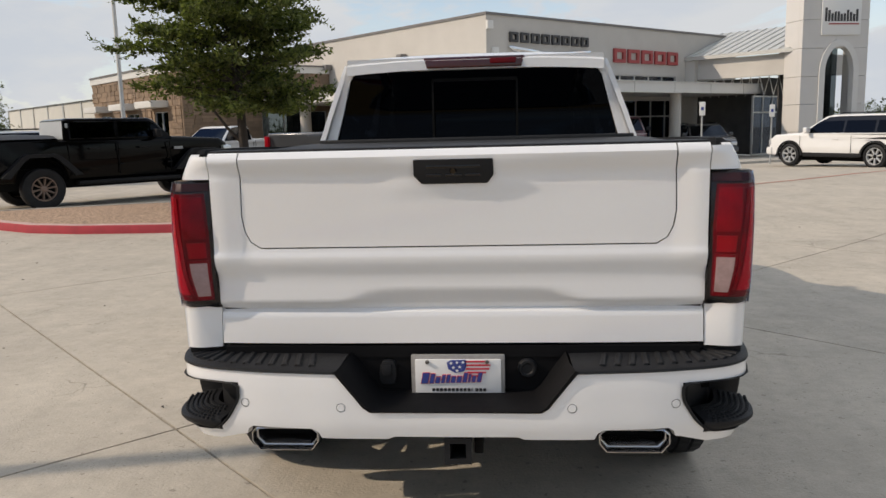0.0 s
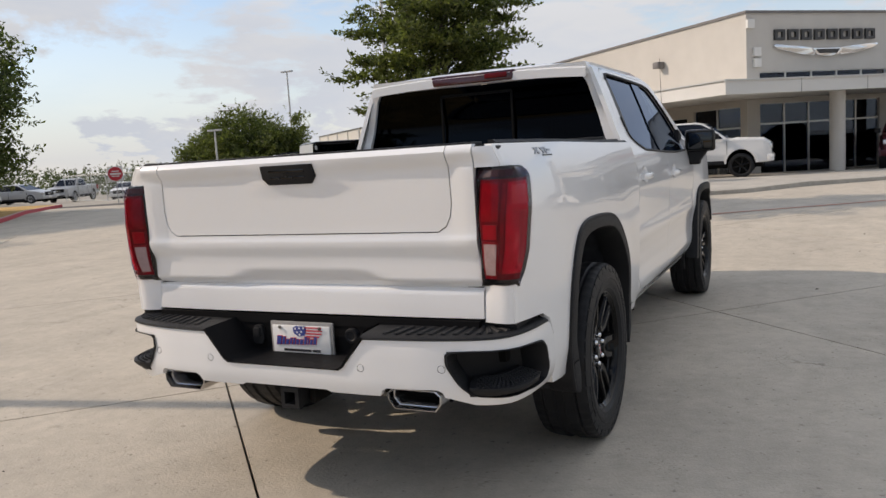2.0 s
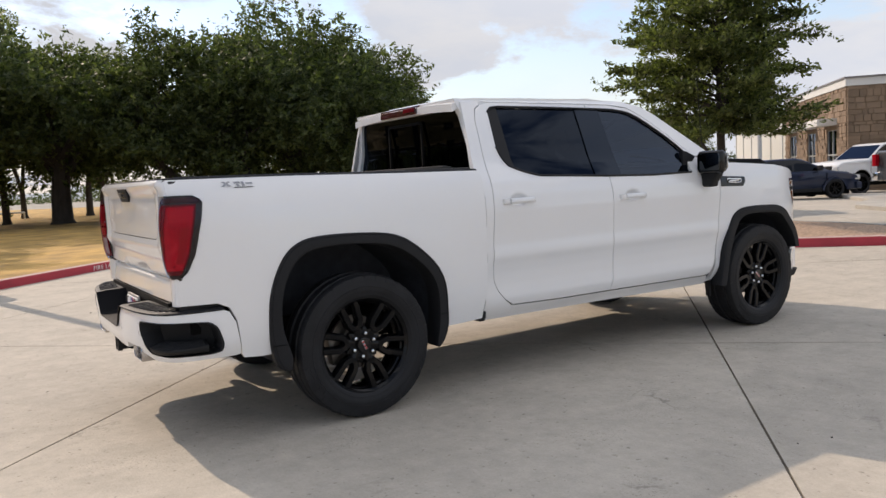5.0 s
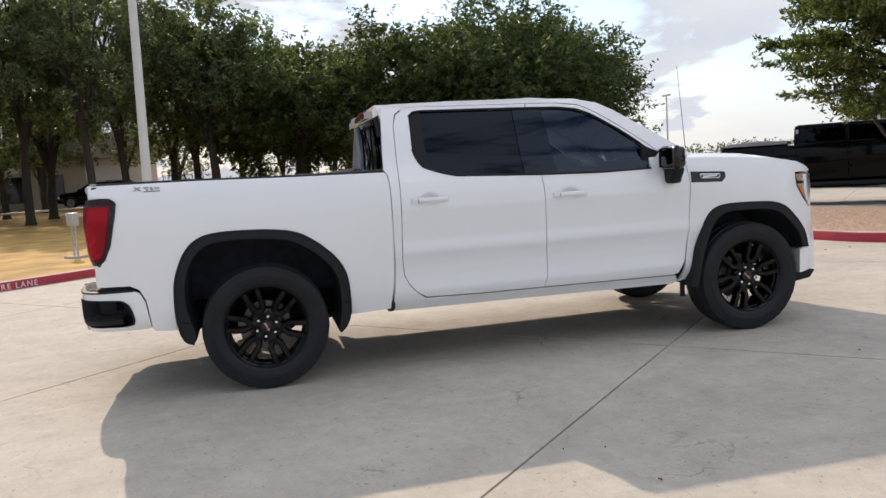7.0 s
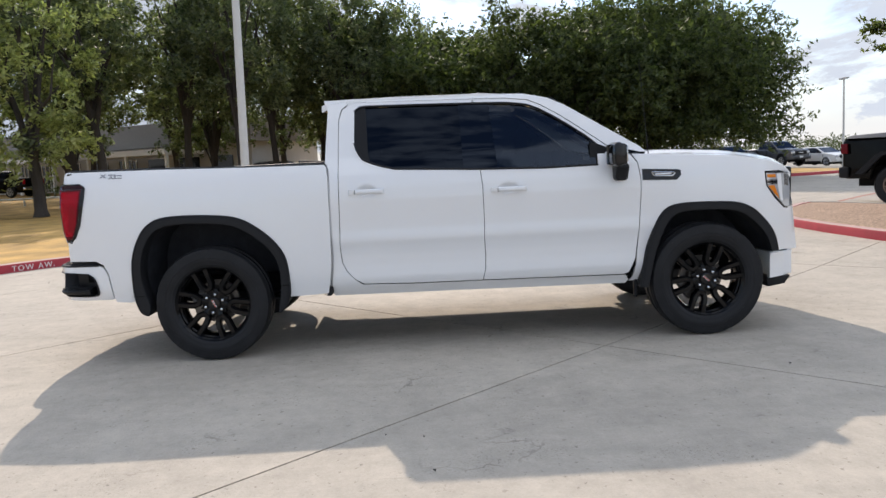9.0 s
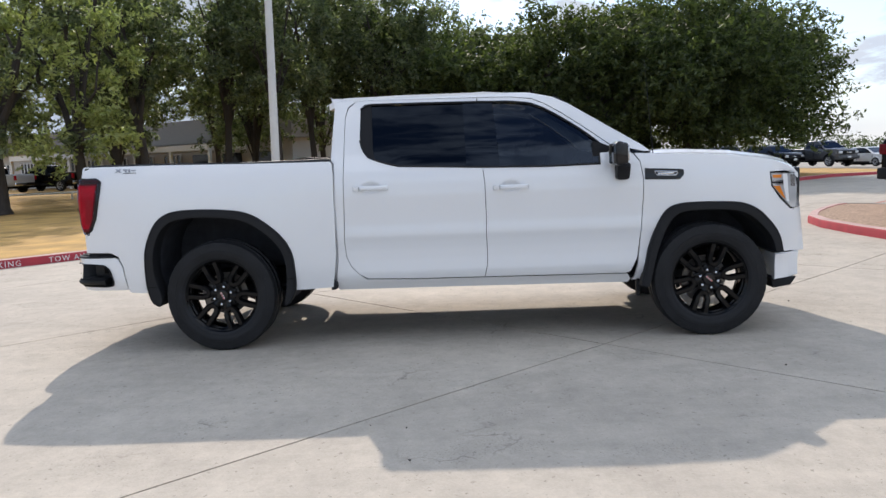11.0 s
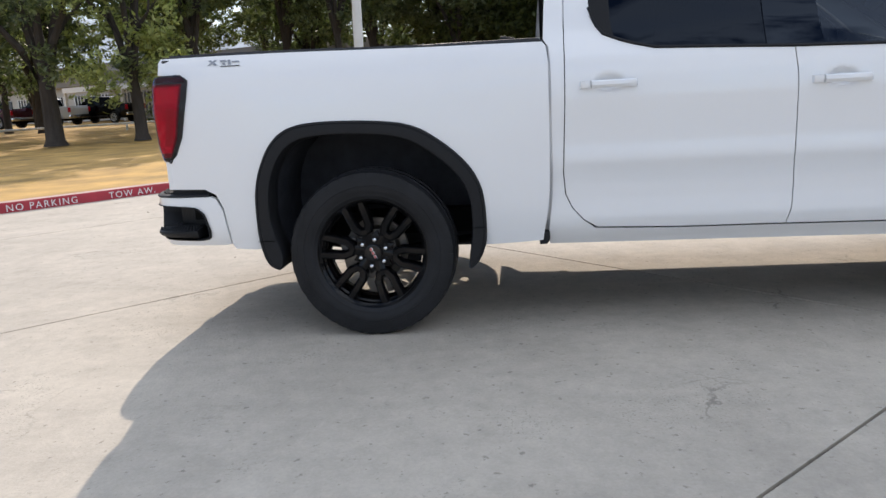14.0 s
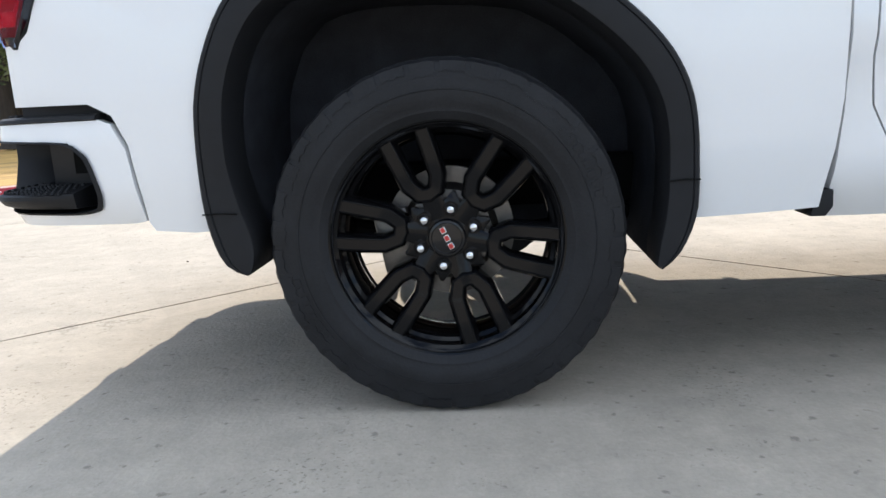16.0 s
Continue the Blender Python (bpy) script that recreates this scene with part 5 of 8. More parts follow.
for side in (1, -1):
    def turn(bm):
        return bm if side > 0 else flip(bm)
    for nm, polys, hy, hz in (("rear_door", [R_DOOR_LOW, R_DOOR_UP], 2.37, 1.216), ("front_door", [F_DOOR_LOW, F_DOOR_UP], 3.435, 1.185)):
        d = part(nm, turn(sheet(polys, door_side, *((0.014, 0.0135) if side > 0 else (0.045, 0.03)), 0.03)), PAINT, truck)
        xs = door_x(hz)
        bm = bmesh.new()  # handle: a bar over the hollow, on two feet, with a lock cap at its rear end
        hp = [(hy - 0.086, 0.000), (hy - 0.082, 0.022), (hy - 0.04, 0.034), (hy + 0.06, 0.034), (hy + 0.115, 0.026), (hy + 0.128, 0.016), (hy + 0.134, 0.0)]
        loft(bm, [[(xs + o - 0.014, y, hz - 0.015), (xs + o - 0.002, y, hz - 0.020), (xs + o + 0.006, y, hz - 0.006), (xs + o + 0.004, y, hz + 0.010), (xs + o - 0.004, y, hz + 0.016), (xs + o - 0.014, y, hz + 0.015)] for y, o in hp], True, True, True)
        part("door_handle", turn(bm), PAINT, d)
        bm = bmesh.new()
        hp = [(hy - 0.136, 0.0), (hy - 0.131, 0.016), (hy - 0.118, 0.024), (hy - 0.094, 0.025), (hy - 0.089, 0.020), (hy - 0.088, 0.0)]
        loft(bm, [[(xs + o - 0.012, y, hz - 0.016), (xs + o, y, hz - 0.019), (xs + o + 0.004, y, hz - 0.004), (xs + o + 0.002, y, hz + 0.014), (xs + o - 0.012, y, hz + 0.015)] for y, o in hp], True, True, True)
        part("lock_cap", turn(bm), PAINT, d)
    # glass and black trim
    gr = [(2.376, 1.846), (3.090, 1.834), (3.104, 1.350), (2.90, 1.360), (2.60, 1.375), (2.47, 1.405), (2.40, 1.432), (2.385, 1.50)]
    gf = [(3.305, 1.832), (3.45, 1.826), (3.600, 1.806), (3.70, 1.768), (3.795, 1.712), (3.939, 1.618), (4.04, 1.54), (4.10, 1.486), (4.10, 1.336), (3.70, 1.332), (3.345, 1.344)]
    part("rear_window", turn(sheet([gr], lambda y, z: (door_x(z) - 0.012, y, z), 0.2, 0.1, 0.004)), TINT, truck, "dark privacy glass")
    part("front_window", turn(sheet([gf], lambda y, z: (door_x(z) - 0.012, y, z), 0.2, 0.1, 0.004)), TINT_FRONT, truck, "tinted side glass")
    pil = [(3.090, 1.846), (3.32, 1.842), (3.36, 1.338), (3.104, 1.344)]
    part("door_pillar", turn(sheet([pil], lambda y, z: (door_x(z) - 0.004, y, z), 0.2, 0.06, 0.02)), PILLAR, truck)
    qu = [(2.292, 1.82), (2.332, 1.852), (2.380, 1.856), (2.390, 1.50), (2.405, 1.428), (2.356, 1.447), (2.311, 1.506), (2.290, 1.60)]
    part("window_trim", turn(sheet([qu], lambda y, z: (door_x(z) - 0.003, y, z), 0.2, 0.06, 0.02)), TRIMBLACK, truck)
    for path in ([(2.296, 1.82), (2.332, 1.850), (2.376, 1.856), (2.8, 1.85), (3.2, 1.842), (3.45, 1.835), (3.605, 1.815), (3.70, 1.777), (3.795, 1.721), (3.939, 1.627), (4.04, 1.551), (4.112, 1.490)],
                 [(2.290, 1.58), (2.311, 1.506), (2.356, 1.447), (2.466, 1.404), (2.588, 1.373), (2.90, 1.358), (3.224, 1.342), (3.70, 1.328), (4.112, 1.332)]):
        bm = bmesh.new()
        sweep(bm, [(door_x(z) + 0.001, y, z) for y, z in resample(path, 40)], 0.0085, 6)
        part("window_seal", turn(bm), PLASTIC, truck)
    bm = bmesh.new()
    prism(bm, [(4.06, 1.50), (4.112, 1.490), (4.205, 1.452), (4.105, 1.332), (4.06, 1.332)], "x", door_x(1.42) - 0.03, door_x(1.42) + 0.004)
    part("mirror_mount", turn(bm), PLASTIC, truck)
    # cab corner, rocker, roof rail
    CORNER = [(2.074, 0.43), (2.30, 0.428), (2.30, 0.512), (2.243, 0.553), (2.186, 0.617), (2.153, 0.69), (2.145, 0.80), (2.158, 1.13), (2.165, 1.52), (2.174, 1.76), (2.197, 1.842), (2.245, 1.876), (2.24, 1.895), (2.10, 1.886), (2.094, 1.83), (2.074, 1.568), (2.066, 1.44), (2.092, 1.40), (2.097, 1.33), (2.096, 0.80), (2.093, 0.68), (2.080, 0.58), (2.070, 0.50)]
    part("cab_corner", turn(sheet([CORNER], cab_side, 0.05, 0.05, 0.03)), PAINT, truck)
    ROCK = [(2.30, 0.428), (2.942, 0.424), (3.814, 0.416), (4.316, 0.412), (4.335, 0.44), (4.31, 0.482), (3.217, 0.494), (2.70, 0.498), (2.30, 0.510)]
    part("rocker", turn(sheet([ROCK], cab_side, 0.08, 0.02, 0.12)), PAINT, truck)
    RAIL = [(2.10, 1.888), (2.24, 1.897), (2.33, 1.892), (3.205, 1.880), (3.45, 1.874), (3.62, 1.854), (3.72, 1.810), (3.85, 1.730), (4.0, 1.623), (4.12, 1.533), (4.21, 1.463), (4.30, 1.448), (4.44, 1.412), (4.49, 1.412),
            (4.43, 1.462), (4.30, 1.545), (4.10, 1.672), (3.90, 1.800), (3.78, 1.858), (3.60, 1.900), (3.22, 1.916), (2.6, 1.922), (2.12, 1.915)]

    def rail_at(y, z):
        return (door_x(min(z, 1.86)) - max(0, z - 1.86) * 0.75 - 0.004, y, z)
    part("roof_rail", turn(sheet([RAIL], rail_at, 0.06, 0.03, 0.04)), PAINT, truck)
    # painted return of the cab behind the bed's front edge
    bm = bmesh.new()
    loft(bm, [[(door_x(z) - o, 2.045 if z < 0.7 else 2.066, z), (door_x(z) - o + 0.006, 2.088, z), (door_x(z) - o + 0.010, 2.13, z), (door_x(z) - 0.06, 2.13, z), (door_x(z) - 0.06, 2.045 if z < 0.7 else 2.066, z)] for z, o in ((0.44, 0.028), (0.6, 0.024), (0.7, 0.022), (0.9, 0.020), (1.1, 0.020), (1.3, 0.024), (1.41, 0.03))], True, True, True)
    part("cab_return", turn(bm), PAINT, truck)
    # black clip on the bed corner
    bm = bmesh.new()
    prism(bm, [(2.022, 0.440), (2.058, 0.440), (2.074, 0.462), (2.074, 0.502), (2.040, 0.502)], "x", 0.86, 0.962, 0.003)
    part("corner_clip", turn(bm), PLASTIC, truck)

# roof with its small rear spoiler
roof_z = curve([(2.04, 1.885), (2.07, 1.902), (2.11, 1.924), (2.28, 1.936), (2.55, 1.944), (2.82, 1.946), (3.22, 1.936), (3.57, 1.905), (3.78, 1.860), (3.90, 1.80)], 0.03)
bm = bmesh.new()
rings = []
for i in range(31):
    y = 2.045 + (3.84 - 2.045) * i / 30
    zt = roof_z(y)
    ze = min(zt - 0.012, 1.918 if y < 3.2 else zt - 0.012)
    ring = []
    for k in range(25):
        u = -1 + 2 * k / 24
        w = 0.722 - 0.02 * max(0, (y - 3.5) / 0.4)
        z = ze + (zt + 0.012 - ze) * (1 - abs(u) ** 2.6)
        ring.append((u * w, y + 0.05 * (1 - u * u) * max(0, (y - 3.2) / 0.64), z))
    rings.append(ring + [(x, y_, z - 0.05) for x, y_, z in ring[::-1]])
loft(bm, rings, True, True, True)
part("roof", bm, PAINT, truck)
bm = bmesh.new()
box(bm, -0.285, 0.285, 2.035, 2.10, 1.852, 1.916, 0.012)
for v in bm.verts:
    if v.co.z < 1.88:
        v.co.x *= 0.945
    if v.co.z > 1.89:
        v.co.y += 0.012
stop = part("stop_lamp", bm, STOPRED, truck, "high dark red stop lamp")
bm = bmesh.new()
box(bm, 0.09, 0.235, 2.031, 2.045, 1.872, 1.902, 0.004)
part("stop_lens", bm, DEEPRED, stop)
# rear wall of the cab
CAB_BACK = curve([(1.30, 2.085), (1.42, 2.10), (1.60, 2.115), (1.84, 2.09), (1.92, 2.06)], 0.02)
BW = [(-0.72, 1.915), (-0.735, 1.86), (-0.775, 1.75), (-0.86, 1.50), (-0.885, 1.43), (-0.885, 1.35), (0.885, 1.35), (0.885, 1.43), (0.86, 1.50), (0.775, 1.75), (0.735, 1.86), (0.72, 1.915),
      (0.55, 1.915), (0.55, 1.846), (0.690, 1.838), (0.716, 1.80), (0.815, 1.45), (0.80, 1.415), (-0.80, 1.415), (-0.815, 1.45), (-0.716, 1.80), (-0.690, 1.838), (-0.55, 1.846), (-0.55, 1.915)]
BW2 = [(-0.55, 1.915), (-0.55, 1.846), (0.55, 1.846), (0.55, 1.915)]
part("cab_back", sheet([BW, BW2], lambda x, z: (x, CAB_BACK(z), z), 0.08, 0.04, back=lambda x, z: (x, CAB_BACK(z) + 0.06, z)), PAINT, truck)
bw_out = [(-0.690, 1.842), (-0.72, 1.80), (-0.82, 1.45), (-0.80, 1.405), (0.80, 1.405), (0.82, 1.45), (0.72, 1.80), (0.690, 1.842)]
back_glass = part("back_window", sheet([bw_out], lambda x, z: (x, CAB_BACK(z) + 0.006 + 0.02 * (x / 0.8) ** 2, z), 0.1, 0.05, back=lambda x, z: (x, CAB_BACK(z) + 0.012 + 0.02 * (x / 0.8) ** 2, z)), BACKTINT, truck, "dark sliding rear window")
bm = bmesh.new()
for x in (-0.24, 0.24):
    box(bm, x - 0.006, x + 0.006, 2.085, 2.10, 1.415, 1.79)
box(bm, -0.24, 0.24, 2.085, 2.10, 1.782, 1.80)
part("slider_frame", bm, SHELL, back_glass)
# soft bed cover and bed rails
bm = bmesh.new()
box(bm, -0.90, 0.90, 0.13, 2.05, 1.432, 1.452, 0.008)
for i in range(3):
    box(bm, -0.86, 0.86, 1.90 - 0.02 * i, 1.93 - 0.02 * i, 1.45, 1.462 + 0.004 * i, 0.004)
part("bed_cover", bm, VINYL, truck, "black soft bed cover")
def railcap():
    bm = bmesh.new()
    pts = resample([(0.165, 1.466), (0.8, 1.458), (1.47, 1.441), (2.065, 1.432)], 20)
    loft(bm, [[(bed_side(y, z)[0] - 0.012, y, z - 0.014), (bed_side(y, z)[0] - 0.004, y, z - 0.004), (bed_side(y, z)[0] - 0.02, y, z + 0.008), (0.85, y, z + 0.008), (0.85, y, z - 0.02)] for y, z in pts], True, True, True)
    return bm
both("bed_rail_cap", railcap, PLASTIC, truck)

# windscreen, hood, front fenders, front end
bm = bmesh.new()
rings = []
for i in range(13):
    t = i / 12
    ring = []
    for k in range(17):
        u = -1 + 2 * k / 16
        w = 0.655 + 0.075 * t
        ring.append((u * w, 3.80 + 0.72 * t + 0.14 * (1 - u * u), 1.855 - 0.455 * t + 0.012 * (1 - u * u)))
    rings.append(ring)
loft(bm, rings, False)
part("windscreen", bm, TINT_FRONT, truck, "clear windscreen")
both("a_pillar_trim", lambda: sweep(bmesh.new(), [(0.66, 3.80, 1.858), (0.70, 4.1, 1.665), (0.74, 4.52, 1.40)], 0.022, 6), PLASTIC, truck)
FENDER = [(4.342, 0.43), (4.362, 0.45), (4.385, 0.56), (4.411, 0.83), (4.427, 1.08), (4.429, 1.21), (4.410, 1.338), (4.37, 1.400), (4.50, 1.392), (4.80, 1.374), (5.13, 1.350), (5.40, 1.305), (5.53, 1.262), (5.60, 1.222), (5.362, 1.222), (5.372, 1.115), (5.45, 1.012), (5.545, 0.935), (5.605, 0.925),
          (5.622, 0.80), (5.640, 0.69), (5.64, 0.61), (5.466, 0.61)] + [(5.425, 0.74), (5.358, 0.84), (5.258, 0.935), (5.14, 0.985), (5.0, 0.995), (4.815, 1.0), (4.678, 0.992), (4.60, 0.955), (4.542, 0.865), (4.478, 0.70), (4.452, 0.575), (4.426, 0.45), (4.40, 0.43)]
both("front_fender", lambda: sheet([FENDER], fender_side, 0.045, 0.045, 0.03), PAINT, truck)
HB = [(5.412, 0.595), (5.645, 0.595), (5.632, 0.50), (5.60, 0.41), (5.41, 0.405)]
both("front_bumper_corner", lambda: sheet([HB], lambda y, z: (fender_side(y, max(z, 0.55))[0] + 0.012, y, z), 0.045, 0.03, 0.05), PAINT, truck)
both("bumper_valance", lambda: prism(bmesh.new(), [(5.405, 0.405), (5.60, 0.41), (5.55, 0.345), (5.42, 0.325)], "x", 0.55, 0.90, 0.01), PLASTIC, truck)
hood_z = curve([(4.36, 1.385), (4.48, 1.398), (4.60, 1.412), (4.80, 1.406), (5.13, 1.384), (5.43, 1.338), (5.59, 1.298), (5.66, 1.255), (5.70, 1.20)], 0.02)
bm = bmesh.new()
rings = []
for i in range(29):
    y = 4.42 + 1.24 * i / 28
    ring = []
    for k in range(25):
        u = -1 + 2 * k / 24
        edge = fender_side(y, 1.36)[0] - 0.045 if y < 5.45 else fender_side(y, 1.30)[0] - 0.03
        z = hood_z(y) - 0.035 * abs(u) ** 5 - 0.02 * abs(u) ** 2 + 0.018 * (1 / (1 + math.exp((abs(u) - 0.62) / 0.03)))
        ring.append((u * edge, y + 0.10 * (1 - u * u), z))
    rings.append(ring + [(x, y_, z - 0.04) for x, y_, z in ring[::-1]])
loft(bm, rings, True, True, True)
part("hood", bm, PAINT, truck)
bm = bmesh.new()
box(bm, -0.70, 0.70, 4.42, 4.62, 1.345, 1.392, 0.01)
part("cowl", bm, PLASTIC, truck)
for x in (-0.25, 0.35):
    bm = bmesh.new()
    sweep(bm, [(x, 4.64, 1.415), (x - 0.25, 4.60, 1.425), (x - 0.5, 4.56, 1.43)], 0.008, 6)
    part("wiper", bm, PLASTIC, truck)
bm = bmesh.new()
sweep(bm, [(0.72, 4.56, 1.39), (0.72, 4.53, 1.75), (0.72, 4.50, 2.12)], [0.004, 0.0025, 0.0015], 6)
part("antenna", bm, PLASTIC, truck)
bm = bmesh.new()
prism(bm, [(-0.66, 1.24), (0.66, 1.24), (0.64, 0.70), (0.5, 0.60), (-0.5, 0.60), (-0.64, 0.70)], "y", 5.60, 5.72, 0.02)
grille = part("grille", bm, GLOSSBLACK, truck, "black front grille")
bm = bmesh.new()
for i in range(6):
    box(bm, -0.60, 0.60, 5.715, 5.735, 0.72 + 0.085 * i, 0.75 + 0.085 * i, 0.006)
part("grille_bar", bm, PLASTIC, grille)
bm = bmesh.new()
loft(bm, [[(x, y, z) for x, y in ((-0.93, 5.42), (-0.86, 5.62), (-0.55, 5.74), (0.55, 5.74), (0.86, 5.62), (0.93, 5.42))] for z in (0.42, 0.50, 0.60)], True, True, True)
part("front_bumper", bm, PAINT, truck)

HEADL = [(5.366, 1.212), (5.44, 1.213), (5.60, 1.200), (5.622, 1.10), (5.615, 0.99), (5.604, 0.938), (5.552, 0.945), (5.46, 1.018), (5.384, 1.105)]
for side in (1, -1):
    def turn(bm):
        return bm if side > 0 else flip(bm)
    hl = part("headlamp", turn(sheet([HEADL], lambda y, z: (fender_side(y, z)[0] - 0.002, y, z), 0.03, 0.03, 0.12)), HEADLENS, truck, "clear wrap-round headlamp", 50)
    for nm, poly, mt, off in (("amber_marker", [(5.3915, 1.111), (5.451, 1.111), (5.502, 1.006), (5.472, 1.03)], AMBER, 0.002), ("amber_marker", [(5.387, 1.195), (5.464, 1.193), (5.464, 1.170), (5.389, 1.172)], AMBER, 0.002),
                              ("lamp_reflector", [(5.379, 1.157), (5.481, 1.153), (5.481, 1.118), (5.385, 1.121)], CHROME, 0.002), ("headlamp_bar", [(5.383, 1.145), (5.477, 1.142), (5.477, 1.129), (5.386, 1.132)], GLOSSBLACK, 0.006),
                              ("light_guide", [(5.477, 1.200), (5.520, 1.198), (5.537, 0.983), (5.512, 0.995), (5.487, 1.10)], SIGNALWHITE, 0.002), ("projector", [(5.552, 1.192), (5.598, 1.189), (5.600, 1.10), (5.556, 1.104)], TIPCHROME, 0.002),
                              ("headlamp_edge", [(5.366, 1.214), (5.60, 1.202), (5.60, 1.197), (5.37, 1.208)], GLOSSBLACK, 0.002), ("headlamp_edge", [(5.366, 1.21), (5.384, 1.105), (5.46, 1.018), (5.552, 0.945), (5.549, 0.951), (5.463, 1.025), (5.389, 1.109), (5.372, 1.21)], GLOSSBLACK, 0.002)):
        part(nm, turn(sheet([poly], lambda y, z: (fender_side(y, z)[0] + off, y, z), 0.04, 0.04, 0.006)), mt, hl)
    # white fascia and lamp face that wrap round to the grille, leaning back upwards
    back_ = curve([(0.60, 0.0), (0.94, 0.03), (1.205, 0.075)], 0.02)
    for nm, z0, z1, mt in (("front_fascia", 0.60, 0.935, PAINT), ("lamp_face", 0.94, 1.205, HEADLENS)):
        bm = bmesh.new()
        loft(bm, [[(fender_side(5.60, z)[0] - 0.012, 5.600, z), (fender_side(5.60, z)[0] - 0.05, 5.652 - back_(z) * 0.6, z), (0.76, 5.705 - back_(z), z), (0.64, 5.735 - back_(z), z), (0.64, 5.60, z)] for z in np.linspace(z0, z1, 7)], True, True, True)
        part(nm, turn(bm), mt, truck)
    # fender vent
    vent = part("fender_vent", turn(sheet([[(4.437, 1.283), (4.70, 1.268), (4.72, 1.262), (4.722, 1.225), (4.69, 1.190), (4.437, 1.199)]], lambda y, z: (fender_side(y, z)[0] + 0.004, y, z), 0.05, 0.03, 0.02)), GLOSSBLACK, truck, "black fender vent with a chrome bar")
    bm = bmesh.new()
    pv = [(4.508, 1.258), (4.668, 1.250), (4.674, 1.243), (4.664, 1.226), (4.655, 1.223), (4.520, 1.229)]
    sweep(bm, [(fender_side(y, z)[0] + 0.008, y, z) for y, z in pv + pv[:1]], 0.0045, 6)
    box(bm, fender_side(4.59, 1.24)[0] + 0.004, fender_side(4.59, 1.24)[0] + 0.010, 4.53, 4.65, 1.234, 1.246, 0.002)
    part("vent_trim", turn(bm), CHROME, vent)
    # mirror
    bm = bmesh.new()
    box(bm, 0.955, 1.195, 4.190, 4.285, 1.310, 1.490, 0.034, 3)
    for v in bm.verts:
        if v.co.y > 4.24:
            v.co.z = 1.40 + (v.co.z - 1.40) * 0.88
            v.co.x = 1.075 + (v.co.x - 1.075) * 0.88
    mir = part("wing_mirror", turn(bm), GLOSSBLACK, truck, "black wing mirror", 50)
    bm = bmesh.new()
    box(bm, 0.975, 1.177, 4.182, 4.195, 1.328, 1.472, 0.02)
    part("mirror_glass", turn(bm), MIRROR, mir)
    bm = bmesh.new()
    box(bm, 0.945, 1.125, 4.215, 4.312, 1.205, 1.335, 0.032, 3)
    for v in bm.verts:
        if v.co.z < 1.27:
            v.co.x = 0.945 + (v.co.x - 0.945) * 0.72
    part("mirror_arm", turn(bm), PLASTIC, mir)
    bm = bmesh.new()
    box(bm, 1.10, 1.178, 4.276, 4.288, 1.345, 1.460, 0.005)
    part("mirror_lamp", turn(bm), TIPCHROME, mir)
    # trim badge on the bed
    bm = bmesh.new()
    for poly in ([(0.395, 1.436), (0.412, 1.436), (0.448, 1.410), (0.430, 1.410)], [(0.445, 1.436), (0.430, 1.436), (0.392, 1.410), (0.408, 1.410)]):
        bm2 = sheet([poly], lambda y, z: (bed_side(y, z)[0] + 0.003, y, z), 0.1, 0.1, 0.004)
        me = bpy.data.meshes.new("tmp")
        bm2.to_mesh(me)
        bm2.free()
        bm.from_mesh(me)
        bpy.data.meshes.remove(me)
    badge = part("bed_badge", turn(bm), GREYTEXT, truck, "chrome and dark bed badge")
    for y0, y1, z0, z1, mt in ((0.458, 0.492, 1.424, 1.434, GREYTEXT), (0.472, 0.486, 1.409, 1.421, GREYTEXT), (0.500, 0.514, 1.409, 1.434, GREYTEXT), (0.522, 0.558, 1.419, 1.427, GREYTEXT), (0.458, 0.562, 1.401, 1.405, INK)):
        part("badge_bar", turn(sheet([[(y0, z1), (y1, z1), (y1 + 0.006, z0), (y0 + 0.006, z0)]], lambda y, z: (bed_side(y, z)[0] + 0.003, y, z), 0.1, 0.1, 0.004)), mt, badge)


# dark core of the body, floor, frame
bm = bmesh.new()
box(bm, -0.86, 0.86, 0.20, 0.60, 0.62, 1.42)
box(bm, -0.40, 0.40, 0.60, 1.80, 0.62, 1.42)
box(bm, -0.86, 0.86, 1.78, 2.08, 0.52, 1.40)
part("bed_box", bm, SHELL, truck)
for s in (-1, 1):
    bm = bmesh.new()
    box(bm, s * 0.83 - 0.11, s * 0.83 + 0.11, 0.13, 0.36, 0.74, 0.80)
    part("corner_filler", bm, PLASTIC, truck)
bm = bmesh.new()
loft(bm, [[(-(door_x(z) - 0.012), 2.0885, z), (door_x(z) - 0.012, 2.0885, z), (door_x(z) - 0.012, 2.0945, z), (-(door_x(z) - 0.012), 2.0945, z)] for z in [0.5 + 0.06 * k for k in range(16)]], True, True, True)
part("cab_rear_panel", bm, PAINT, truck)
for nm, lims in (("cab_floor", (-0.86, 0.86, 2.12, 4.36, 0.46, 0.60)), ("rear_bulkhead", (-0.885, 0.885, 2.10, 2.20, 0.5, 1.34)), ("fire_wall", (-0.85, 0.85, 4.30, 4.44, 0.5, 1.36)), ("door_core", (-0.90, -0.86, 2.15, 4.40, 0.52, 1.30)),
                 ("door_core", (0.86, 0.90, 2.15, 4.40, 0.52, 1.30)), ("engine_bay", (-0.40, 0.40, 4.44, 5.60, 0.55, 1.30)), ("radiator_support", (-0.80, 0.80, 5.46, 5.60, 0.50, 1.15))):
    boxpart(nm, lims, SHELL, truck)
bm = bmesh.new()
for s in (-1, 1):
    box(bm, s * 0.47 - 0.05, s * 0.47 + 0.05, 0.25, 5.4, 0.44, 0.58, 0.01)
part("chassis_rail", bm, SHELL, truck)
bm = bmesh.new()
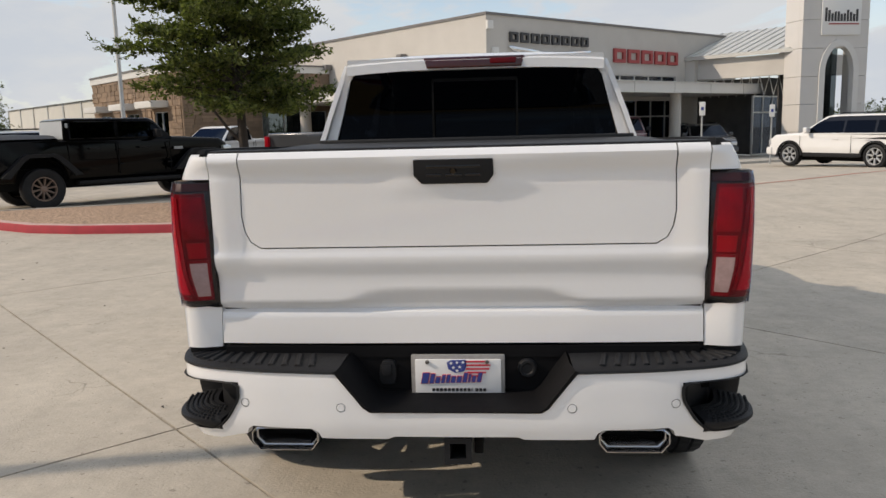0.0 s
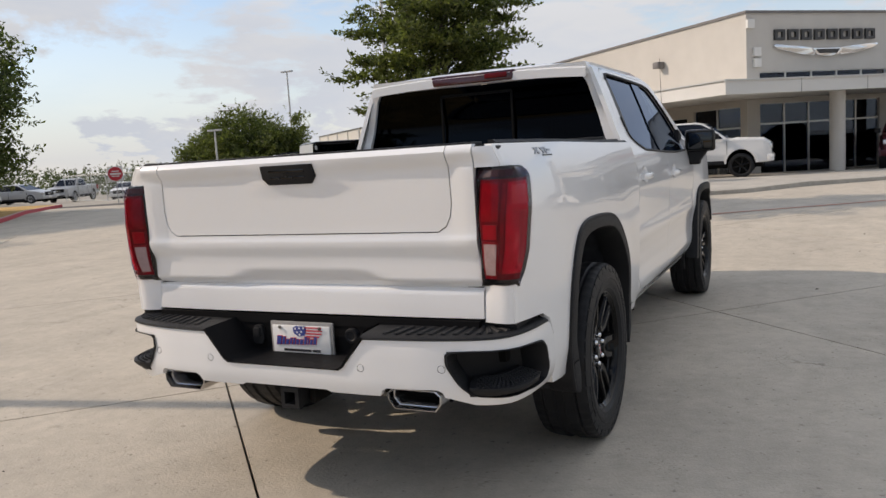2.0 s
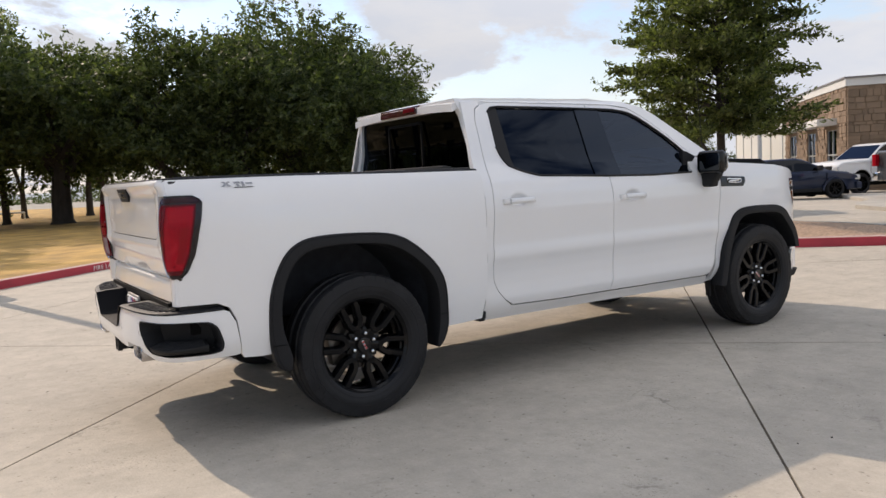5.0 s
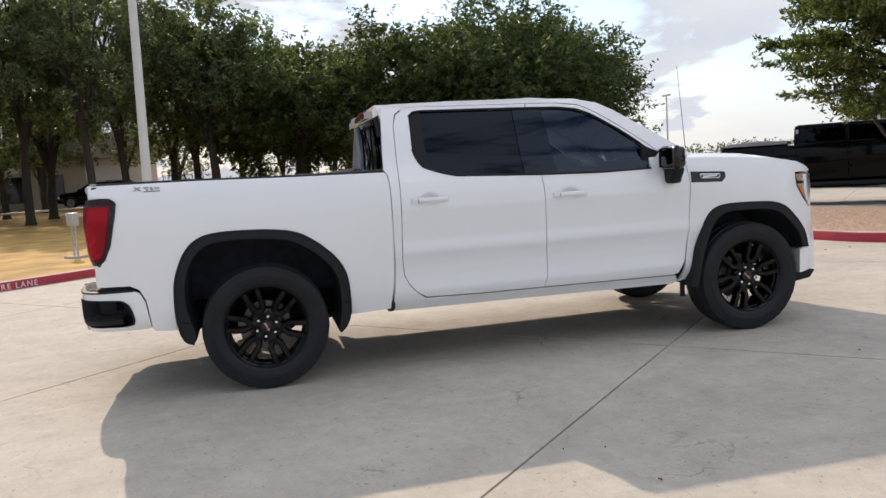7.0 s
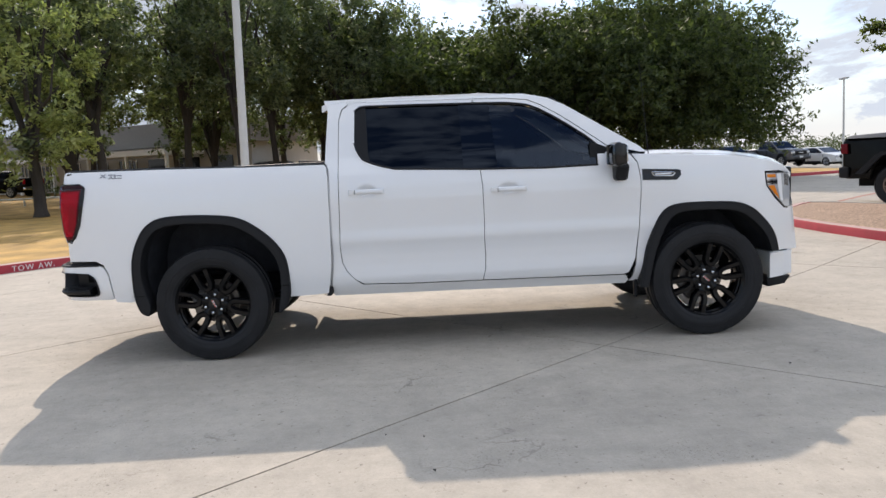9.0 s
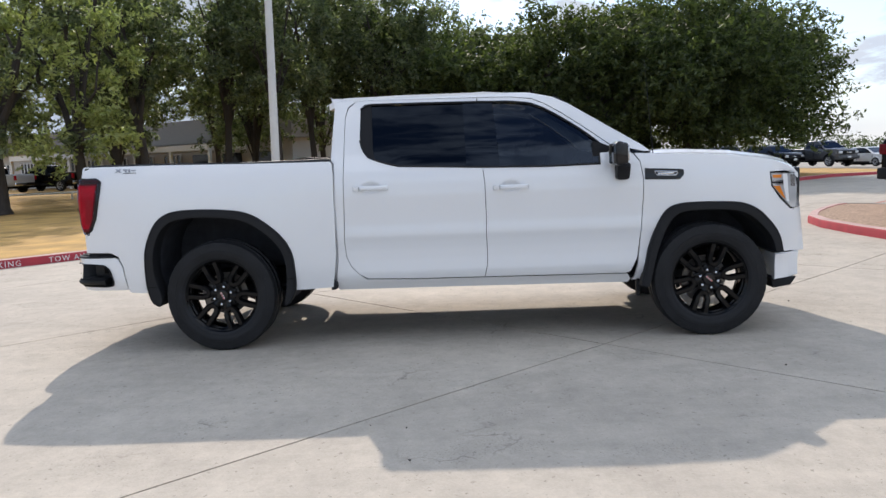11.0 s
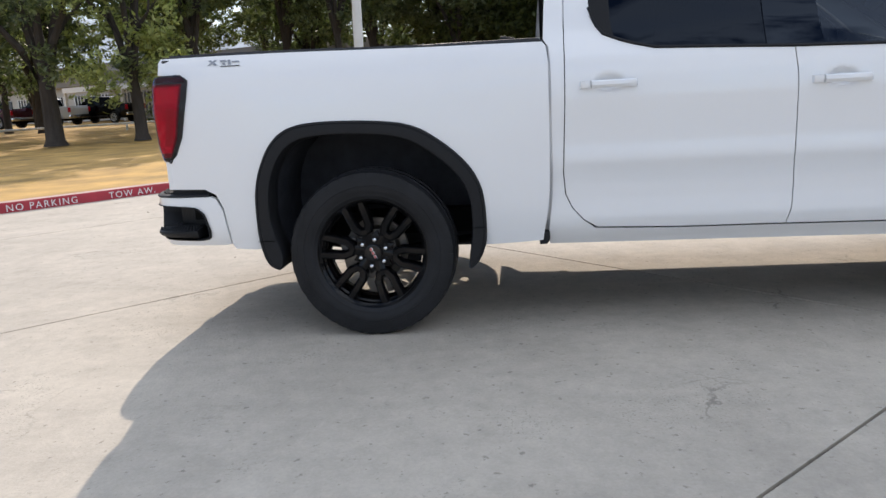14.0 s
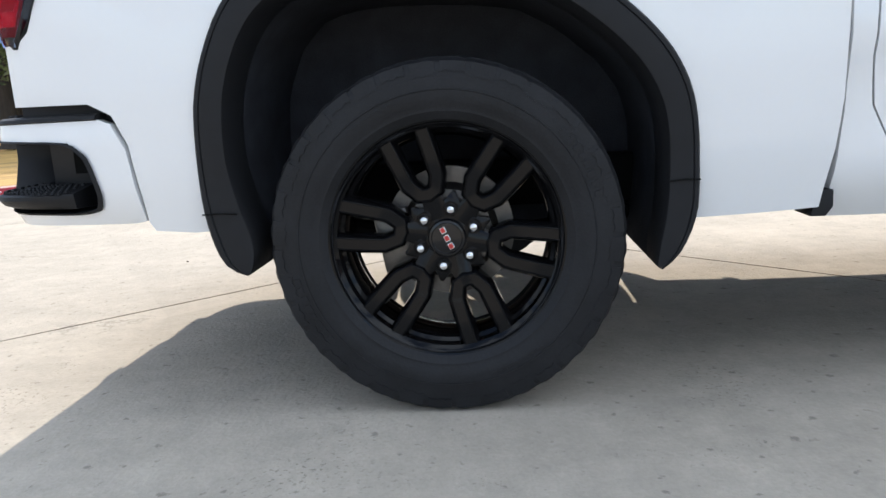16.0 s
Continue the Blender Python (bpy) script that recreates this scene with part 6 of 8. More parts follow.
sweep(bm, [(-0.80, 1.17, 0.40), (0, 1.17, 0.40), (0.80, 1.17, 0.40)], [0.05, 0.055, 0.05], 12)
lathe(bm, [(1.0, 0.03), (1.05, 0.12), (1.15, 0.16), (1.27, 0.15), (1.34, 0.06)], "y", 20, (0.05, 0, 0.40), True, True)
part("rear_axle", bm, RUST, truck)
for s in (-1, 1):
    bm = bmesh.new()
    sweep(bm, [(s * 0.52, 0.55, 0.46), (s * 0.52, 1.17, 0.345), (s * 0.52, 1.9, 0.44)], 0.035, 8, 0.6)
    part("leaf_spring", bm, SHELL, truck)
    bm = bmesh.new()
    sweep(bm, [(s * 0.57, 0.2, 0.515), (s * 0.57, 0.45, 0.52), (s * 0.40, 0.75, 0.55), (s * 0.3, 1.6, 0.52), (s * 0.25, 2.4, 0.42)], 0.04, 10)
    part("exhaust_pipe", bm, RUST, truck)
bm = bmesh.new()
lathe(bm, [(0.44, 0.10), (0.44, 0.30), (0.48, 0.36), (0.58, 0.37), (0.62, 0.30), (0.62, 0.10)], "z", 32, (0, 0.62, 0), True, True)
part("spare_tyre", bm, RUBBER, truck)
bm = bmesh.new()
box(bm, -0.20, 0.20, 2.3, 3.2, 0.36, 0.5, 0.05)
box(bm, 0.22, 0.42, 2.4, 3.1, 0.37, 0.5, 0.04)
part("muffler", bm, SHELL, truck)
bm = bmesh.new()
box(bm, 0.86, 0.90, 4.38, 4.405, 0.30, 0.60, 0.005)
part("mud_guard", bm, PLASTIC, truck)

# seats, dash and steering wheel behind the glass
def seat(x0, x1, y):
    bm = bmesh.new()
    box(bm, x0, x1, y, y + 0.52, 0.75, 0.92, 0.04)
    box(bm, x0, x1, y - 0.12, y + 0.04, 0.85, 1.48, 0.05)
    mid = (x0 + x1) / 2
    box(bm, mid - 0.13, mid + 0.13, y - 0.14, y - 0.04, 1.50, 1.68, 0.04)
    return part("seat", bm, SEAT, truck)
for x0, x1, y in ((-0.68, -0.12, 3.15), (0.12, 0.68, 3.15), (-0.70, 0.0, 2.28), (0.0, 0.70, 2.28)):
    seat(x0, x1, y)
bm = bmesh.new()
box(bm, -0.78, 0.78, 3.95, 4.42, 0.95, 1.32, 0.06)
box(bm, -0.14, 0.14, 3.1, 3.95, 0.70, 1.05, 0.03)
part("dashboard", bm, SEAT, truck)
bm = bmesh.new()
ring = [(-0.40 + 0.18 * math.cos(a), 3.80 + 0.05 * math.sin(a), 1.20 + 0.18 * math.sin(a)) for a in [2 * math.pi * k / 24 for k in range(25)]]
sweep(bm, ring, 0.016, 8)
part("steering_wheel", bm, SEAT, truck)
bm = bmesh.new()
box(bm, -0.12, 0.12, 4.00, 4.02, 1.66, 1.72, 0.01)
part("inside_mirror", bm, SEAT, truck)


# ---- wheels ----
def tyre_bm(r=0.430, rr=0.286, w=0.278, seg=168):
    """Tyre about the x axis, outer face towards +x: square lugged shoulder, bulging sidewall, rim guard."""
    bm = bmesh.new()
    h = w / 2
    prof = [(-h * 0.80, rr - 0.01), (-h * 0.95, rr + 0.02), (-h, rr + 0.06), (-h * 0.97, r - 0.030), (-h * 0.88, r - 0.008), (-h * 0.62, r - 0.002), (-h * 0.55, r - 0.011), (-h * 0.50, r), (-h * 0.18, r + 0.001), (-h * 0.14, r - 0.010), (h * 0.14, r - 0.010), (h * 0.18, r + 0.001), (h * 0.50, r), (h * 0.55, r - 0.011), (h * 0.62, r - 0.002), (h * 0.84, r - 0.005), (h * 0.92, r - 0.013),
            (h * 0.965, r - 0.028), (h * 0.972, r - 0.040), (h * 0.995, rr + 0.075), (h, rr + 0.056), (h * 0.985, rr + 0.034), (h * 0.955, rr + 0.026), (h * 0.955, rr + 0.018), (h * 0.90, rr + 0.006), (h * 0.80, rr - 0.01)]
    rings = []
    for j, (a, q) in enumerate(prof):
        ring = []
        for i in range(seg):
            t = 2 * math.pi * i / seg
            e = 0.0
            if q > r - 0.03 and abs(a) > h * 0.56:
                e = (-0.0032, 0.0, -0.0004, -0.0030, 0.0003, 0.0, -0.0026)[i % 7]
            elif q > r - 0.005:
                e = -0.003 if ((i + (3 if a > 0 else 0)) % 7 == 0) else 0.0
            ring.append((a, (q + e) * math.cos(t), (q + e) * math.sin(t)))
        rings.append(ring)
    loft(bm, rings)
    return bm


def ring_band(bm, r0, r1, x0, x1, a0, a1, wave=0.0, n=6):
    """A thin raised patch on the sidewall between two radii and two angles."""
    rings = []
    for k in range(n + 1):
        a = a0 + (a1 - a0) * k / n
        q0 = r0 + wave * (1 if k % 2 else -1)
        c, d = math.cos(a), math.sin(a)
        rings.append([(x0 - 0.006, q0 * c, q0 * d), (x0, q0 * c, q0 * d), (x1, r1 * c, r1 * d), (x1 - 0.006, r1 * c, r1 * d)])
    loft(bm, rings, True, True, True)


def wheel_thing(m, name="wheel"):
    wh = new(name)
    wh.parent = truck
    wh["label"] = "gloss black six-spoke wheel with an all-terrain tyre"
    wh.matrix_basis = m
    part("tyre", tyre_bm(), RUBBER, wh, "black tyre", 30)
    bm = bmesh.new()  # shoulder lugs that reach down the sidewall, long and short in turn
    for i in range(36):
        a = 2 * math.pi * i / 36
        ring_band(bm, 0.384 if i % 2 else 0.394, 0.416, 0.1372, 0.1335, a + 0.012, a + 0.155, 0.0025, 4)
    tagged(part("shoulder_lug", bm, RUBBER, wh, "", 30), kind="stuff")
    bm = bmesh.new()  # moulded writing, too small to read, as plain raised bars
    rnd = random.Random(4)
    for a0, count, r0, r1, st in ((0.25, 8, 0.362, 0.380, 0.062), (3.35, 8, 0.362, 0.380, 0.062), (1.9, 14, 0.338, 0.346, 0.030), (5.0, 14, 0.338, 0.346, 0.030)):
        for i in range(count):
            a = a0 + i * st
            ring_band(bm, r0 + rnd.uniform(0, 0.004), r1, 0.1402, 0.1395, a, a + st * rnd.uniform(0.55, 0.8), 0.0, 2)
    for q in (0.353,):
        lathe(bm, [(0.1385, q - 0.002), (0.1405, q - 0.001), (0.1405, q + 0.001), (0.1385, q + 0.002)], "x", 72)
    tagged(part("sidewall_mark", bm, RUBBER, wh), kind="stuff")
    bm = bmesh.new()
    lathe(bm, [(-0.115, 0.282), (-0.115, 0.268), (-0.07, 0.250), (0.04, 0.246), (0.070, 0.254), (0.078, 0.262), (0.100, 0.266), (0.106, 0.272), (0.112, 0.277), (0.1175, 0.281), (0.1195, 0.286), (0.1145, 0.290), (0.095, 0.290), (0.05, 0.27), (-0.07, 0.265), (-0.115, 0.282)], "x", 96)
    part("rim", bm, RIMBLACK, wh, "gloss black rim", 30)
    for k in range(6):
        a = radians(50 + 60 * k)
        rot = Matrix.Rotation(a, 4, "X")
        # a U of two arms with a chamfered foot; sunk face between two fine raised edges
        pts = [(0.104, 0.279, 0.047), (0.102, 0.235, 0.0445), (0.098, 0.19, 0.041), (0.093, 0.150, 0.0375), (0.088, 0.118, 0.020), (0.0875, 0.113, 0.0), (0.088, 0.118, -0.020), (0.093, 0.150, -0.0375), (0.098, 0.19, -0.041), (0.102, 0.235, -0.0445), (0.104, 0.279, -0.047)]
        bm = bmesh.new()
        strip(bm, pts, (1, 0, 0), [(-0.0228, -0.055), (-0.0222, -0.014), (-0.0175, -0.0045), (-0.0150, -0.0005), (-0.0138, 0.0), (-0.0118, -0.0022), (0.0118, -0.0022), (0.0138, 0.0), (0.0150, -0.0005), (0.0175, -0.0045), (0.0222, -0.014), (0.0228, -0.055)])
        bmesh.ops.transform(bm, matrix=rot, verts=bm.verts[:])
        part("spoke", bm, RIMBLACK, wh, "", 30)
        bm = bmesh.new()  # short neck from the U's foot to the hub
        loft(bm, [[(x, y, -hw), (x + 0.004, y, -hw * 0.6), (x + 0.004, y, hw * 0.6), (x, y, hw), (x - 0.05, y, hw), (x - 0.05, y, -hw)] for x, y, hw in ((0.070, 0.05, 0.030), (0.074, 0.085, 0.026), (0.078, 0.104, 0.022))], True, True, True)
        bmesh.ops.transform(bm, matrix=rot, verts=bm.verts[:])
        part("spoke_neck", bm, RIMBLACK, wh, "", 30)
        bm = bmesh.new()  # web between neighbouring spokes, running to the hub
        rot2 = Matrix.Rotation(a + radians(30), 4, "X")
        loft(bm, [[(x, y, -hw), (x + 0.003, y, 0), (x, y, hw), (x - 0.03, y, hw), (x - 0.03, y, -hw)] for x, y, hw in ((0.072, 0.03, 0.020), (0.072, 0.086, 0.020), (0.070, 0.098, 0.012), (0.066, 0.112, 0.004))], True, True, True)
        bmesh.ops.transform(bm, matrix=rot2, verts=bm.verts[:])
        part("hub_web", bm, RIMBLACK, wh, "", 30)
        bm = bmesh.new()
        lathe(bm, [(0.05, 0.0185), (0.074, 0.0185), (0.076, 0.0165), (0.076, 0.014)], "x", 20, (0, 0.070 * math.cos(a + radians(30)), 0.070 * math.sin(a + radians(30))))
        part("nut_seat", bm, RIMBLACK, wh, "", 30)
        bm = bmesh.new()
        lathe(bm, [(0.05, 0.0130), (0.086, 0.0130), (0.093, 0.0105), (0.097, 0.006), (0.098, 0.001)], "x", 18, (0, 0.070 * math.cos(a + radians(30)), 0.070 * math.sin(a + radians(30))), False, True)
        part("lug_nut", bm, CHROME, wh, "bright lug nut")
    bm = bmesh.new()
    lathe(bm, [(-0.02, 0.09), (0.05, 0.092), (0.066, 0.088), (0.071, 0.075), (0.071, 0.05)], "x", 48, (0, 0, 0), True, True)
    part("hub", bm, RIMBLACK, wh, "", 30)
    bm = bmesh.new()
    lathe(bm, [(0.06, 0.046), (0.086, 0.046), (0.092, 0.043), (0.093, 0.038), (0.090, 0.036), (0.0915, 0.018), (0.092, 0.001)], "x", 48, (0, 0, 0), False, True)
    cap = part("centre_cap", bm, GLOSSBLACK, wh, "", 30)
    bm = bmesh.new()  # maker's mark as three plain shapes
    for dy in (-0.0215, 0.0, 0.0215):
        box(bm, 0.0905, 0.0935, dy - 0.0085, dy + 0.0085, -0.0075, 0.0075, 0.0015, 1, Matrix.Rotation(radians(-65), 4, "X"))
    part("cap_badge", bm, CHROME, cap)
    bm = bmesh.new()
    for dy in (-0.0215, 0.0, 0.0215):
        box(bm, 0.0930, 0.0942, dy - 0.0062, dy + 0.0062, -0.0052, 0.0052, 0.001, 1, Matrix.Rotation(radians(-65), 4, "X"))
    part("cap_mark", bm, REDTEXT, cap)
    bm = bmesh.new()
    lathe(bm, [(-0.06, 0.07), (-0.06, 0.165), (-0.035, 0.165), (-0.035, 0.125), (-0.030, 0.118), (-0.005, 0.108), (0.0, 0.07)], "x", 48, (0, 0, 0), True, True)
    part("brake_disc", bm, STEEL, wh, "bare brake disc")
    bm = bmesh.new()
    box(bm, -0.09, 0.0, 0.09, 0.185, -0.09, 0.09, 0.02)
    bmesh.ops.transform(bm, matrix=Matrix.Rotation(radians(190), 4, "X"), verts=bm.verts[:])
    part("brake_caliper", bm, STEEL, wh)
    return wh


first = wheel_thing(Matrix.Translation((0.882, 1.17, 0.427)))
for x, y, turned in ((0.882, 4.915, 0), (-0.882, 1.17, 180), (-0.882, 4.915, 180)):
    spin = 23 if turned == 0 else 9
    copy_thing(first, pose(x, y, 0.427, 0, 0, turned) @ Matrix.Rotation(radians(spin), 4, "X"))

# ---- dealership ----
STUCCO = mat("beige_stucco", (0.52, 0.495, 0.455), 0.9, grain=0.06, scale=1.2, bump=0.15, fine=120)
FASCIA = mat("white_metal_fascia", (0.66, 0.65, 0.62), 0.55, grain=0.05, scale=1.0)
COPING = mat("dark_coping", (0.16, 0.15, 0.145), 0.5)
ALU = mat("window_aluminium", (0.55, 0.55, 0.53), 0.4, 0.6)
STONE = mat("brown_stone", (0.235, 0.165, 0.112), 0.9, grain=0.3, scale=3, bump=0.5, fine=30, vary=0.9)
RUBBLE = mat("brown_rubble", (0.235, 0.165, 0.112), 0.9, grain=0.3, scale=3, bump=0.5, fine=30, vary=0.9, island=True)
TOWERCLAD = mat("tower_panel", (0.62, 0.60, 0.57), 0.6, grain=0.05, scale=1, vary=0.06)
ROOFMETAL = mat("pale_roof_metal", (0.52, 0.52, 0.49), 0.45, 0.3, grain=0.05)
WAREHOUSE = mat("warehouse_metal", (0.62, 0.60, 0.54), 0.6, grain=0.05, scale=1)
# the dimness of the rooms is put into this dark colour
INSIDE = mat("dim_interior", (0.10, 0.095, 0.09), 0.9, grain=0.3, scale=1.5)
DARKLETTER = mat("dark_letters", (0.05, 0.05, 0.052), 0.4, 0.3)
REDLETTER = mat("red_letters", (0.36, 0.05, 0.05), 0.5)
SIGNWHITE = mat("sign_white", (0.75, 0.75, 0.73), 0.5)
POLEGREY = mat("pole_grey", (0.55, 0.55, 0.53), 0.5, grain=0.06, scale=4)
GALV = mat("galvanised", (0.42, 0.43, 0.43), 0.5, 0.5, grain=0.1)

BX, BY, BZ = -0.57, 31.0, -0.364
BM = pose(BX, BY, BZ, 0, 0, 45)
HT = 6.42
dealer = thing("dealership_building", "beige stucco car dealership with a flat white canopy", "building", BM)


def wall_with_openings(name, length, height, holes, thick, material, parent, place):
    """A wall along local x from 0 to length with rectangular openings (x0, x1, z0, z1) through it."""
    xs = sorted({0.0, length, *[h[0] for h in holes], *[h[1] for h in holes]})
    zs = sorted({0.0, height, *[h[2] for h in holes], *[h[3] for h in holes]})
    bm = bmesh.new()
    for x0, x1 in zip(xs, xs[1:]):
        for z0, z1 in zip(zs, zs[1:]):
            xm, zm = (x0 + x1) / 2, (z0 + z1) / 2
            if any(h[0] < xm < h[1] and h[2] < zm < h[3] for h in holes):
                continue
            box(bm, x0, x1, 0, thick, z0, z1)
    bmesh.ops.remove_doubles(bm, verts=bm.verts[:], dist=1e-4)
    seen = {}
    for f in bm.faces:
        seen.setdefault(tuple(round(c, 3) for c in f.calc_center_median()), []).append(f)
    bmesh.ops.delete(bm, geom=[f for fs in seen.values() if len(fs) > 1 for f in fs], context="FACES_ONLY")
    bmesh.ops.transform(bm, matrix=place, verts=bm.verts[:])
    return part(name, bm, material, parent, smooth=False)


def glazed(parent, place, x0, x1, z0, z1, cols, rows):
    """A mullioned window: frame bars and one pane for each field."""
    win = new("window")
    win.parent = parent
    win.matrix_basis = place
    t = 0.035
    bm = bmesh.new()
    for i in range(cols + 1):
        x = x0 + (x1 - x0) * i / cols
        box(bm, x - t, x + t, 0.05, 0.15, z0, z1)
    zr = [z0] + rows + [z1]
    for z in zr:
        box(bm, x0, x1, 0.055, 0.145, z - t, z + t)
    part("frame", bm, ALU, win, smooth=False)
    for i in range(cols):
        for a, b in zip(zr, zr[1:]):
            xa, xb = x0 + (x1 - x0) * i / cols + t, x0 + (x1 - x0) * (i + 1) / cols - t
            bm = bmesh.new()
            box(bm, xa, xb, 0.095, 0.105, a + t, b - t)
            part("pane", bm, PANE, win, smooth=False)
    return win


FL, SL = 20.0, 17.0
front_holes = [(0.63, 6.9, 0.05, 2.92), (7.94, 14.3, 0.05, 2.92), (0.63, 7.26, 3.76, 4.15), (7.94, 13.9, 3.76, 4.15)]
wall_with_openings("wall", FL, HT, front_holes, 0.3, STUCCO, dealer, Matrix())
side = Matrix.Rotation(radians(-90), 4, "Z") @ Matrix.Translation((-SL, 0, 0))  # runs along the left side
side_holes = [(SL - 3.35, SL - 0.4, 0.05, 2.85), (SL - 5.0, SL - 3.8, 0.6, 2.6), (SL - 6.3, SL - 5.3, 0.6, 2.6), (SL - 11.9, SL - 8.0, 0.05, 2.7)]
wall_with_openings("wall", SL - 0.302, HT, side_holes, 0.3, STUCCO, dealer, side)
for x0, x1, z0, z1 in front_holes[:2]:
    glazed(dealer, Matrix(), x0, x1, z0, z1, 5, [2.1])
for x0, x1, z0, z1 in front_holes[2:]:
    glazed(dealer, Matrix(), x0, x1, z0, z1, 5, [])
glazed(dealer, side, *side_holes[0], 2, [2.0])
glazed(dealer, side, *side_holes[1], 1, [])
glazed(dealer, side, *side_holes[2], 1, [])
glazed(dealer, side, *side_holes[3], 4, [2.0])
# plain inner sheets, coloured dark for a dim room behind the glass
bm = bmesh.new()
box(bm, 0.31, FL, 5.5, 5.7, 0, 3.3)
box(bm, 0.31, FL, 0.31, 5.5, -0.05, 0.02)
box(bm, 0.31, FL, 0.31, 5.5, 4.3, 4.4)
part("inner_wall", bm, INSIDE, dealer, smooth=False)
for x, y in ((2.2, 2.0), (7.5, 2.4), (12.5, 2.0), (4.0, 3.4)):
    bm = bmesh.new()
    box(bm, x - 0.7, x + 0.7, y - 0.4, y + 0.4, 0.02, 0.95, 0.03)
    part("showroom_desk", bm, STUCCO, dealer)
bm = bmesh.new()
box(bm, -0.06, FL, -0.06, 0.36, HT, HT + 0.10)
box(bm, -0.06, 0.36, 0.36, SL, HT, HT + 0.10)
part("coping", bm, COPING, dealer, "dark metal coping", smooth=False)
bm = bmesh.new()
box(bm, 0.31, FL, 0.31, SL, HT - 0.5, HT - 0.4)
part("roof", bm, FASCIA, dealer, smooth=False)
canopy = new("canopy")
canopy.parent = dealer
canopy["label"] = "flat white canopy on round columns"
bm = bmesh.new()
prism(bm, [(-4.1, -3.75), (16.9, -3.75), (16.9, -0.003), (-0.003, -0.003), (-0.003, 14.5), (-3.19, 14.5), (-3.19, 12.1), (-4.1, 12.1)], "z", 3.10, 3.55)
part("canopy_slab", bm, FASCIA, canopy, smooth=False)
bm = bmesh.new()
for i in range(6):
    x = -3.9 + 3.0 * (i + 1)
    box(bm, x - 0.008, x + 0.008, -3.756, -3.745, 3.10, 3.55)
part("fascia_joint", bm, COPING, canopy, smooth=False)
bm = bmesh.new()
prism(bm, [(-4.15, -3.80), (16.95, -3.80), (16.95, -3.70), (-4.05, -3.70), (-4.05, 12.1), (-4.15, 12.1)], "z", 3.55, 3.60)
part("canopy_edge", bm, ALU, canopy, smooth=False)
for x, y in ((1.48, -3.0), (9.3, -3.0), (16.3, -3.0), (-3.1, 2.75), (-3.1, 9.6)):
    bm = bmesh.new()
    lathe(bm, [(0.0, 0.30), (0.05, 0.30), (0.06, 0.27), (3.02, 0.27), (3.10, 0.29)], "z", 28, (x, y, 0))
    part("column", bm, STUCCO, canopy)
# raised makers' names as plain hollow blocks, and the wing emblem
for x, z, count, size, high, mt, step in ((3.93, 5.57, 8, 0.50, 0.42, DARKLETTER, 0.672), (11.2, 5.06, 5, 0.92, 0.66, REDLETTER, 1.13)):
    for i in range(count):
        cx_ = x + (i - (count - 1) / 2) * step
        bm = bmesh.new()
        th = high * 0.24
        for lims in ((-size / 2, size / 2, high / 2 - th, high / 2), (-size / 2, size / 2, -high / 2, -high / 2 + th), (-size / 2, -size / 2 + th * 1.3, -high / 2 + th, high / 2 - th), (size / 2 - th * 1.3, size / 2, -high / 2 + th, high / 2 - th)):
            box(bm, cx_ + lims[0], cx_ + lims[1], -0.11, -0.01, z + lims[2], z + lims[3])
        part("sign_block", bm, mt, dealer, "", smooth=False)
WX = 3.95
for s in (-1, 1):
    bm = bmesh.new()
    prism(bm, [(WX + s * a, z) for a, z in ((0.55, 4.98), (0.9, 5.06), (2.66, 5.20), (2.72, 5.12), (2.45, 5.00), (1.3, 4.78), (0.7, 4.74))][:: s], "y", -0.14, -0.03, 0.015)
    part("emblem_wing", bm, CHROME, dealer, "silver wing of the emblem")
bm = bmesh.new()
prism(bm, [(WX + a, z) for a, z in ((-0.8, 5.02), (0.8, 5.02), (0.55, 4.75), (0.2, 4.70), (-0.2, 4.70), (-0.55, 4.75))], "y", -0.17, -0.03, 0.015)
part("emblem_rim", bm, CHROME, dealer)
bm = bmesh.new()
prism(bm, [(WX + a, z) for a, z in ((-0.62, 4.97), (0.62, 4.97), (0.45, 4.80), (-0.45, 4.80))], "y", -0.185, -0.15, 0.005)
part("emblem_plate", bm, DARKLETTER, dealer)
for x, z in ((0.45, 4.93), (0.45, 4.50), (0.14, 6.0)):
    bm = bmesh.new()
    box(bm, x - 0.17, x + 0.17, -0.14, -0.01, z - 0.17, z + 0.17, 0.02)
    part("wall_lamp", bm, FASCIA, dealer, "small white wall fixture")
for y in (5.5, 12.0):
    bm = bmesh.new()
    box(bm, -0.42, -0.02, y - 0.2, y + 0.2, 4.95, 5.25, 0.05)
    part("wall_lamp", bm, COPING, dealer, "dark floodlight")

# entrance: gabled metal roof, lattice glass, arched tower
ent = thing("entrance_roof", "pale standing-seam metal roof over the entrance", "roof", BM)
E0, E1 = 15.0, 22.0
bm = bmesh.new()
loft(bm, [[(E0 - 0.35, y, 4.98), (E0 - 0.35, y, 5.16), (E0 + 4.6, y, 6.75), (E0 + 4.6, y, 6.57)] for y in (-6.3, 4.0)], True, True, True)
part("roof_sheet", bm, ROOFMETAL, ent, smooth=False)
for i in range(20):
    y = -6.25 + i * 0.53
    bm = bmesh.new()
    sweep(bm, [(E0 - 0.35, y, 5.18), (E0 + 4.6, y, 6.77)], 0.035, 4)
    part("seam", bm, ROOFMETAL, ent)
bm = bmesh.new()
box(bm, E0, E0 + 0.3, -6.2, -0.005, 3.95, 4.97)
box(bm, E0 + 0.3, E0 + 4.6, -6.2, -5.9, 3.95, 4.97)
box(bm, E0 - 0.25, E0, -0.6, -0.005, 3.6, 4.97)
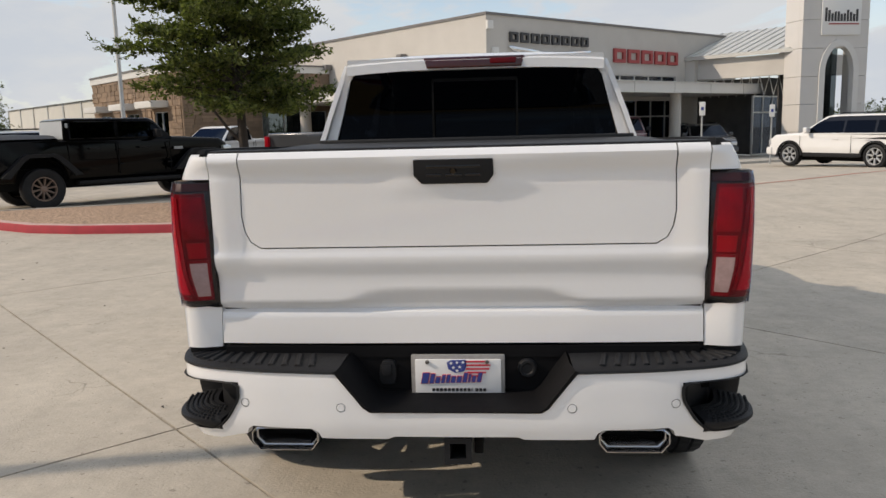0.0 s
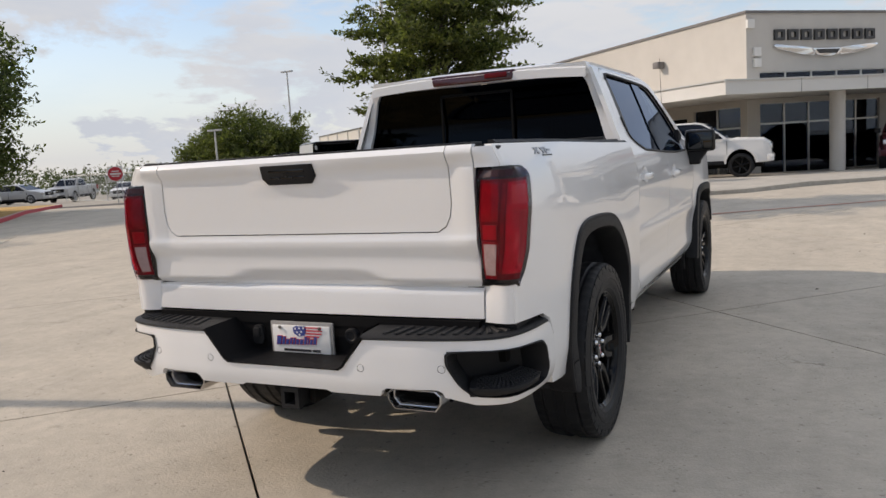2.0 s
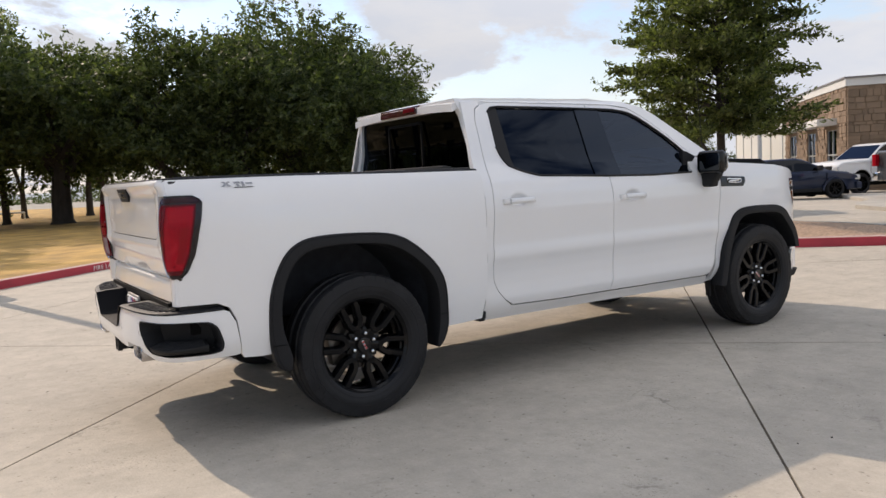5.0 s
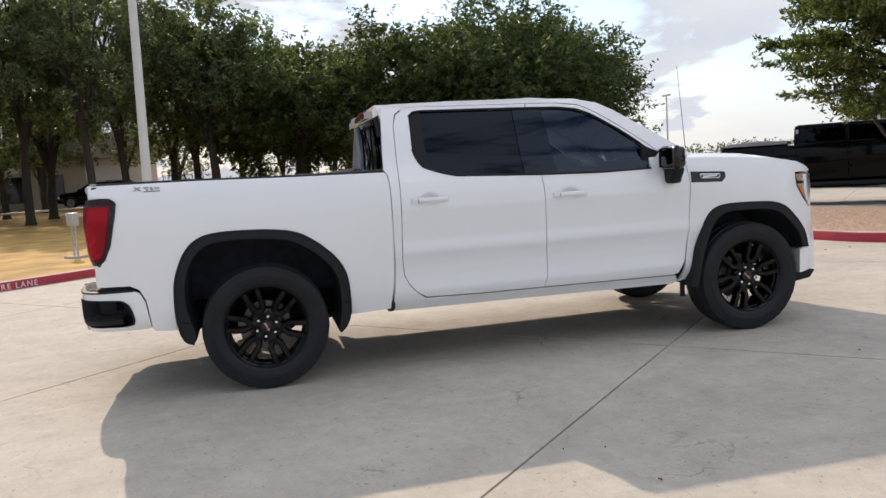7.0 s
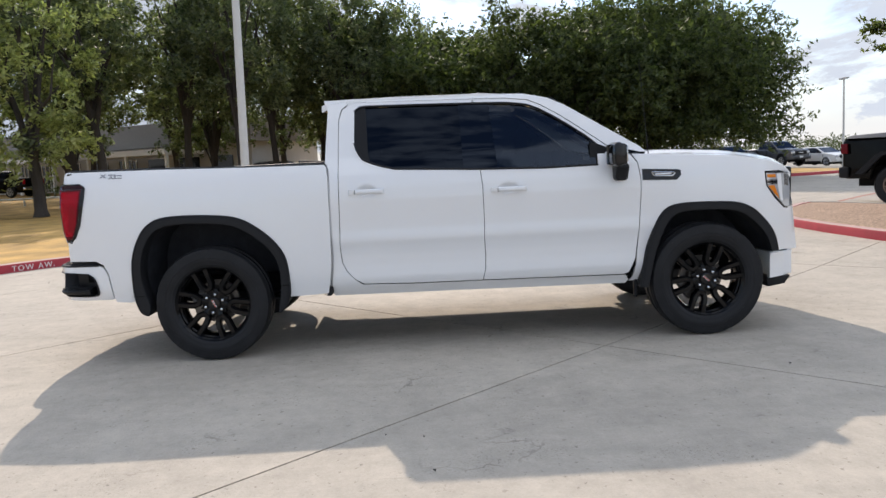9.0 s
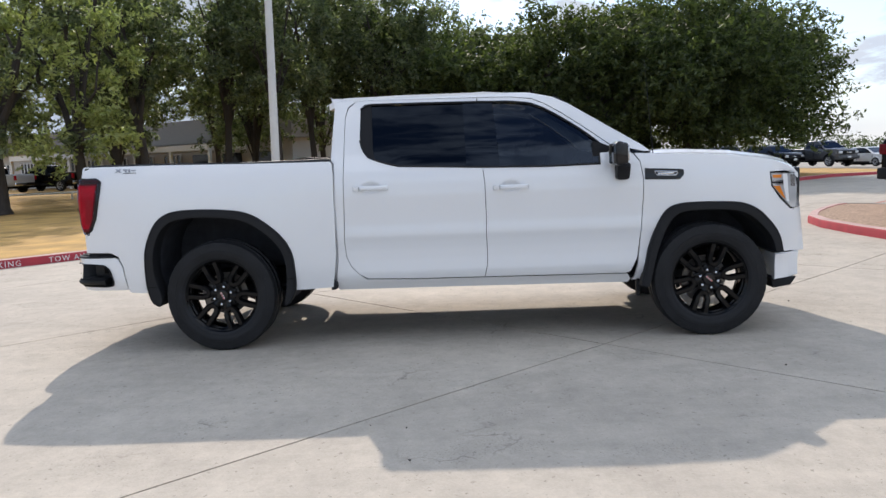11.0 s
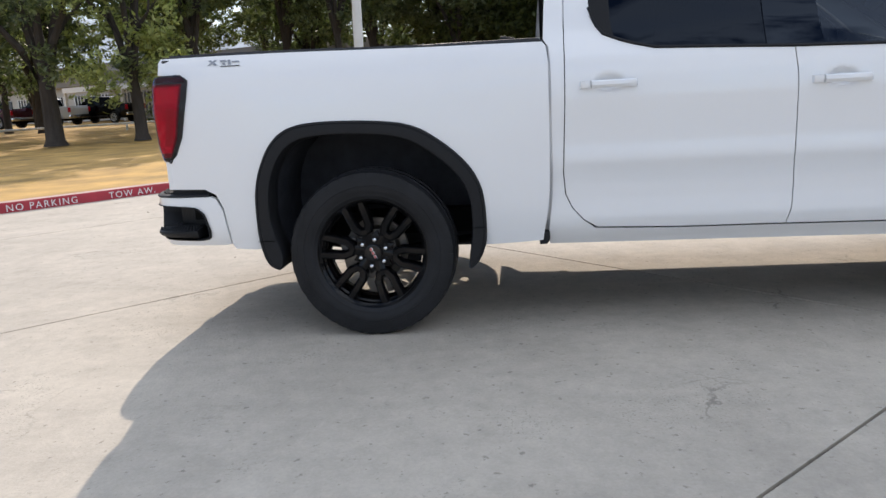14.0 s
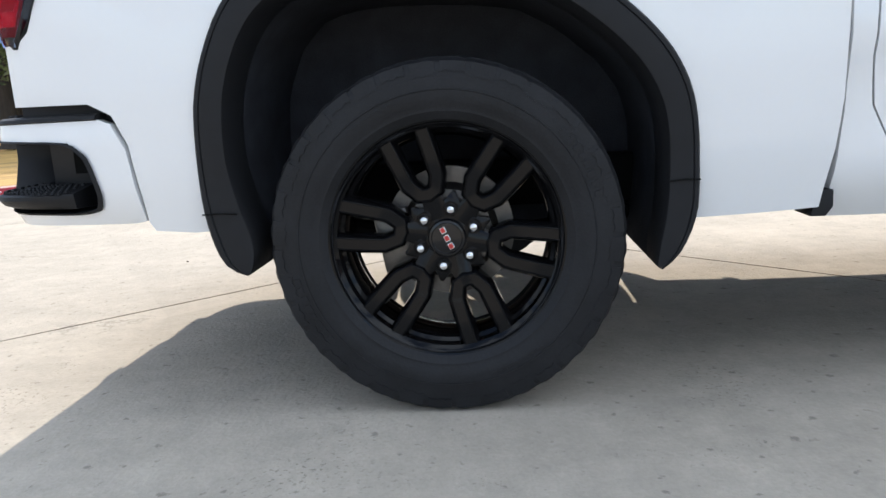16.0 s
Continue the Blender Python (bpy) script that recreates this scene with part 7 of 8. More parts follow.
part("beam", bm, STUCCO, ent, smooth=False)
bm = bmesh.new()
for i in range(10):
    y = -5.6 + i * 0.5
    sweep(bm, [(E0 + 0.5, y, 3.0), (E0 + 0.5, y + 0.25, 3.95)], 0.025, 4)
    sweep(bm, [(E0 + 0.5, y + 0.5, 3.0), (E0 + 0.5, y + 0.25, 3.95)], 0.025, 4)
part("lattice", bm, ALU, ent)
glazed(ent, Matrix.Translation((0, -4.2, 0)), E0 - 0.6, E0 + 5.2, 0.05, 2.95, 6, [2.15])
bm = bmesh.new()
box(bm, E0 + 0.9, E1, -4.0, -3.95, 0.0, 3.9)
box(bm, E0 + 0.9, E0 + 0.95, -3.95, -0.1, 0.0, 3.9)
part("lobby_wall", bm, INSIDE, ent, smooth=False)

TW = Matrix.Translation((14.14, 36.5, -0.50)) @ pose(0, 0, 0, 0, 0, 15)
tower = thing("entrance_tower", "pale panelled entrance tower with an arched opening", "tower", TW)
TWD, TDP, AC, AR, AH = 3.5, 1.35, 1.975, 0.80, 4.05  # width, depth, arch centre, arch half-width, spring height
for i in range(7):
    z0, z1 = i * 1.30, i * 1.30 + 1.285
    for x0, x1 in ((0, AC - AR), (AC + AR, TWD)) if z0 < 4.9 else ((0, TWD / 2 - 0.005), (TWD / 2 + 0.005, TWD)):
        bm = bmesh.new()
        box(bm, x0, x1, 0, 0.3, z0, min(z1, 5.19) if z0 < 4.9 and z1 > 5.19 else z1, 0.008, 1)
        part("panel", bm, TOWERCLAD, tower, smooth=False)
    bm = bmesh.new()
    box(bm, 0, 0.3, 0.302, TDP, z0, z1, 0.008, 1)
    part("panel", bm, TOWERCLAD, tower, smooth=False)
bm = bmesh.new()
box(bm, TWD - 0.3, TWD, 0.302, TDP, 0, 9.1)
box(bm, 0.02, TWD - 0.02, 0.02, TDP - 0.02, 9.1, 9.2)
part("tower_core", bm, TOWERCLAD, tower, smooth=False)
arc = [(AC + AR * math.cos(a), AH + 1.28 * math.sin(a)) for a in [math.pi * k / 20 for k in range(21)]]
bm = bmesh.new()
strip(bm, [(x, -0.02, z) for x, z in [(AC + AR, 0.0)] + arc + [(AC - AR, 0.0)]], (0, -1, 0), [(-0.04, -0.3), (-0.04, 0.06), (0.25, 0.06), (0.25, -0.3)])
part("arch_trim", bm, FASCIA, tower, "white arch surround")
bm = bmesh.new()
for (x0, z0), (x1, z1) in zip(arc, arc[1:]):
    loft(bm, [[(x0, y, z0), (x1, y, z1), (x1, y, 5.5), (x0, y, 5.5)] for y in (0.06, 0.25)], True, True, True)
part("spandrel", bm, TOWERCLAD, tower, smooth=False)
bm = bmesh.new()
box(bm, AC - AR, AC + AR, TDP - 0.15, TDP - 0.13, 0.0, 5.4)
part("arch_glass", bm, PANE, tower, smooth=False)
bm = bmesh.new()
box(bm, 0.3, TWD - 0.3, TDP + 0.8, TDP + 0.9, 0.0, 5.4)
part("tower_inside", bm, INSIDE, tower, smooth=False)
bm = bmesh.new()
box(bm, 0.94, 3.00, -0.07, 0.0, 5.80, 7.62, 0.01)
sign = part("tower_sign", bm, SIGNWHITE, tower, "white sign with dark lettering bars")
bm = bmesh.new()
for i, h in enumerate((0.62, 0.50, 0.36, 0.44, 0.44, 0.34, 0.36, 0.52, 0.42, 0.34, 0.55)):
    box(bm, 1.08 + i * 0.163, 1.08 + i * 0.163 + 0.115, -0.085, -0.065, 6.42, 6.42 + h)
tagged(part("sign_bar", bm, DARKLETTER, sign), kind="stuff")
bm = bmesh.new()
box(bm, 1.3, 2.88, -0.082, -0.065, 6.27, 6.33)
part("sign_line", bm, REDLETTER, sign)

# stone wing and the metal shed beyond it
wing = thing("stone_wing", "low brown stone wing with tall windows", "building", pose(-15.6, 41.5, -0.53, 0, 0, 45))
wall_with_openings("stone_wall", 8.19, 5.0, [(4.1, 7.9, 0.1, 3.0)], 0.3, STONE, wing, pose(-5.0, -5.9, 0, 0, 0, 0))
glazed(wing, pose(-5.0, -5.9, 0, 0, 0, 0), 4.1, 7.9, 0.1, 3.0, 3, [1.7])
wh = [(1.2, 3.0, 0.5, 3.1), (5.6, 7.4, 0.5, 3.1), (9.6, 11.4, 0.5, 3.1)]
wall_with_openings("stone_wall", 12.9, 5.0, wh, 0.3, STONE, wing, pose(-5.0, 7.3, 0, 0, 0, -90))
# white boards added behind the panes to make the windows look bright
for h in wh:
    boxpart("window_backing", (h[0] - 0.02, h[1] + 0.02, 0.22, 0.24, h[2], h[3]), SIGNWHITE, wing, 0.0, "white board added behind the window", pose(-5.0, 7.3, 0, 0, 0, -90))
    glazed(wing, pose(-5.0, 7.3, 0, 0, 0, -90), *h, 2, [1.9])
bm = bmesh.new()
box(bm, -4.6, 3.14, -6.0, -5.5, 4.95, 5.28)
box(bm, -5.1, -4.6, -6.0, 7.3, 4.95, 5.28)
part("parapet_band", bm, FASCIA, wing, smooth=False)
bm = bmesh.new()
box(bm, -5.16, 3.14, -6.06, -5.95, 5.28, 5.36)
box(bm, -5.16, -5.05, -5.95, 7.3, 5.28, 5.36)
part("coping", bm, COPING, wing, "dark coping", smooth=False)
bm = bmesh.new()
box(bm, -4.69, 3.1, -5.59, 7.2, 4.3, 4.4)
box(bm, -4.0, -3.9, -5.5, 7.2, 0, 4.0)
part("wing_roof", bm, INSIDE, wing, smooth=False)
rng = random.Random(8)
rest = bmesh.new()
laid = 0
z = 0.03
while z < 4.9:
    hgt = rng.uniform(0.12, 0.34)
    for face in (0, 1):
        u, far = (-4.99, 3.12) if face == 0 else (-5.8, 7.28)
        while u < far - 0.2:
            w = rng.uniform(0.16, 0.62)
            zc, yc = z + hgt / 2, 7.3 - (u + w / 2)
            e = rng.uniform(0.02, 0.07)
            z1 = min(z + hgt - 0.02, 4.94)
            if face == 0:
                lims = (u, min(u + w - 0.02, far), -5.9 - e, -5.88, z, z1)
            else:
                lims = (-5.0 - e, -4.98, u, min(u + w - 0.02, far), z, z1)
            if (face == 0 and not (-1.1 < u + w / 2 < 3.1 and zc < 3.1)) or face == 1 and not any(h[0] - 0.2 < yc < h[1] + 0.2 and h[2] - 0.15 < zc < h[3] + 0.15 for h in wh):
                if z > 2.8 and laid < 300:
                    bm = bmesh.new()
                    box(bm, *lims, 0.015, 1)
                    part("stone", bm, STONE, wing, smooth=False)
                    laid += 1
                else:
                    box(rest, *lims)
            u += w
    z += hgt
tagged(part("stone_infill", rest, RUBBLE, wing, smooth=False), kind="stuff")
for z, y in ((3.30, 0.8), (3.30, -3.2), (3.30, 5.2)):
    bm = bmesh.new()
    box(bm, -5.9, -5.0, y - 1.1, y + 1.1, z, z + 0.32, 0.01)
    part("awning", bm, FASCIA, wing)

shed = thing("metal_shed", "long pale ribbed metal workshop", "building", pose(-19.5, 44.0, -0.54, 0, 0, 45))
bm = bmesh.new()
box(bm, -3.0, 6.0, 0.0, 30.0, 0.0, 4.3)
part("shed_wall", bm, WAREHOUSE, shed, smooth=False)
bm = bmesh.new()
prism(bm, [(-3.15, 4.3), (6.15, 4.3), (1.5, 4.75)], "y", -0.15, 30.1)
part("shed_roof", bm, COPING, shed, smooth=False)
for i in range(8):
    bm = bmesh.new()
    box(bm, -3.06, -3.0, 0.2 + i * 4.2, 0.38 + i * 4.2, 0.0, 4.3)
    part("downpipe", bm, ALU, shed, smooth=False)

# paved apron in front of the building with its low kerb
AP = [(-14.0, 30.0), (-7.5, 22.0), (-5.4, 17.6), (-3.2, 16.2), (-1.0, 15.7), (0.5, 16.5), (3.2, 20.0), (6.1, 24.7), (9.0, 28.7), (14.0, 33.6), (24.0, 44.0), (8.0, 60.0), (-24.0, 46.0)]
bm = bmesh.new()
loft(bm, [[(x, y, gz(y) - 0.03) for x, y in AP], [(x, y, gz(y) + 0.09) for x, y in AP], [(x + (-1 - x) * 0.006, y + (38 - y) * 0.006, gz(y) + 0.11) for x, y in AP]], True, False, True)
bmesh.ops.bisect_plane(bm, geom=bm.verts[:] + bm.edges[:] + bm.faces[:], plane_co=(0, 18, 0), plane_no=(0, 1, 0))
for v in bm.verts:
    if abs(v.co.y - 18) < 0.01 and v.co.z < 0.3 and len(v.link_faces) and v.co.z > -0.2:
        v.co.z = max(v.co.z, gz(18) + 0.11) if v.co.z > gz(18) + 0.02 else v.co.z
tagged(part("apron", bm, KERBGREY, None, smooth=False), "raised concrete walk in front of the showroom", "pavement", kind="structure")

for x, y, h in ((6.9, 25.3, 2.25), (10.3, 28.6, 2.25)):
    s = thing("parking_sign", "small white parking sign on a steel post", "sign", Matrix.Translation((x, y, gz(y))), "parking signs")
    bm = bmesh.new()
    sweep(bm, [(0, 0, 0), (0, 0, h)], 0.03, 6)
    part("post", bm, GALV, s)
    bm = bmesh.new()
    box(bm, -0.10, 0.10, -0.045, -0.03, h - 0.46, h, 0.004)
    board = part("board", bm, SIGNWHITE, s)
    bm = bmesh.new()
    box(bm, -0.045, 0.045, -0.05, -0.044, h - 0.28, h - 0.17)
    part("symbol", bm, BLUE, board)
st = thing("wheel_stop", "low concrete wheel stop", "wheel stop", pose(7.6, 25.6, gz(25.6), 0, 0, 40))
bm = bmesh.new()
prism(bm, [(-0.12, 0), (0.12, 0), (0.08, 0.13), (-0.08, 0.13)], "x", -0.9, 0.9, 0.01)
part("stop_bar", bm, KERBGREY, st)
# red lane line on the lot
bm = bmesh.new()
for pts in ([(0.3, 11.6), (2.5, 13.0), (4.33, 14.36), (7.0, 16.3), (9.0, 18.0), (14.0, 23.0)], [(-9.8, 11.2), (-12.0, 13.3), (-15.9, 17.3), (-17.0, 18.4), (-34.0, 36.0)]):
    for a, b in zip(pts, pts[1:]):
        d = Vector((b[0] - a[0], b[1] - a[1], 0)).normalized() * 0.06
        n_ = Vector((-d.y, d.x, 0))
        bm.faces.new([bm.verts.new((p[0] + q.x, p[1] + q.y, gz(p[1]) + 0.006)) for p, q in ((a, n_), (a, -n_), (b, -n_), (b, n_))])
tagged(part("lane_line", bm, mat("faded_red_line", (0.42, 0.20, 0.15), 0.85, grain=0.2, scale=3, fine=40), None, smooth=False), "thin faded red lane line", "road marking", kind="structure")


# ---- other vehicles ----
def wheel_set(v, xs, ys, r, w, rim, rim_mat, arms=6):
    for y in ys:
        for s in (-1, 1):
            wh_ = new("wheel")
            wh_.parent = v
            wh_.matrix_basis = pose(s * xs, y, r, 0, 0, 0 if s > 0 else 180)
            bm = bmesh.new()
            h = w / 2
            lathe(bm, [(-h * 0.8, rim), (-h, rim + 0.04), (-h * 0.9, r - 0.02), (-h * 0.6, r), (h * 0.6, r), (h * 0.9, r - 0.02), (h, rim + 0.04), (h * 0.85, rim), (h * 0.5, rim - 0.01)], "x", 32)
            part("tyre", bm, RUBBER, wh_)
            bm = bmesh.new()
            lathe(bm, [(h * 0.80, rim + 0.004), (h * 0.90, rim), (h * 0.90, rim - 0.016), (h * 0.80, rim - 0.022), (h * 0.30, rim - 0.03)], "x", 36)
            hoop = part("rim", bm, rim_mat, wh_)
            bm = bmesh.new()
            lathe(bm, [(h * 0.30, rim - 0.028), (h * 0.22, 0.06), (h * 0.22, 0.001)], "x", 28, (0, 0, 0), False, True)
            part("rim_back", bm, SHELL, hoop)
            for k in range(arms):
                bm = bmesh.new()
                wide = rim * (0.20 if arms < 8 else 0.13)
                strip(bm, [(h * 0.66, 0.04, 0), (h * 0.80, rim * 0.55, 0), (h * 0.84, rim - 0.012, 0)], (1, 0, 0), [(-wide * 0.6, -0.05), (-wide * 0.5, -0.006), (-wide * 0.36, 0.0), (wide * 0.36, 0.0), (wide * 0.5, -0.006), (wide * 0.6, -0.05)])
                bmesh.ops.rotate(bm, verts=bm.verts[:], cent=(0, 0, 0), matrix=Matrix.Rotation(2 * math.pi * (k + 0.25) / arms, 3, "X"))
                part("rim_spoke", bm, rim_mat, hoop)
            bm = bmesh.new()
            lathe(bm, [(h * 0.3, 0.062), (h * 0.70, 0.060), (h * 0.74, 0.045), (h * 0.74, 0.001)], "x", 20, (0, 0, 0), False, True)
            part("hub_cap", bm, rim_mat if rim_mat is not SILVERP else GLOSSBLACK, hoop)


def arch(y, r, z0, n=8):
    return [(y + r * math.cos(a), z0 + r * math.sin(a)) for a in [math.pi * k / n for k in range(n + 1)]]


def vehicle(kind, label, paint, m, group="", rim_mat=None, rear_glass=None):
    """A parked car: body shell with wheel arches, tapered cab, windows, lamps, bumpers, mirrors and wheels. It faces +y."""
    v = thing({"pickup": "parked_pickup", "offroad": "parked_pickup", "suv": "parked_suv", "sedan": "parked_car"}[kind], label, {"pickup": "pickup truck", "offroad": "pickup truck", "suv": "suv", "sedan": "car"}[kind], m, group)
    rim_mat = rim_mat or RIMBLACK
    P = {"pickup": dict(L=5.9, w=1.0, wb=3.67, front=0.98, r=0.42, belt=1.34, top=1.96, hood=1.29, bed=1.38, z0=0.50),
         "offroad": dict(L=5.3, w=0.83, wb=3.49, front=0.75, r=0.415, belt=1.36, top=1.80, hood=1.32, bed=1.40, z0=0.55),
         "suv": dict(L=4.98, w=0.97, wb=2.98, front=0.93, r=0.38, belt=1.08, top=1.66, hood=1.03, bed=1.08, z0=0.36),
         "sedan": dict(L=4.8, w=0.92, wb=2.80, front=0.95, r=0.34, belt=0.98, top=1.45, hood=0.95, bed=1.02, z0=0.28)}[kind]
    f = P["L"] / 2
    yf = f - P["front"]
    yr = yf - P["wb"]
    R = P["r"] + (0.10 if kind == "offroad" else 0.06)
    z0, hood, belt, top, bed, w = P["z0"], P["hood"], P["belt"], P["top"], P["bed"], P["w"]
    fr, rr = arch(yf, R, z0)[::1], arch(yr, R, z0)[::1]
    if kind in ("pickup", "offroad"):
        cab0, cab1 = yr + (1.15 if kind == "pickup" else 0.50), yf - (0.50 if kind == "pickup" else 0.85)
        upper = [(f - 0.02, z0 + 0.35), (f - 0.05, hood - 0.12), (f - 0.25, hood), (cab1 + 0.25, hood + 0.06), (cab1 + 0.05, belt), (cab0 - 0.1, belt), (cab0 - 0.12, bed), (-f + 0.05, bed), (-f, bed - 0.1)]
    elif kind == "suv":
        cab0, cab1 = -f + 0.12, yf - 0.45
        upper = [(f - 0.02, z0 + 0.35), (f - 0.06, hood - 0.15), (f - 0.3, hood), (cab1 + 0.2, hood + 0.06), (cab1, belt), (-f + 0.12, belt), (-f, belt - 0.1)]
    else:
        cab0, cab1 = yr - 0.35, yf - 0.35
        upper = [(f - 0.02, z0 + 0.30), (f - 0.1, hood - 0.2), (f - 0.5, hood - 0.05), (cab1 + 0.25, hood + 0.02), (cab1, belt), (cab0, belt + 0.02), (-f + 0.1, bed), (-f, bed - 0.15)]
    outline = [(-f, z0 + 0.05), (-f + 0.08, z0)] + rr[::-1] + fr[::-1] + [(f - 0.1, z0), (f, z0 + 0.08)] + upper
    bm = bmesh.new()
    rings = []
    layers = [(1.0, 0.075), (0.992, 0.040), (0.972, 0.015), (0.93, 0.0)]
    for x, inset in [(-w * k, q) for k, q in layers] + [(w * k, q) for k, q in layers[::-1]]:
        ring = []
        for y, z in outline:
            zz = z - (inset * 1.1 if z > belt - 0.2 else 0) + (inset * 0.6 if z < z0 + 0.12 else 0)
            tap = 1.0 - 0.16 * max(0, (abs(y) - f + 0.62) / 0.62) ** 2.4
            tap *= 1.0 - 0.045 * max(0.0, (z0 + 0.30 - z) / 0.30) - 0.035 * max(0.0, (z - belt + 0.25) / 0.25)
            if kind == "offroad" and y > cab1 + 0.1:
                tap *= 0.86
            ring.append((x * tap, y * (1 - inset * 0.18), zz))
        rings.append(ring)
    loft(bm, rings, True, True, True)
    part("body", bm, paint, v, "", 40)
    # cab
    tum = 0.80 if kind != "offroad" else 0.93
    if kind == "offroad":
        cp = [(cab0, belt - 0.02), (cab0 + 0.03, top - 0.03), (cab0 + 0.1, top), (cab1 - 0.36, top), (cab1 - 0.26, top - 0.04), (cab1 + 0.16, belt - 0.02)]
    elif kind == "pickup":
        cp = [(cab0, belt - 0.02), (cab0 + 0.10, top - 0.06), (cab0 + 0.22, top), (cab1 - 0.95, top), (cab1 - 0.70, top - 0.05), (cab1 + 0.12, belt - 0.02)]
    elif kind == "suv":
        cp = [(cab0, belt - 0.02), (cab0 + 0.25, top - 0.12), (cab0 + 0.42, top), (cab1 - 0.95, top), (cab1 - 0.70, top - 0.06), (cab1 + 0.12, belt - 0.02)]
    else:
        cp = [(cab0 - 0.15, belt - 0.02), (cab0 + 0.65, top - 0.03), (cab0 + 0.9, top), (cab1 - 0.95, top), (cab1 - 0.75, top - 0.03), (cab1 + 0.2, belt - 0.02)]

    def half(z):
        return w * 0.955 * (1 - (1 - tum) * max(0, (z - belt) / (top - belt)))
    bm = bmesh.new()
    loft(bm, [[(s * half(z), y * (1 - q * 0.1), z - (q if z > belt + 0.2 else 0)) for y, z in cp] for s, q in ((-1, 0.045), (-0.985, 0.022), (-0.94, 0.006), (-0.8, 0.0), (0.8, 0.0), (0.94, 0.006), (0.985, 0.022), (1, 0.045))], True, True, True)
    part("cab", bm, paint, v, "", 40)
    mid = (cab0 + cab1) / 2

    def inner(y0, y1):
        """Side glass between two stations, following the cab's outline."""
        up = [p for p in cp]
        pts = []
        for y in np.linspace(y0, y1, 9):
            zs = [z for (ya, za), (yb, zb) in zip(up, up[1:]) if min(ya, yb) <= y <= max(ya, yb) for z in [za + (zb - za) * ((y - ya) / (yb - ya) if yb != ya else 1)]]
            pts.append((float(y), max(zs) - 0.075 if zs else belt + 0.03))
        pts = [(y, max(z, belt + 0.03)) for y, z in pts]
        return [(y0, belt + 0.025)] + pts + [(y1, belt + 0.025)]
    dark = GLOSSBLACK
    spans = [(cab0 + 0.14, mid - 0.06), (mid + 0.04, cab1 - 0.12)] if kind in ("pickup", "offroad") else [(cab0 + 0.28, cab0 + 0.95), (cab0 + 1.03, mid + 0.25), (mid + 0.33, cab1 - 0.12)]
    if kind != "offroad":  # one dark band behind the side panes
        poly = inner(spans[0][0] - 0.05, spans[-1][1] + 0.05)
        for s in (-1, 1):
            bm = bmesh.new()
            loft(bm, [[(s * (half(z) + o), y, z + (0.02 if z > belt + 0.1 else -0.02)) for y, z in poly] for o in (-0.03, 0.003)], True, True, True)
            part("window_band", bm, GLOSSBLACK, v)
    for a, b in spans:
        poly = inner(a, b)
        for s in (-1, 1):
            bm = bmesh.new()
            loft(bm, [[(s * (half(z) + o), y, z) for y, z in poly] for o in (-0.02, 0.006)], True, True, True)
            part("side_window", bm, CARGLASS, v)
    (ya, za), (yb, zb) = cp[-2], cp[-1]
    for (ya, za), (yb, zb), nm, off in ((cp[-2], cp[-1], "windscreen", 0.012), (cp[1], cp[0], "rear_window", -0.012)):
        bm = bmesh.new()
        q = [(t, ya + (yb - ya) * t, za + (zb - za) * t) for t in (0.06, 0.5, 0.90)]
        loft(bm, [[(s * (half(z) - 0.07), y + off, z) for s in (-1, -0.5, 0.5, 1)] for _, y, z in q], False)
        part(nm, bm, (BRIGHTPANE if kind == "offroad" else CARGLASS) if nm == "rear_window" else CARGLASS, v)
    bm = bmesh.new()
    lo = [(-half(belt) + 0.08), half(belt) - 0.08]
    box(bm, lo[0], lo[1], cab0 + 0.25, cab1 - 0.4, belt - 0.3, belt + 0.12)
    for x in (-0.4, 0.4):
        box(bm, x - 0.22, x + 0.22, mid - 0.1, mid + 0.08, belt - 0.1, belt + 0.40, 0.05)
    part("seats", bm, SEAT, v)
    # ends: grille, lamps, bumpers, plate
    wl_ = w * 0.86
    bm = bmesh.new()
    box(bm, -wl_ * 0.62, wl_ * 0.62, f - 0.06, f + 0.012, hood - 0.42, hood - 0.14, 0.02)
    g = part("grille", bm, PLASTIC, v)
    bm = bmesh.new()
    box(bm, -wl_ * 0.25, wl_ * 0.25, f + 0.008, f + 0.022, hood - 0.31, hood - 0.25, 0.005)
    part("grille_badge", bm, CHROME, g)
    for s in (-1, 1):
        bm = bmesh.new()
        box(bm, s * wl_ * 0.84 - 0.14, s * wl_ * 0.84 + 0.14, f - 0.20, f + 0.004, hood - 0.34, hood - 0.17, 0.03)
        part("headlamp", bm, HEADLENS, v)
        bm = bmesh.new()
        lw, lh = (0.05, 0.22) if kind == "offroad" else (0.075, 0.34)
        box(bm, s * w * 0.90 - lw, s * w * 0.90 + lw, -f - 0.012, -f + 0.12, bed - 0.10 - lh, bed - 0.10, 0.02)
        part("tail_lamp", bm, DEEPRED if kind == "offroad" else CELLRED, v)
        bm = bmesh.new()
        box(bm, s * (w + 0.10) - 0.10, s * (w + 0.10) + 0.10, cab1 - 0.32, cab1 - 0.18, belt + 0.02, belt + 0.19, 0.03)
        part("wing_mirror", bm, paint if kind == "suv" else PLASTIC, v)
        for y in (mid - 0.5, mid + 0.55):
            bm = bmesh.new()
            box(bm, s * w - 0.01, s * w + 0.025, y - 0.11, y + 0.11, belt - 0.20, belt - 0.165, 0.008)
            part("door_handle", bm, paint if kind != "offroad" else PLASTIC, v)
        for y in (mid - 0.01, cab0 + 0.05, cab1 + 0.06):
            bm = bmesh.new()
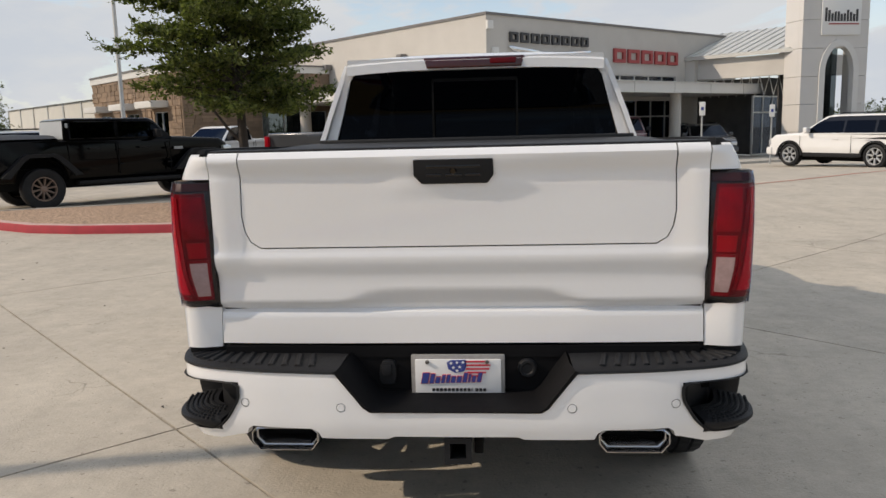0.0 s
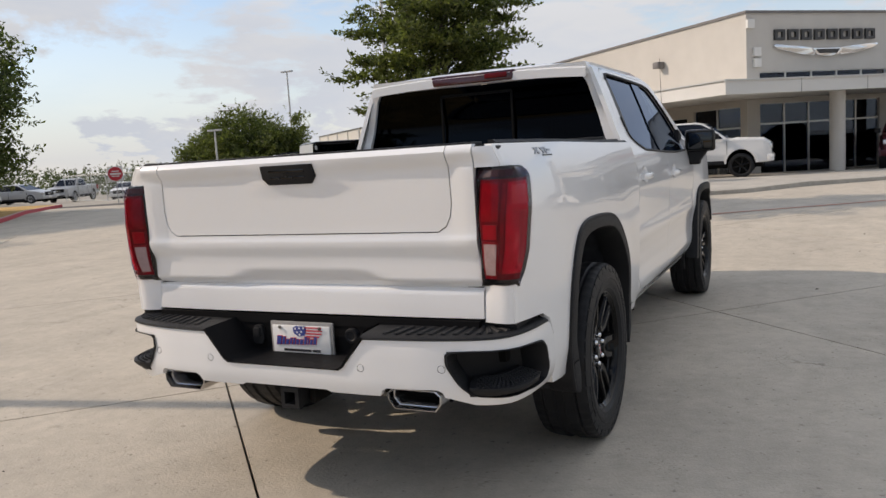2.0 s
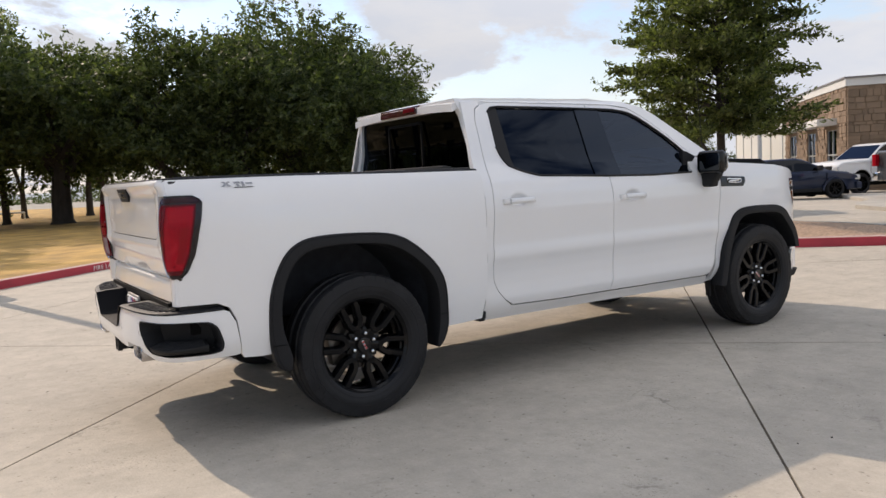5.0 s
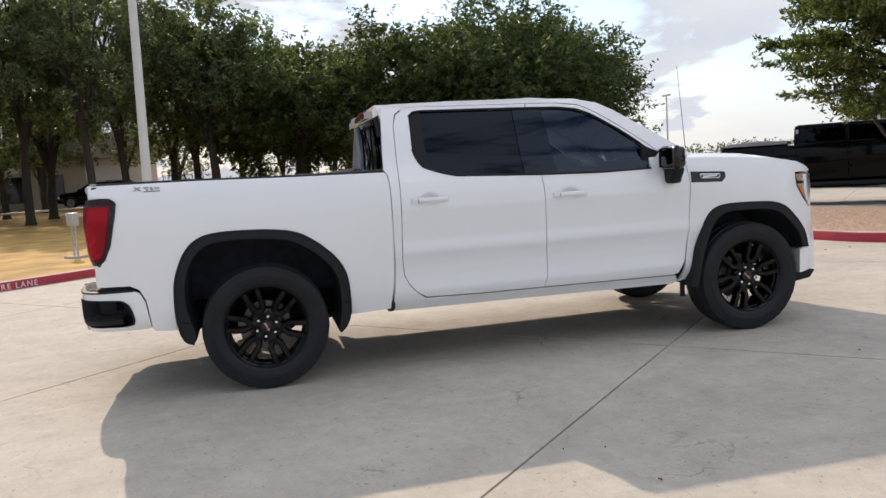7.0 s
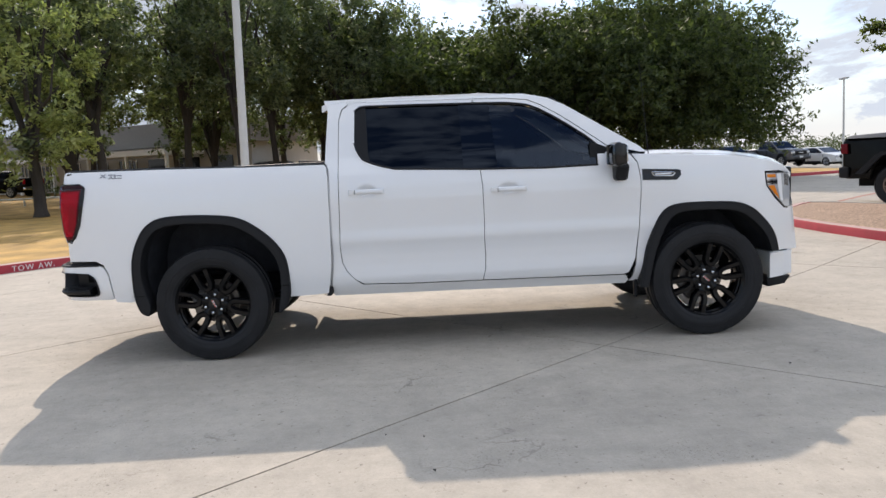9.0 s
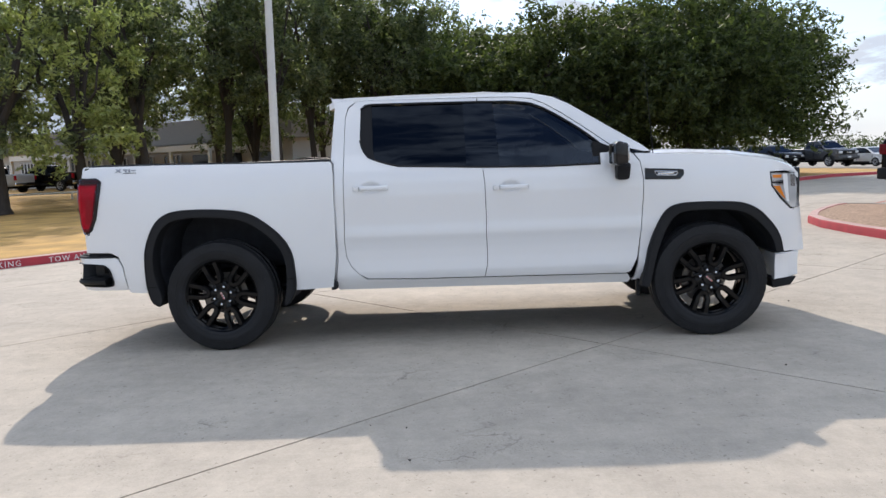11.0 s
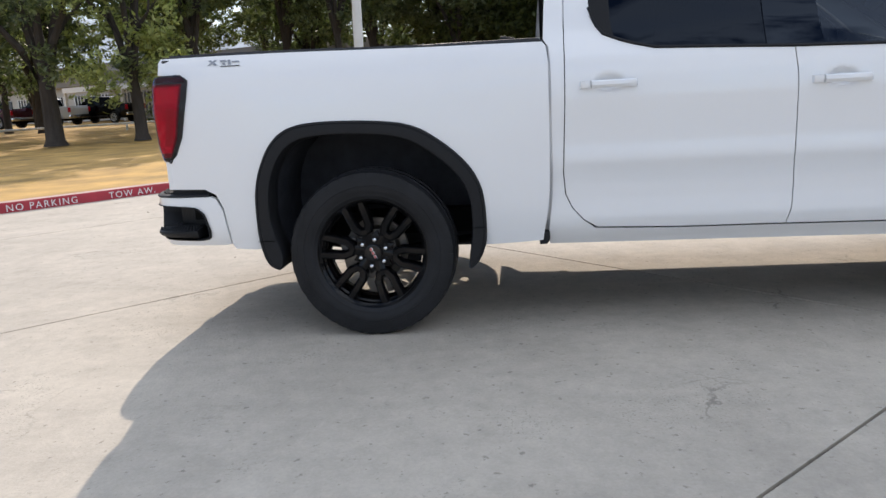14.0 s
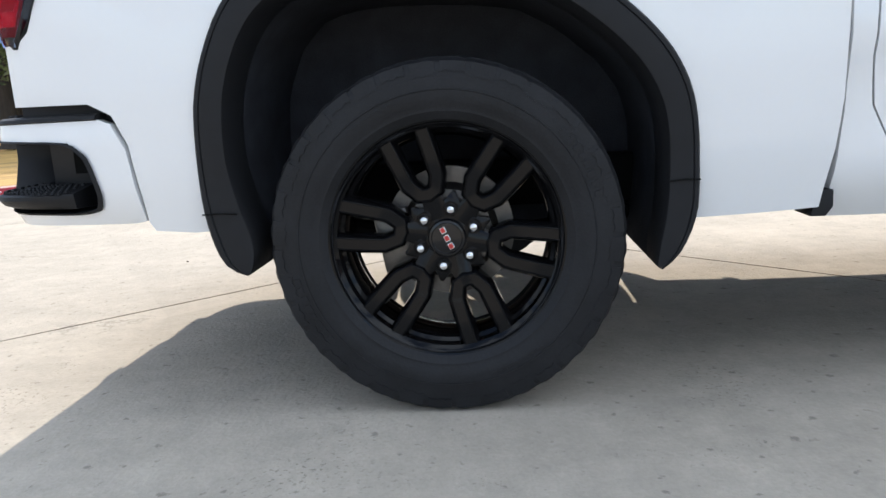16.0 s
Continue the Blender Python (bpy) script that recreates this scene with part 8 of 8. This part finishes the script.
            box(bm, s * w * 0.985 - 0.02, s * w + 0.002, y - 0.006, y + 0.006, z0 + 0.08, belt - 0.08)
            part("door_gap", bm, SHELL, v, smooth=False)
        for yy in (yf, yr):
            bm = bmesh.new()
            out = arch(yy, R + (0.10 if kind == "offroad" else 0.055), z0, 14)
            inn = arch(yy, R - 0.01, z0, 14)
            if kind == "offroad":  # flat-topped, slanting flares
                hi = z0 + R + 0.04
                out = resample([(yy + R + 0.24, z0 + 0.12), (yy + R * 0.62, hi), (yy - R * 0.62, hi), (yy - R - 0.24, z0 + 0.12)], 15)
                inn = resample([(yy + R + 0.10, z0 + 0.10), (yy + R * 0.50, hi - 0.07), (yy - R * 0.50, hi - 0.07), (yy - R - 0.10, z0 + 0.10)], 15)
            o = 0.14 if kind == "offroad" else 0.02
            loft(bm, [[(s * (w - 0.06), *a), (s * (w + o), *a), (s * (w + o), *b), (s * (w - 0.10), *b)] for a, b in zip(out, inn)], True, True, True)
            part("arch_trim", bm, PLASTIC if kind in ("offroad", "suv") else paint, v)
            bm = bmesh.new()
            rg = arch(yy, R - 0.005, z0 - 0.02, 10)
            loft(bm, [[(s * x, y, z) for y, z in rg] for x in (w - 0.01, 0.35)], False)
            bm.faces.new([bm.verts.new((s * 0.35, y, z)) for y, z in rg])
            part("arch_liner", bm, SHELL, v)
    for nm, y0, y1, mt in (("front_bumper", f - 0.16, f + 0.05, paint if kind != "offroad" else PLASTIC), ("rear_bumper", -f - 0.06, -f + 0.14, CHROME if kind == "pickup" else PLASTIC)):
        bm = bmesh.new()
        box(bm, -w * 0.93, w * 0.93, y0, y1, z0 + 0.02, z0 + 0.26, 0.05)
        part(nm, bm, mt, v)
    bm = bmesh.new()
    box(bm, -0.15, 0.15, f + 0.045, f + 0.06, z0 + 0.10, z0 + 0.24, 0.004)
    part("number_plate", bm, SIGNWHITE, v)
    bm = bmesh.new()
    box(bm, -w * 0.7, w * 0.7, -f + 0.3, f - 0.3, z0 - 0.16, z0 + 0.25)
    part("underbody", bm, SHELL, v)
    for s in (-1, 1):
        if kind == "suv":
            bm = bmesh.new()
            sweep(bm, [(s * half(top) * 0.90, cab0 + 0.55, top - 0.01), (s * half(top) * 0.92, cab0 + 0.75, top + 0.05), (s * half(top) * 0.92, cab1 - 1.3, top + 0.05), (s * half(top) * 0.90, cab1 - 1.05, top - 0.01)], 0.018, 6)
            part("roof_rail", bm, GLOSSBLACK, v)
        if kind in ("suv", "pickup", "sedan"):
            bm = bmesh.new()
            box(bm, s * w * 0.965 - 0.03, s * w * 0.965 + 0.03, yr + R + 0.06, yf - R - 0.06, z0 - 0.03, z0 + 0.10, 0.02)
            part("sill_trim", bm, PLASTIC, v)
        if kind == "pickup":
            bm = bmesh.new()
            box(bm, s * w * 0.985 - 0.02, s * w + 0.002, cab0 - 0.125, cab0 - 0.105, z0 + 0.02, bed - 0.04)
            part("bed_gap", bm, SHELL, v, smooth=False)
        if kind == "offroad":
            for y in (mid + 0.02, cab1 + 0.02):
                for z in (belt - 0.22, z0 + 0.28):
                    bm = bmesh.new()
                    box(bm, s * w - 0.01, s * w + 0.022, y - 0.055, y + 0.055, z - 0.02, z + 0.02, 0.008)
                    part("door_hinge", bm, paint, v)
            for a, b in spans:  # raised frame round each side pane
                ring = inner(a - 0.03, b + 0.03)
                bm = bmesh.new()
                sweep(bm, [(s * (half(z) + 0.004), y, z) for y, z in ring + ring[:1]], 0.016, 5)
                part("window_frame", bm, paint, v)
            bm = bmesh.new()  # pane at the rear corner of the hard top, a bright reflection painted as pale colour
            box(bm, s * half(top) - 0.012, s * half(top) + 0.020, cab0 + 0.045, cab0 + 0.125, belt + 0.06, top - 0.10, 0.004)
            part("corner_pane", bm, BRIGHTPANE, v)
            bm = bmesh.new()
            box(bm, s * w + 0.012, s * w + 0.016, cab1 + 0.14, cab1 + 0.34, belt - 0.26, belt - 0.20)
            part("badge_bar", bm, GREYTEXT, v)
    if kind == "pickup":  # raised middle of the hood, split grille, tailgate panel
        bm = bmesh.new()
        loft(bm, [[(x, y, z) for x, z in ((-0.46, hz_ - 0.03), (-0.38, hz_ + 0.025), (0.38, hz_ + 0.025), (0.46, hz_ - 0.03))] for y, hz_ in ((f - 0.26, hood), (f - 0.6, hood + 0.02), (cab1 + 0.30, hood + 0.06))], True, True, True)
        part("hood_dome", bm, paint, v)
        for z in (hood - 0.36, hood - 0.28, hood - 0.20):
            bm = bmesh.new()
            box(bm, -wl_ * 0.60, wl_ * 0.60, f + 0.006, f + 0.020, z - 0.012, z + 0.012, 0.004)
            part("grille_bar", bm, RIMBLACK, g)
        bm = bmesh.new()
        box(bm, -w * 0.78, w * 0.78, -f - 0.012, -f + 0.02, z0 + 0.32, bed - 0.14, 0.02)
        part("tailgate", bm, paint, v)
        bm = bmesh.new()
        box(bm, -w * 0.6, w * 0.6, f + 0.02, f + 0.07, z0 + 0.02, z0 + 0.13, 0.02)
        part("air_dam", bm, PLASTIC, v)
    if kind == "offroad":
        bm = bmesh.new()
        loft(bm, [[(x * 0.97, y, bed + dz * (1 - (x / w) ** 4)) for x in np.linspace(-w, w, 9)] for y, dz in ((-f + 0.06, 0.0), (-f + 0.12, 0.07), (-f + 0.8, 0.10), (cab0 - 0.14, 0.07))], False)
        part("bed_cover", bm, VINYL, v, "soft black bed cover")
        bm = bmesh.new()
        lathe(bm, [(-f - 0.02, 0.05), (-f - 0.02, 0.10)], "y", 12, (0, 0, bed - 0.3))
        part("tailgate_latch", bm, PLASTIC, v)
        bm = bmesh.new()
        box(bm, -w - 0.02, w + 0.02, yr + 0.7, yf - 0.6, z0 - 0.10, z0 - 0.02, 0.02)
        part("side_step", bm, PLASTIC, v)
    wheel_set(v, w - (0.04 if kind == "offroad" else 0.12), (yf, yr), P["r"], 0.27, P["r"] * (0.58 if kind == "offroad" else 0.68), rim_mat, {"offroad": 10, "suv": 7, "pickup": 6, "sedan": 8}[kind])
    return v


def paint_mat(name, c, metal=0.0):
    return mat(name, c, 0.3, metal, 0.06 if max(c) < 0.05 else 0.6, 0.02, 2, spec=0.12)


BLACKP, WHITEP, GREYP = mat("black_paint", (0.0022, 0.0022, 0.0026), 0.08, spec=0.16), paint_mat("parked_white", (0.74, 0.74, 0.73)), mat("grey_paint", (0.085, 0.088, 0.094), 0.25, 0.4, 0.4, 0.02, 2, spec=0.3)
MAROONP, SILVERP, BLUEP = paint_mat("maroon_paint", (0.06, 0.006, 0.012), 0.3), paint_mat("silver_paint", (0.42, 0.43, 0.44), 0.15), paint_mat("dark_blue_paint", (0.02, 0.03, 0.06), 0.4)
BRONZE = mat("bronze_rim", (0.23, 0.165, 0.135), 0.4, 0.5)


def heading(dx, dy):
    return math.degrees(math.atan2(-dx, dy))


def park(kind, label, paint, x, y, dx, dy, lift=0.0, rim=None, group=""):
    return vehicle(kind, label, paint, pose(x, y, gz(y) + lift, 0, 0, heading(dx, dy)), group, rim)


park("offroad", "black four-door pickup with bronze wheels beside the island", BLACKP, -8.58, 14.15, 0.66, 0.75, 0, BRONZE)
park("suv", "white three-row suv with black roof trim", WHITEP, 11.27, 23.83, -0.54, 0.84, 0, SILVERP)
park("pickup", "maroon pickup parked nose out under the canopy", MAROONP, 5.2, 32.6, -0.10, -1.0, 0.11, CHROME)
park("suv", "dark grey suv parked nose out under the canopy", GREYP, 9.6, 36.3, 0.05, -1.0, 0.11, SILVERP)
park("pickup", "white pickup with black wheels under the canopy corner", WHITEP, -2.4, 26.6, 0.999, 0.035, 0.11)
park("pickup", "dark grey pickup with black wheels beside the walk", GREYP, -4.4, 22.5, 0.978, -0.208, 0.11)
park("pickup", "white pickup facing out beside the stone wing", WHITEP, -11.9, 31.0, -0.30, -0.95, 0.11)
park("pickup", "silver pickup parked beside the stone wing", SILVERP, -6.6, 30.0, 0.96, 0.29, 0.11)
park("suv", "black suv parked beyond the island", BLACKP, -20.0, 24.5, 0.75, 0.66)
park("suv", "white sporty suv with black wheels beyond the island", WHITEP, -14.74, 19.4, -0.8, -0.6)
park("sedan", "dark car parked behind the black pickup", BLUEP, -12.0, 24.5, 0.5, 0.86)
for i, (x, y, k, p) in enumerate(((-47, 50, "suv", SILVERP), (-52, 47, "sedan", WHITEP), (-43.5, 52, "suv", BLACKP), (-56.5, 45, "pickup", SILVERP), (-39.5, 54, "pickup", MAROONP), (-61, 42, "sedan", GREYP), (-35.5, 55, "suv", WHITEP))):
    park(k, "car in the fenced car park", p, x, y, 0.45, -0.9, 0, SILVERP, "fenced cars")
for i, (x, y, k, p) in enumerate(((-54, 33.5, "sedan", WHITEP), (-55, 30.2, "pickup", GREYP), (-56, 27, "suv", BLACKP), (-52.5, 37, "sedan", SILVERP), (-57, 23.5, "suv", SILVERP))):
    park(k, "car parked in a row across the far lot", p, x, y, 0.9, 0.3, 0.1, SILVERP, "far row cars")
for i, (x, y, k, p) in enumerate(((-51.5, -28.7, "pickup", BLACKP), (-50.2, -32.3, "pickup", SILVERP), (-49.2, -36.0, "pickup", MAROONP), (-56, -14.5, "suv", SILVERP), (-50, -9.0, "suv", BLACKP), (-52, -4.0, "sedan", SILVERP))):
    park(k, "vehicle parked behind the grove", p, x, y, -0.27, -0.96, 0.35, SILVERP, "grove cars")

# ---- lawn things ----
post = thing("lamp_post", "tall white lamp post on a concrete base", "lamp post", Matrix.Translation((-8.5, -0.72, 0.13)))
bm = bmesh.new()
lathe(bm, [(0.0, 0.30), (0.74, 0.30), (0.77, 0.28), (0.77, 0.05)], "z", 28, (0, 0, 0), True, True)
part("post_base", bm, KERBGREY, post, "round concrete base")
bm = bmesh.new()
sweep(bm, [(0, 0, 0.77), (0.03, 0.06, 3.8), (0.05, 0.12, 7.4)], [0.085, 0.075, 0.06], 14)
part("shaft", bm, POLEGREY, post)
bm = bmesh.new()
box(bm, -0.16, 0.16, -0.16, 0.16, 0.77, 0.81, 0.01)
part("base_plate", bm, GALV, post)
ub = thing("utility_box", "grey electrical box on two short posts", "utility box", pose(-10.3, -2.4, 0.15, 0, 0, 40))
bm = bmesh.new()
box(bm, -0.12, 0.12, -0.07, 0.07, 0.62, 0.88, 0.01)
part("cabinet", bm, GALV, ub)
for x in (-0.07, 0.07):
    bm = bmesh.new()
    sweep(bm, [(x, 0, -0.05), (x, 0, 0.64)], 0.02, 8)
    part("stand_post", bm, GALV, ub)
bm = bmesh.new()
box(bm, -0.2, 0.2, -0.15, 0.15, -0.02, 0.03, 0.01)
part("pad", bm, KERBGREY, ub)
mh = thing("manhole_cover", "round dark iron manhole cover", "manhole cover", Matrix.Translation((-8.2, 2.35, 0.0)))
bm = bmesh.new()
lathe(bm, [(-0.02, 0.40), (0.006, 0.40), (0.008, 0.38), (0.005, 0.37), (0.007, 0.36), (0.007, 0.01)], "z", 40, (0, 0, 0), False, True)
part("lid", bm, RUST, mh)
tb = thing("picnic_table", "low weathered dark wooden table with benches under the oak", "picnic table", pose(-21.94, 7.80, 0.17, 0, 0, 50))
for nm, lims in (("tabletop", (-0.66, 0.66, -0.30, 0.30, 0.44, 0.49)), ("bench", (-0.6, 0.6, -0.62, -0.42, 0.25, 0.29)), ("bench", (-0.6, 0.6, 0.42, 0.62, 0.25, 0.29)), ("leg", (-0.45, -0.38, -0.55, 0.55, 0.18, 0.25)), ("leg", (0.38, 0.45, -0.55, 0.55, 0.18, 0.25)), ("leg", (-0.45, -0.38, -0.2, 0.2, -0.05, 0.45)), ("leg", (0.38, 0.45, -0.2, 0.2, -0.05, 0.45))):
    boxpart(nm, lims, BARK, tb, 0.012)
for txt, c, size in (("NO PARKING", (-4.85, -4.37), 0.125), ("TOW AWAY", (-5.83, -3.54), 0.125), ("FIRE LANE", (-6.75, -2.55), 0.125), ("NO PARKING", (-13.4, 5.15), 0.118), ("TOW AWAY", (-12.0, 3.66), 0.118), ("FIRE LANE", (-10.2, 1.75), 0.118)):
    # place on the kerb's face nearest to the given spot
    best = None
    for a, b in zip(KERB_L, KERB_L[1:]):
        av, bv = Vector((*a, 0)), Vector((*b, 0))
        t = max(0, min(1, (Vector((*c, 0)) - av).dot(bv - av) / (bv - av).length_squared))
        p = av + (bv - av) * t
        d = (p - Vector((*c, 0))).length
        if best is None or d < best[0]:
            best = (d, p, (bv - av).normalized())
    _, p, d = best
    n_ = Vector((d.y, -d.x, 0))
    if n_.x < 0:
        n_ = -n_
    mx = Matrix((( d.x, 0, n_.x, p.x + n_.x * 0.003), (d.y, 0, n_.y, p.y + n_.y * 0.003), (0, 1, 0, gz(p.y) + 0.055), (0, 0, 0, 1)))
    words("kerb_lettering", txt, size, SIGNWHITE, mx, kerb, 0.0015, 1.25)

# far lamp posts
for x, y, h in ((-14.1, 26.2, 10.5), (-38.0, 44.0, 6.2), (-36.5, 50.0, 9.5), (-51.5, 34.0, 6.5), (-34.8, 39.0, 4.4)):
    lp = thing("lamp_post", "slim grey car-park lamp post", "lamp post", Matrix.Translation((x, y, gz(y))), "car-park lamps")
    bm = bmesh.new()
    sweep(bm, [(0, 0, 0), (0, 0, h)], [0.09, 0.06], 8)
    part("shaft", bm, POLEGREY, lp)
    for s in (-1, 1):
        bm = bmesh.new()
        box(bm, s * 0.25 - 0.22 if s > 0 else s * 0.25 - 0.30, s * 0.25 + 0.30 if s > 0 else s * 0.25 + 0.22, -0.12, 0.12, h - 0.02, h + 0.10, 0.02)
        part("lamp_head", bm, GALV, lp)

# fence with a no-entry sign
fence = thing("chain_fence", "grey chain-link fence with rolling gate", "fence", pose(-44.0, 37.5, gz(37.5), 0, 0, -20))
FLn = 22.0
for i in range(9):
    x = -8 + i * FLn / 8
    bm = bmesh.new()
    sweep(bm, [(x, 0, 0), (x, 0, 2.0)], 0.035, 6)
    part("fence_post", bm, GALV, fence)
for z in (0.08, 1.96):
    bm = bmesh.new()
    sweep(bm, [(-8, 0, z), (FLn - 8, 0, z)], 0.025, 6)
    part("rail", bm, GALV, fence)
bm = bmesh.new()
for i in range(110):
    x = -8 + i * 0.2
    for s in (-1, 1):
        x1 = x + s * 1.9
        if -8 <= x1 <= FLn - 8:
            sweep(bm, [(x, 0, 0.08), (x1, 0, 1.96)], 0.004, 3)
tagged(part("mesh_wire", bm, GALV, fence), kind="stuff")
ns = thing("no_entry_sign", "round red no-entry sign with a white bar", "sign", pose(-34.0, 29.6, gz(29.6), 0, 0, 40))
bm = bmesh.new()
box(bm, -0.42, 0.42, -0.01, 0.0, 1.25, 2.1, 0.004)
board = part("board", bm, SIGNWHITE, ns)
bm = bmesh.new()
lathe(bm, [(-0.012, 0.39), (-0.018, 0.39), (-0.018, 0.01)], "y", 36, (0, 0, 1.68), False, True)
part("red_disc", bm, REDP, board)
bm = bmesh.new()
box(bm, -0.30, 0.30, -0.026, -0.018, 1.63, 1.73)
part("white_bar", bm, SIGNWHITE, board)
bm = bmesh.new()
for z in (1.80, 1.52):
    box(bm, -0.2, 0.2, -0.026, -0.018, z, z + 0.06)
part("word_bar", bm, SIGNWHITE, board)
bm = bmesh.new()
sweep(bm, [(0, 0.03, 0), (0, 0.03, 2.1)], 0.03, 6)
part("post", bm, GALV, ns)

# pale low building behind the grove, far wooded hills
pav = thing("far_building", "pale flat building with a white awning behind the trees", "building", pose(-58, -24, 0.4, 0, 0, 62))
for nm, lims, mt in (("wall", (-52, 16, 0, 8, 0, 3.2), STUCCO), ("roof", (-52.5, 16.5, -0.6, 8.5, 3.2, 5.0), mat("slate_roof", (0.22, 0.20, 0.18), 0.9, grain=0.1)), ("awning", (-12, 12, -4.5, -0.6, 2.5, 2.9), SIGNWHITE)):
    boxpart(nm, lims, mt, pav)
for i in range(-11, 9):
    boxpart("window", (-14.2 + i * 3.3, -12.2 + i * 3.3, -0.08, 0.05, 0.5, 2.3), GLOSSBLACK, pav)
for i in range(-4, 6):  # white glazing bars over the dark windows
    for j in range(5):
        boxpart("glazing_bar", (-14.23 + i * 3.3 + 0.49 * j, -14.13 + i * 3.3 + 0.49 * j, -0.13, -0.085, 0.4, 2.4), SIGNWHITE, pav)
    boxpart("glazing_bar", (-14.3 + i * 3.3, -12.1 + i * 3.3, -0.15, -0.135, 1.35, 1.45), SIGNWHITE, pav)
rail = thing("pipe_rail", "low white pipe rail between the grove and parked cars", "rail", pose(-32.7, -19.7, 0.2, 0, 0, 119.4))
bm = bmesh.new()
sweep(bm, [(-22, 0, 0.36), (26, 0, 0.36)], 0.055, 8)
part("pipe", bm, SIGNWHITE, rail)
for i in range(17):
    bm = bmesh.new()
    sweep(bm, [(-22 + 3 * i, 0, -0.1), (-22 + 3 * i, 0, 0.36)], 0.05, 8)
    part("post", bm, SIGNWHITE, rail)
for i in range(7):
    boxpart("awning_post", (-12 + i * 4 - 0.1, -12 + i * 4 + 0.1, -4.4, -4.2, 0, 2.5), SIGNWHITE, pav)
rng = np.random.default_rng(4)
HILL = leaf_mat("far_wood", (0.035, 0.050, 0.030), (0.075, 0.090, 0.055))
blobs = []
for i in range(150):
    a = radians(60 + i * 1.02)
    d = rng.uniform(150, 230)
    r = rng.uniform(5, 9)
    blobs.append((math.cos(a) * d, math.sin(a) * d, -2 + rng.uniform(1, 3.5) - 0.006 * d, r * 1.6, r * 0.55))
woods = thing("far_woods", "low dark belt of distant woods", "woods", kind="stuff")
crown_mesh("tree_belt", blobs, 150000, 0.32, HILL, woods, 9, 0.0, 4, 0.3)

# dry leaves and grit lying about on the lot
rng = random.Random(21)
bm = bmesh.new()
for k in range(70):
    x, y = rng.uniform(-9, 7), rng.uniform(-3, 9)
    if left_of_kerb(x - 0.6, y) or (-1.2 < x < 1.2 and -0.3 < y < 5.9):
        continue
    r = rng.uniform(0.006, 0.017)
    a = rng.uniform(0, 6.28)
    rot = Matrix.Translation((x, y, gz(y) + 0.004)) @ Matrix.Rotation(a, 4, "Z")
    pts = [(-r, 0, 0.001), (0, r * 0.5, 0.005), (r, 0, 0.002), (0, -r * 0.5, 0.006)]
    loft(bm, [[rot @ Vector(p) for p in pts], [rot @ (Vector(p) + Vector((0, 0, 0.003))) for p in pts]], True, True, True)
tagged(part("leaf_litter", bm, BARK, None), "scattered dry leaf scraps on the concrete", "litter", kind="stuff")

# ---- concrete slabs of the lot ----
pavement = thing("pavement", "pale concrete lot in large saw-cut slabs", "pavement", kind="structure")
SQ = math.sqrt(0.5)


def slab_bm(u0, u1, v0, v1):
    bm = bmesh.new()
    g = 0.007
    c = [(u0 + g, v0 + g), (u1 - g, v0 + g), (u1 - g, v1 - g), (u0 + g, v1 - g)]
    bm.faces.new([bm.verts.new(((u - v) * SQ, (u + v) * SQ, 0)) for u, v in c])
    for y in (7.0, 8.5, 10.5, 12.0, 18.0):
        bmesh.ops.bisect_plane(bm, geom=bm.verts[:] + bm.edges[:] + bm.faces[:], plane_co=(0, y, 0), plane_no=(0, 1, 0))
    rim = [e for e in bm.edges if len(e.link_faces) == 1]
    r = bmesh.ops.extrude_edge_only(bm, edges=rim)
    low = {q for q in r["geom"] if isinstance(q, bmesh.types.BMVert)}
    for v in bm.verts:
        v.co.z = gz(v.co.y) - (0.030 if v in low else 0.0)
    return bm


UJ = [-0.175 + 3.90 * k for k in range(-9, 13)]
VJ = [2.045 + 4.64 * k for k in range(-8, 9)]
for u0, u1 in zip(UJ, UJ[1:]):
    for v0, v1 in zip(VJ, VJ[1:]):
        um, vm = (u0 + u1) / 2, (v0 + v1) / 2
        x, y = (um - vm) * SQ, (um + vm) * SQ
        if left_of_kerb(x + 3.2, y) or y > 34 or y < -20 or x > 34 or x < -34:
            continue
        part("slab", slab_bm(u0, u1, v0, v1), CONCRETE, pavement, smooth=False)
bm = bmesh.new()
vs = [[bm.verts.new((x, y, gz(y) - 0.026)) for x in (-36, 36)] for y in (-24, 7, 8.5, 10.5, 12, 18, 38)]
for a, b in zip(vs, vs[1:]):
    bm.faces.new((a[0], a[1], b[1], b[0]))
part("joint_bed", bm, JOINT, pavement, smooth=False)
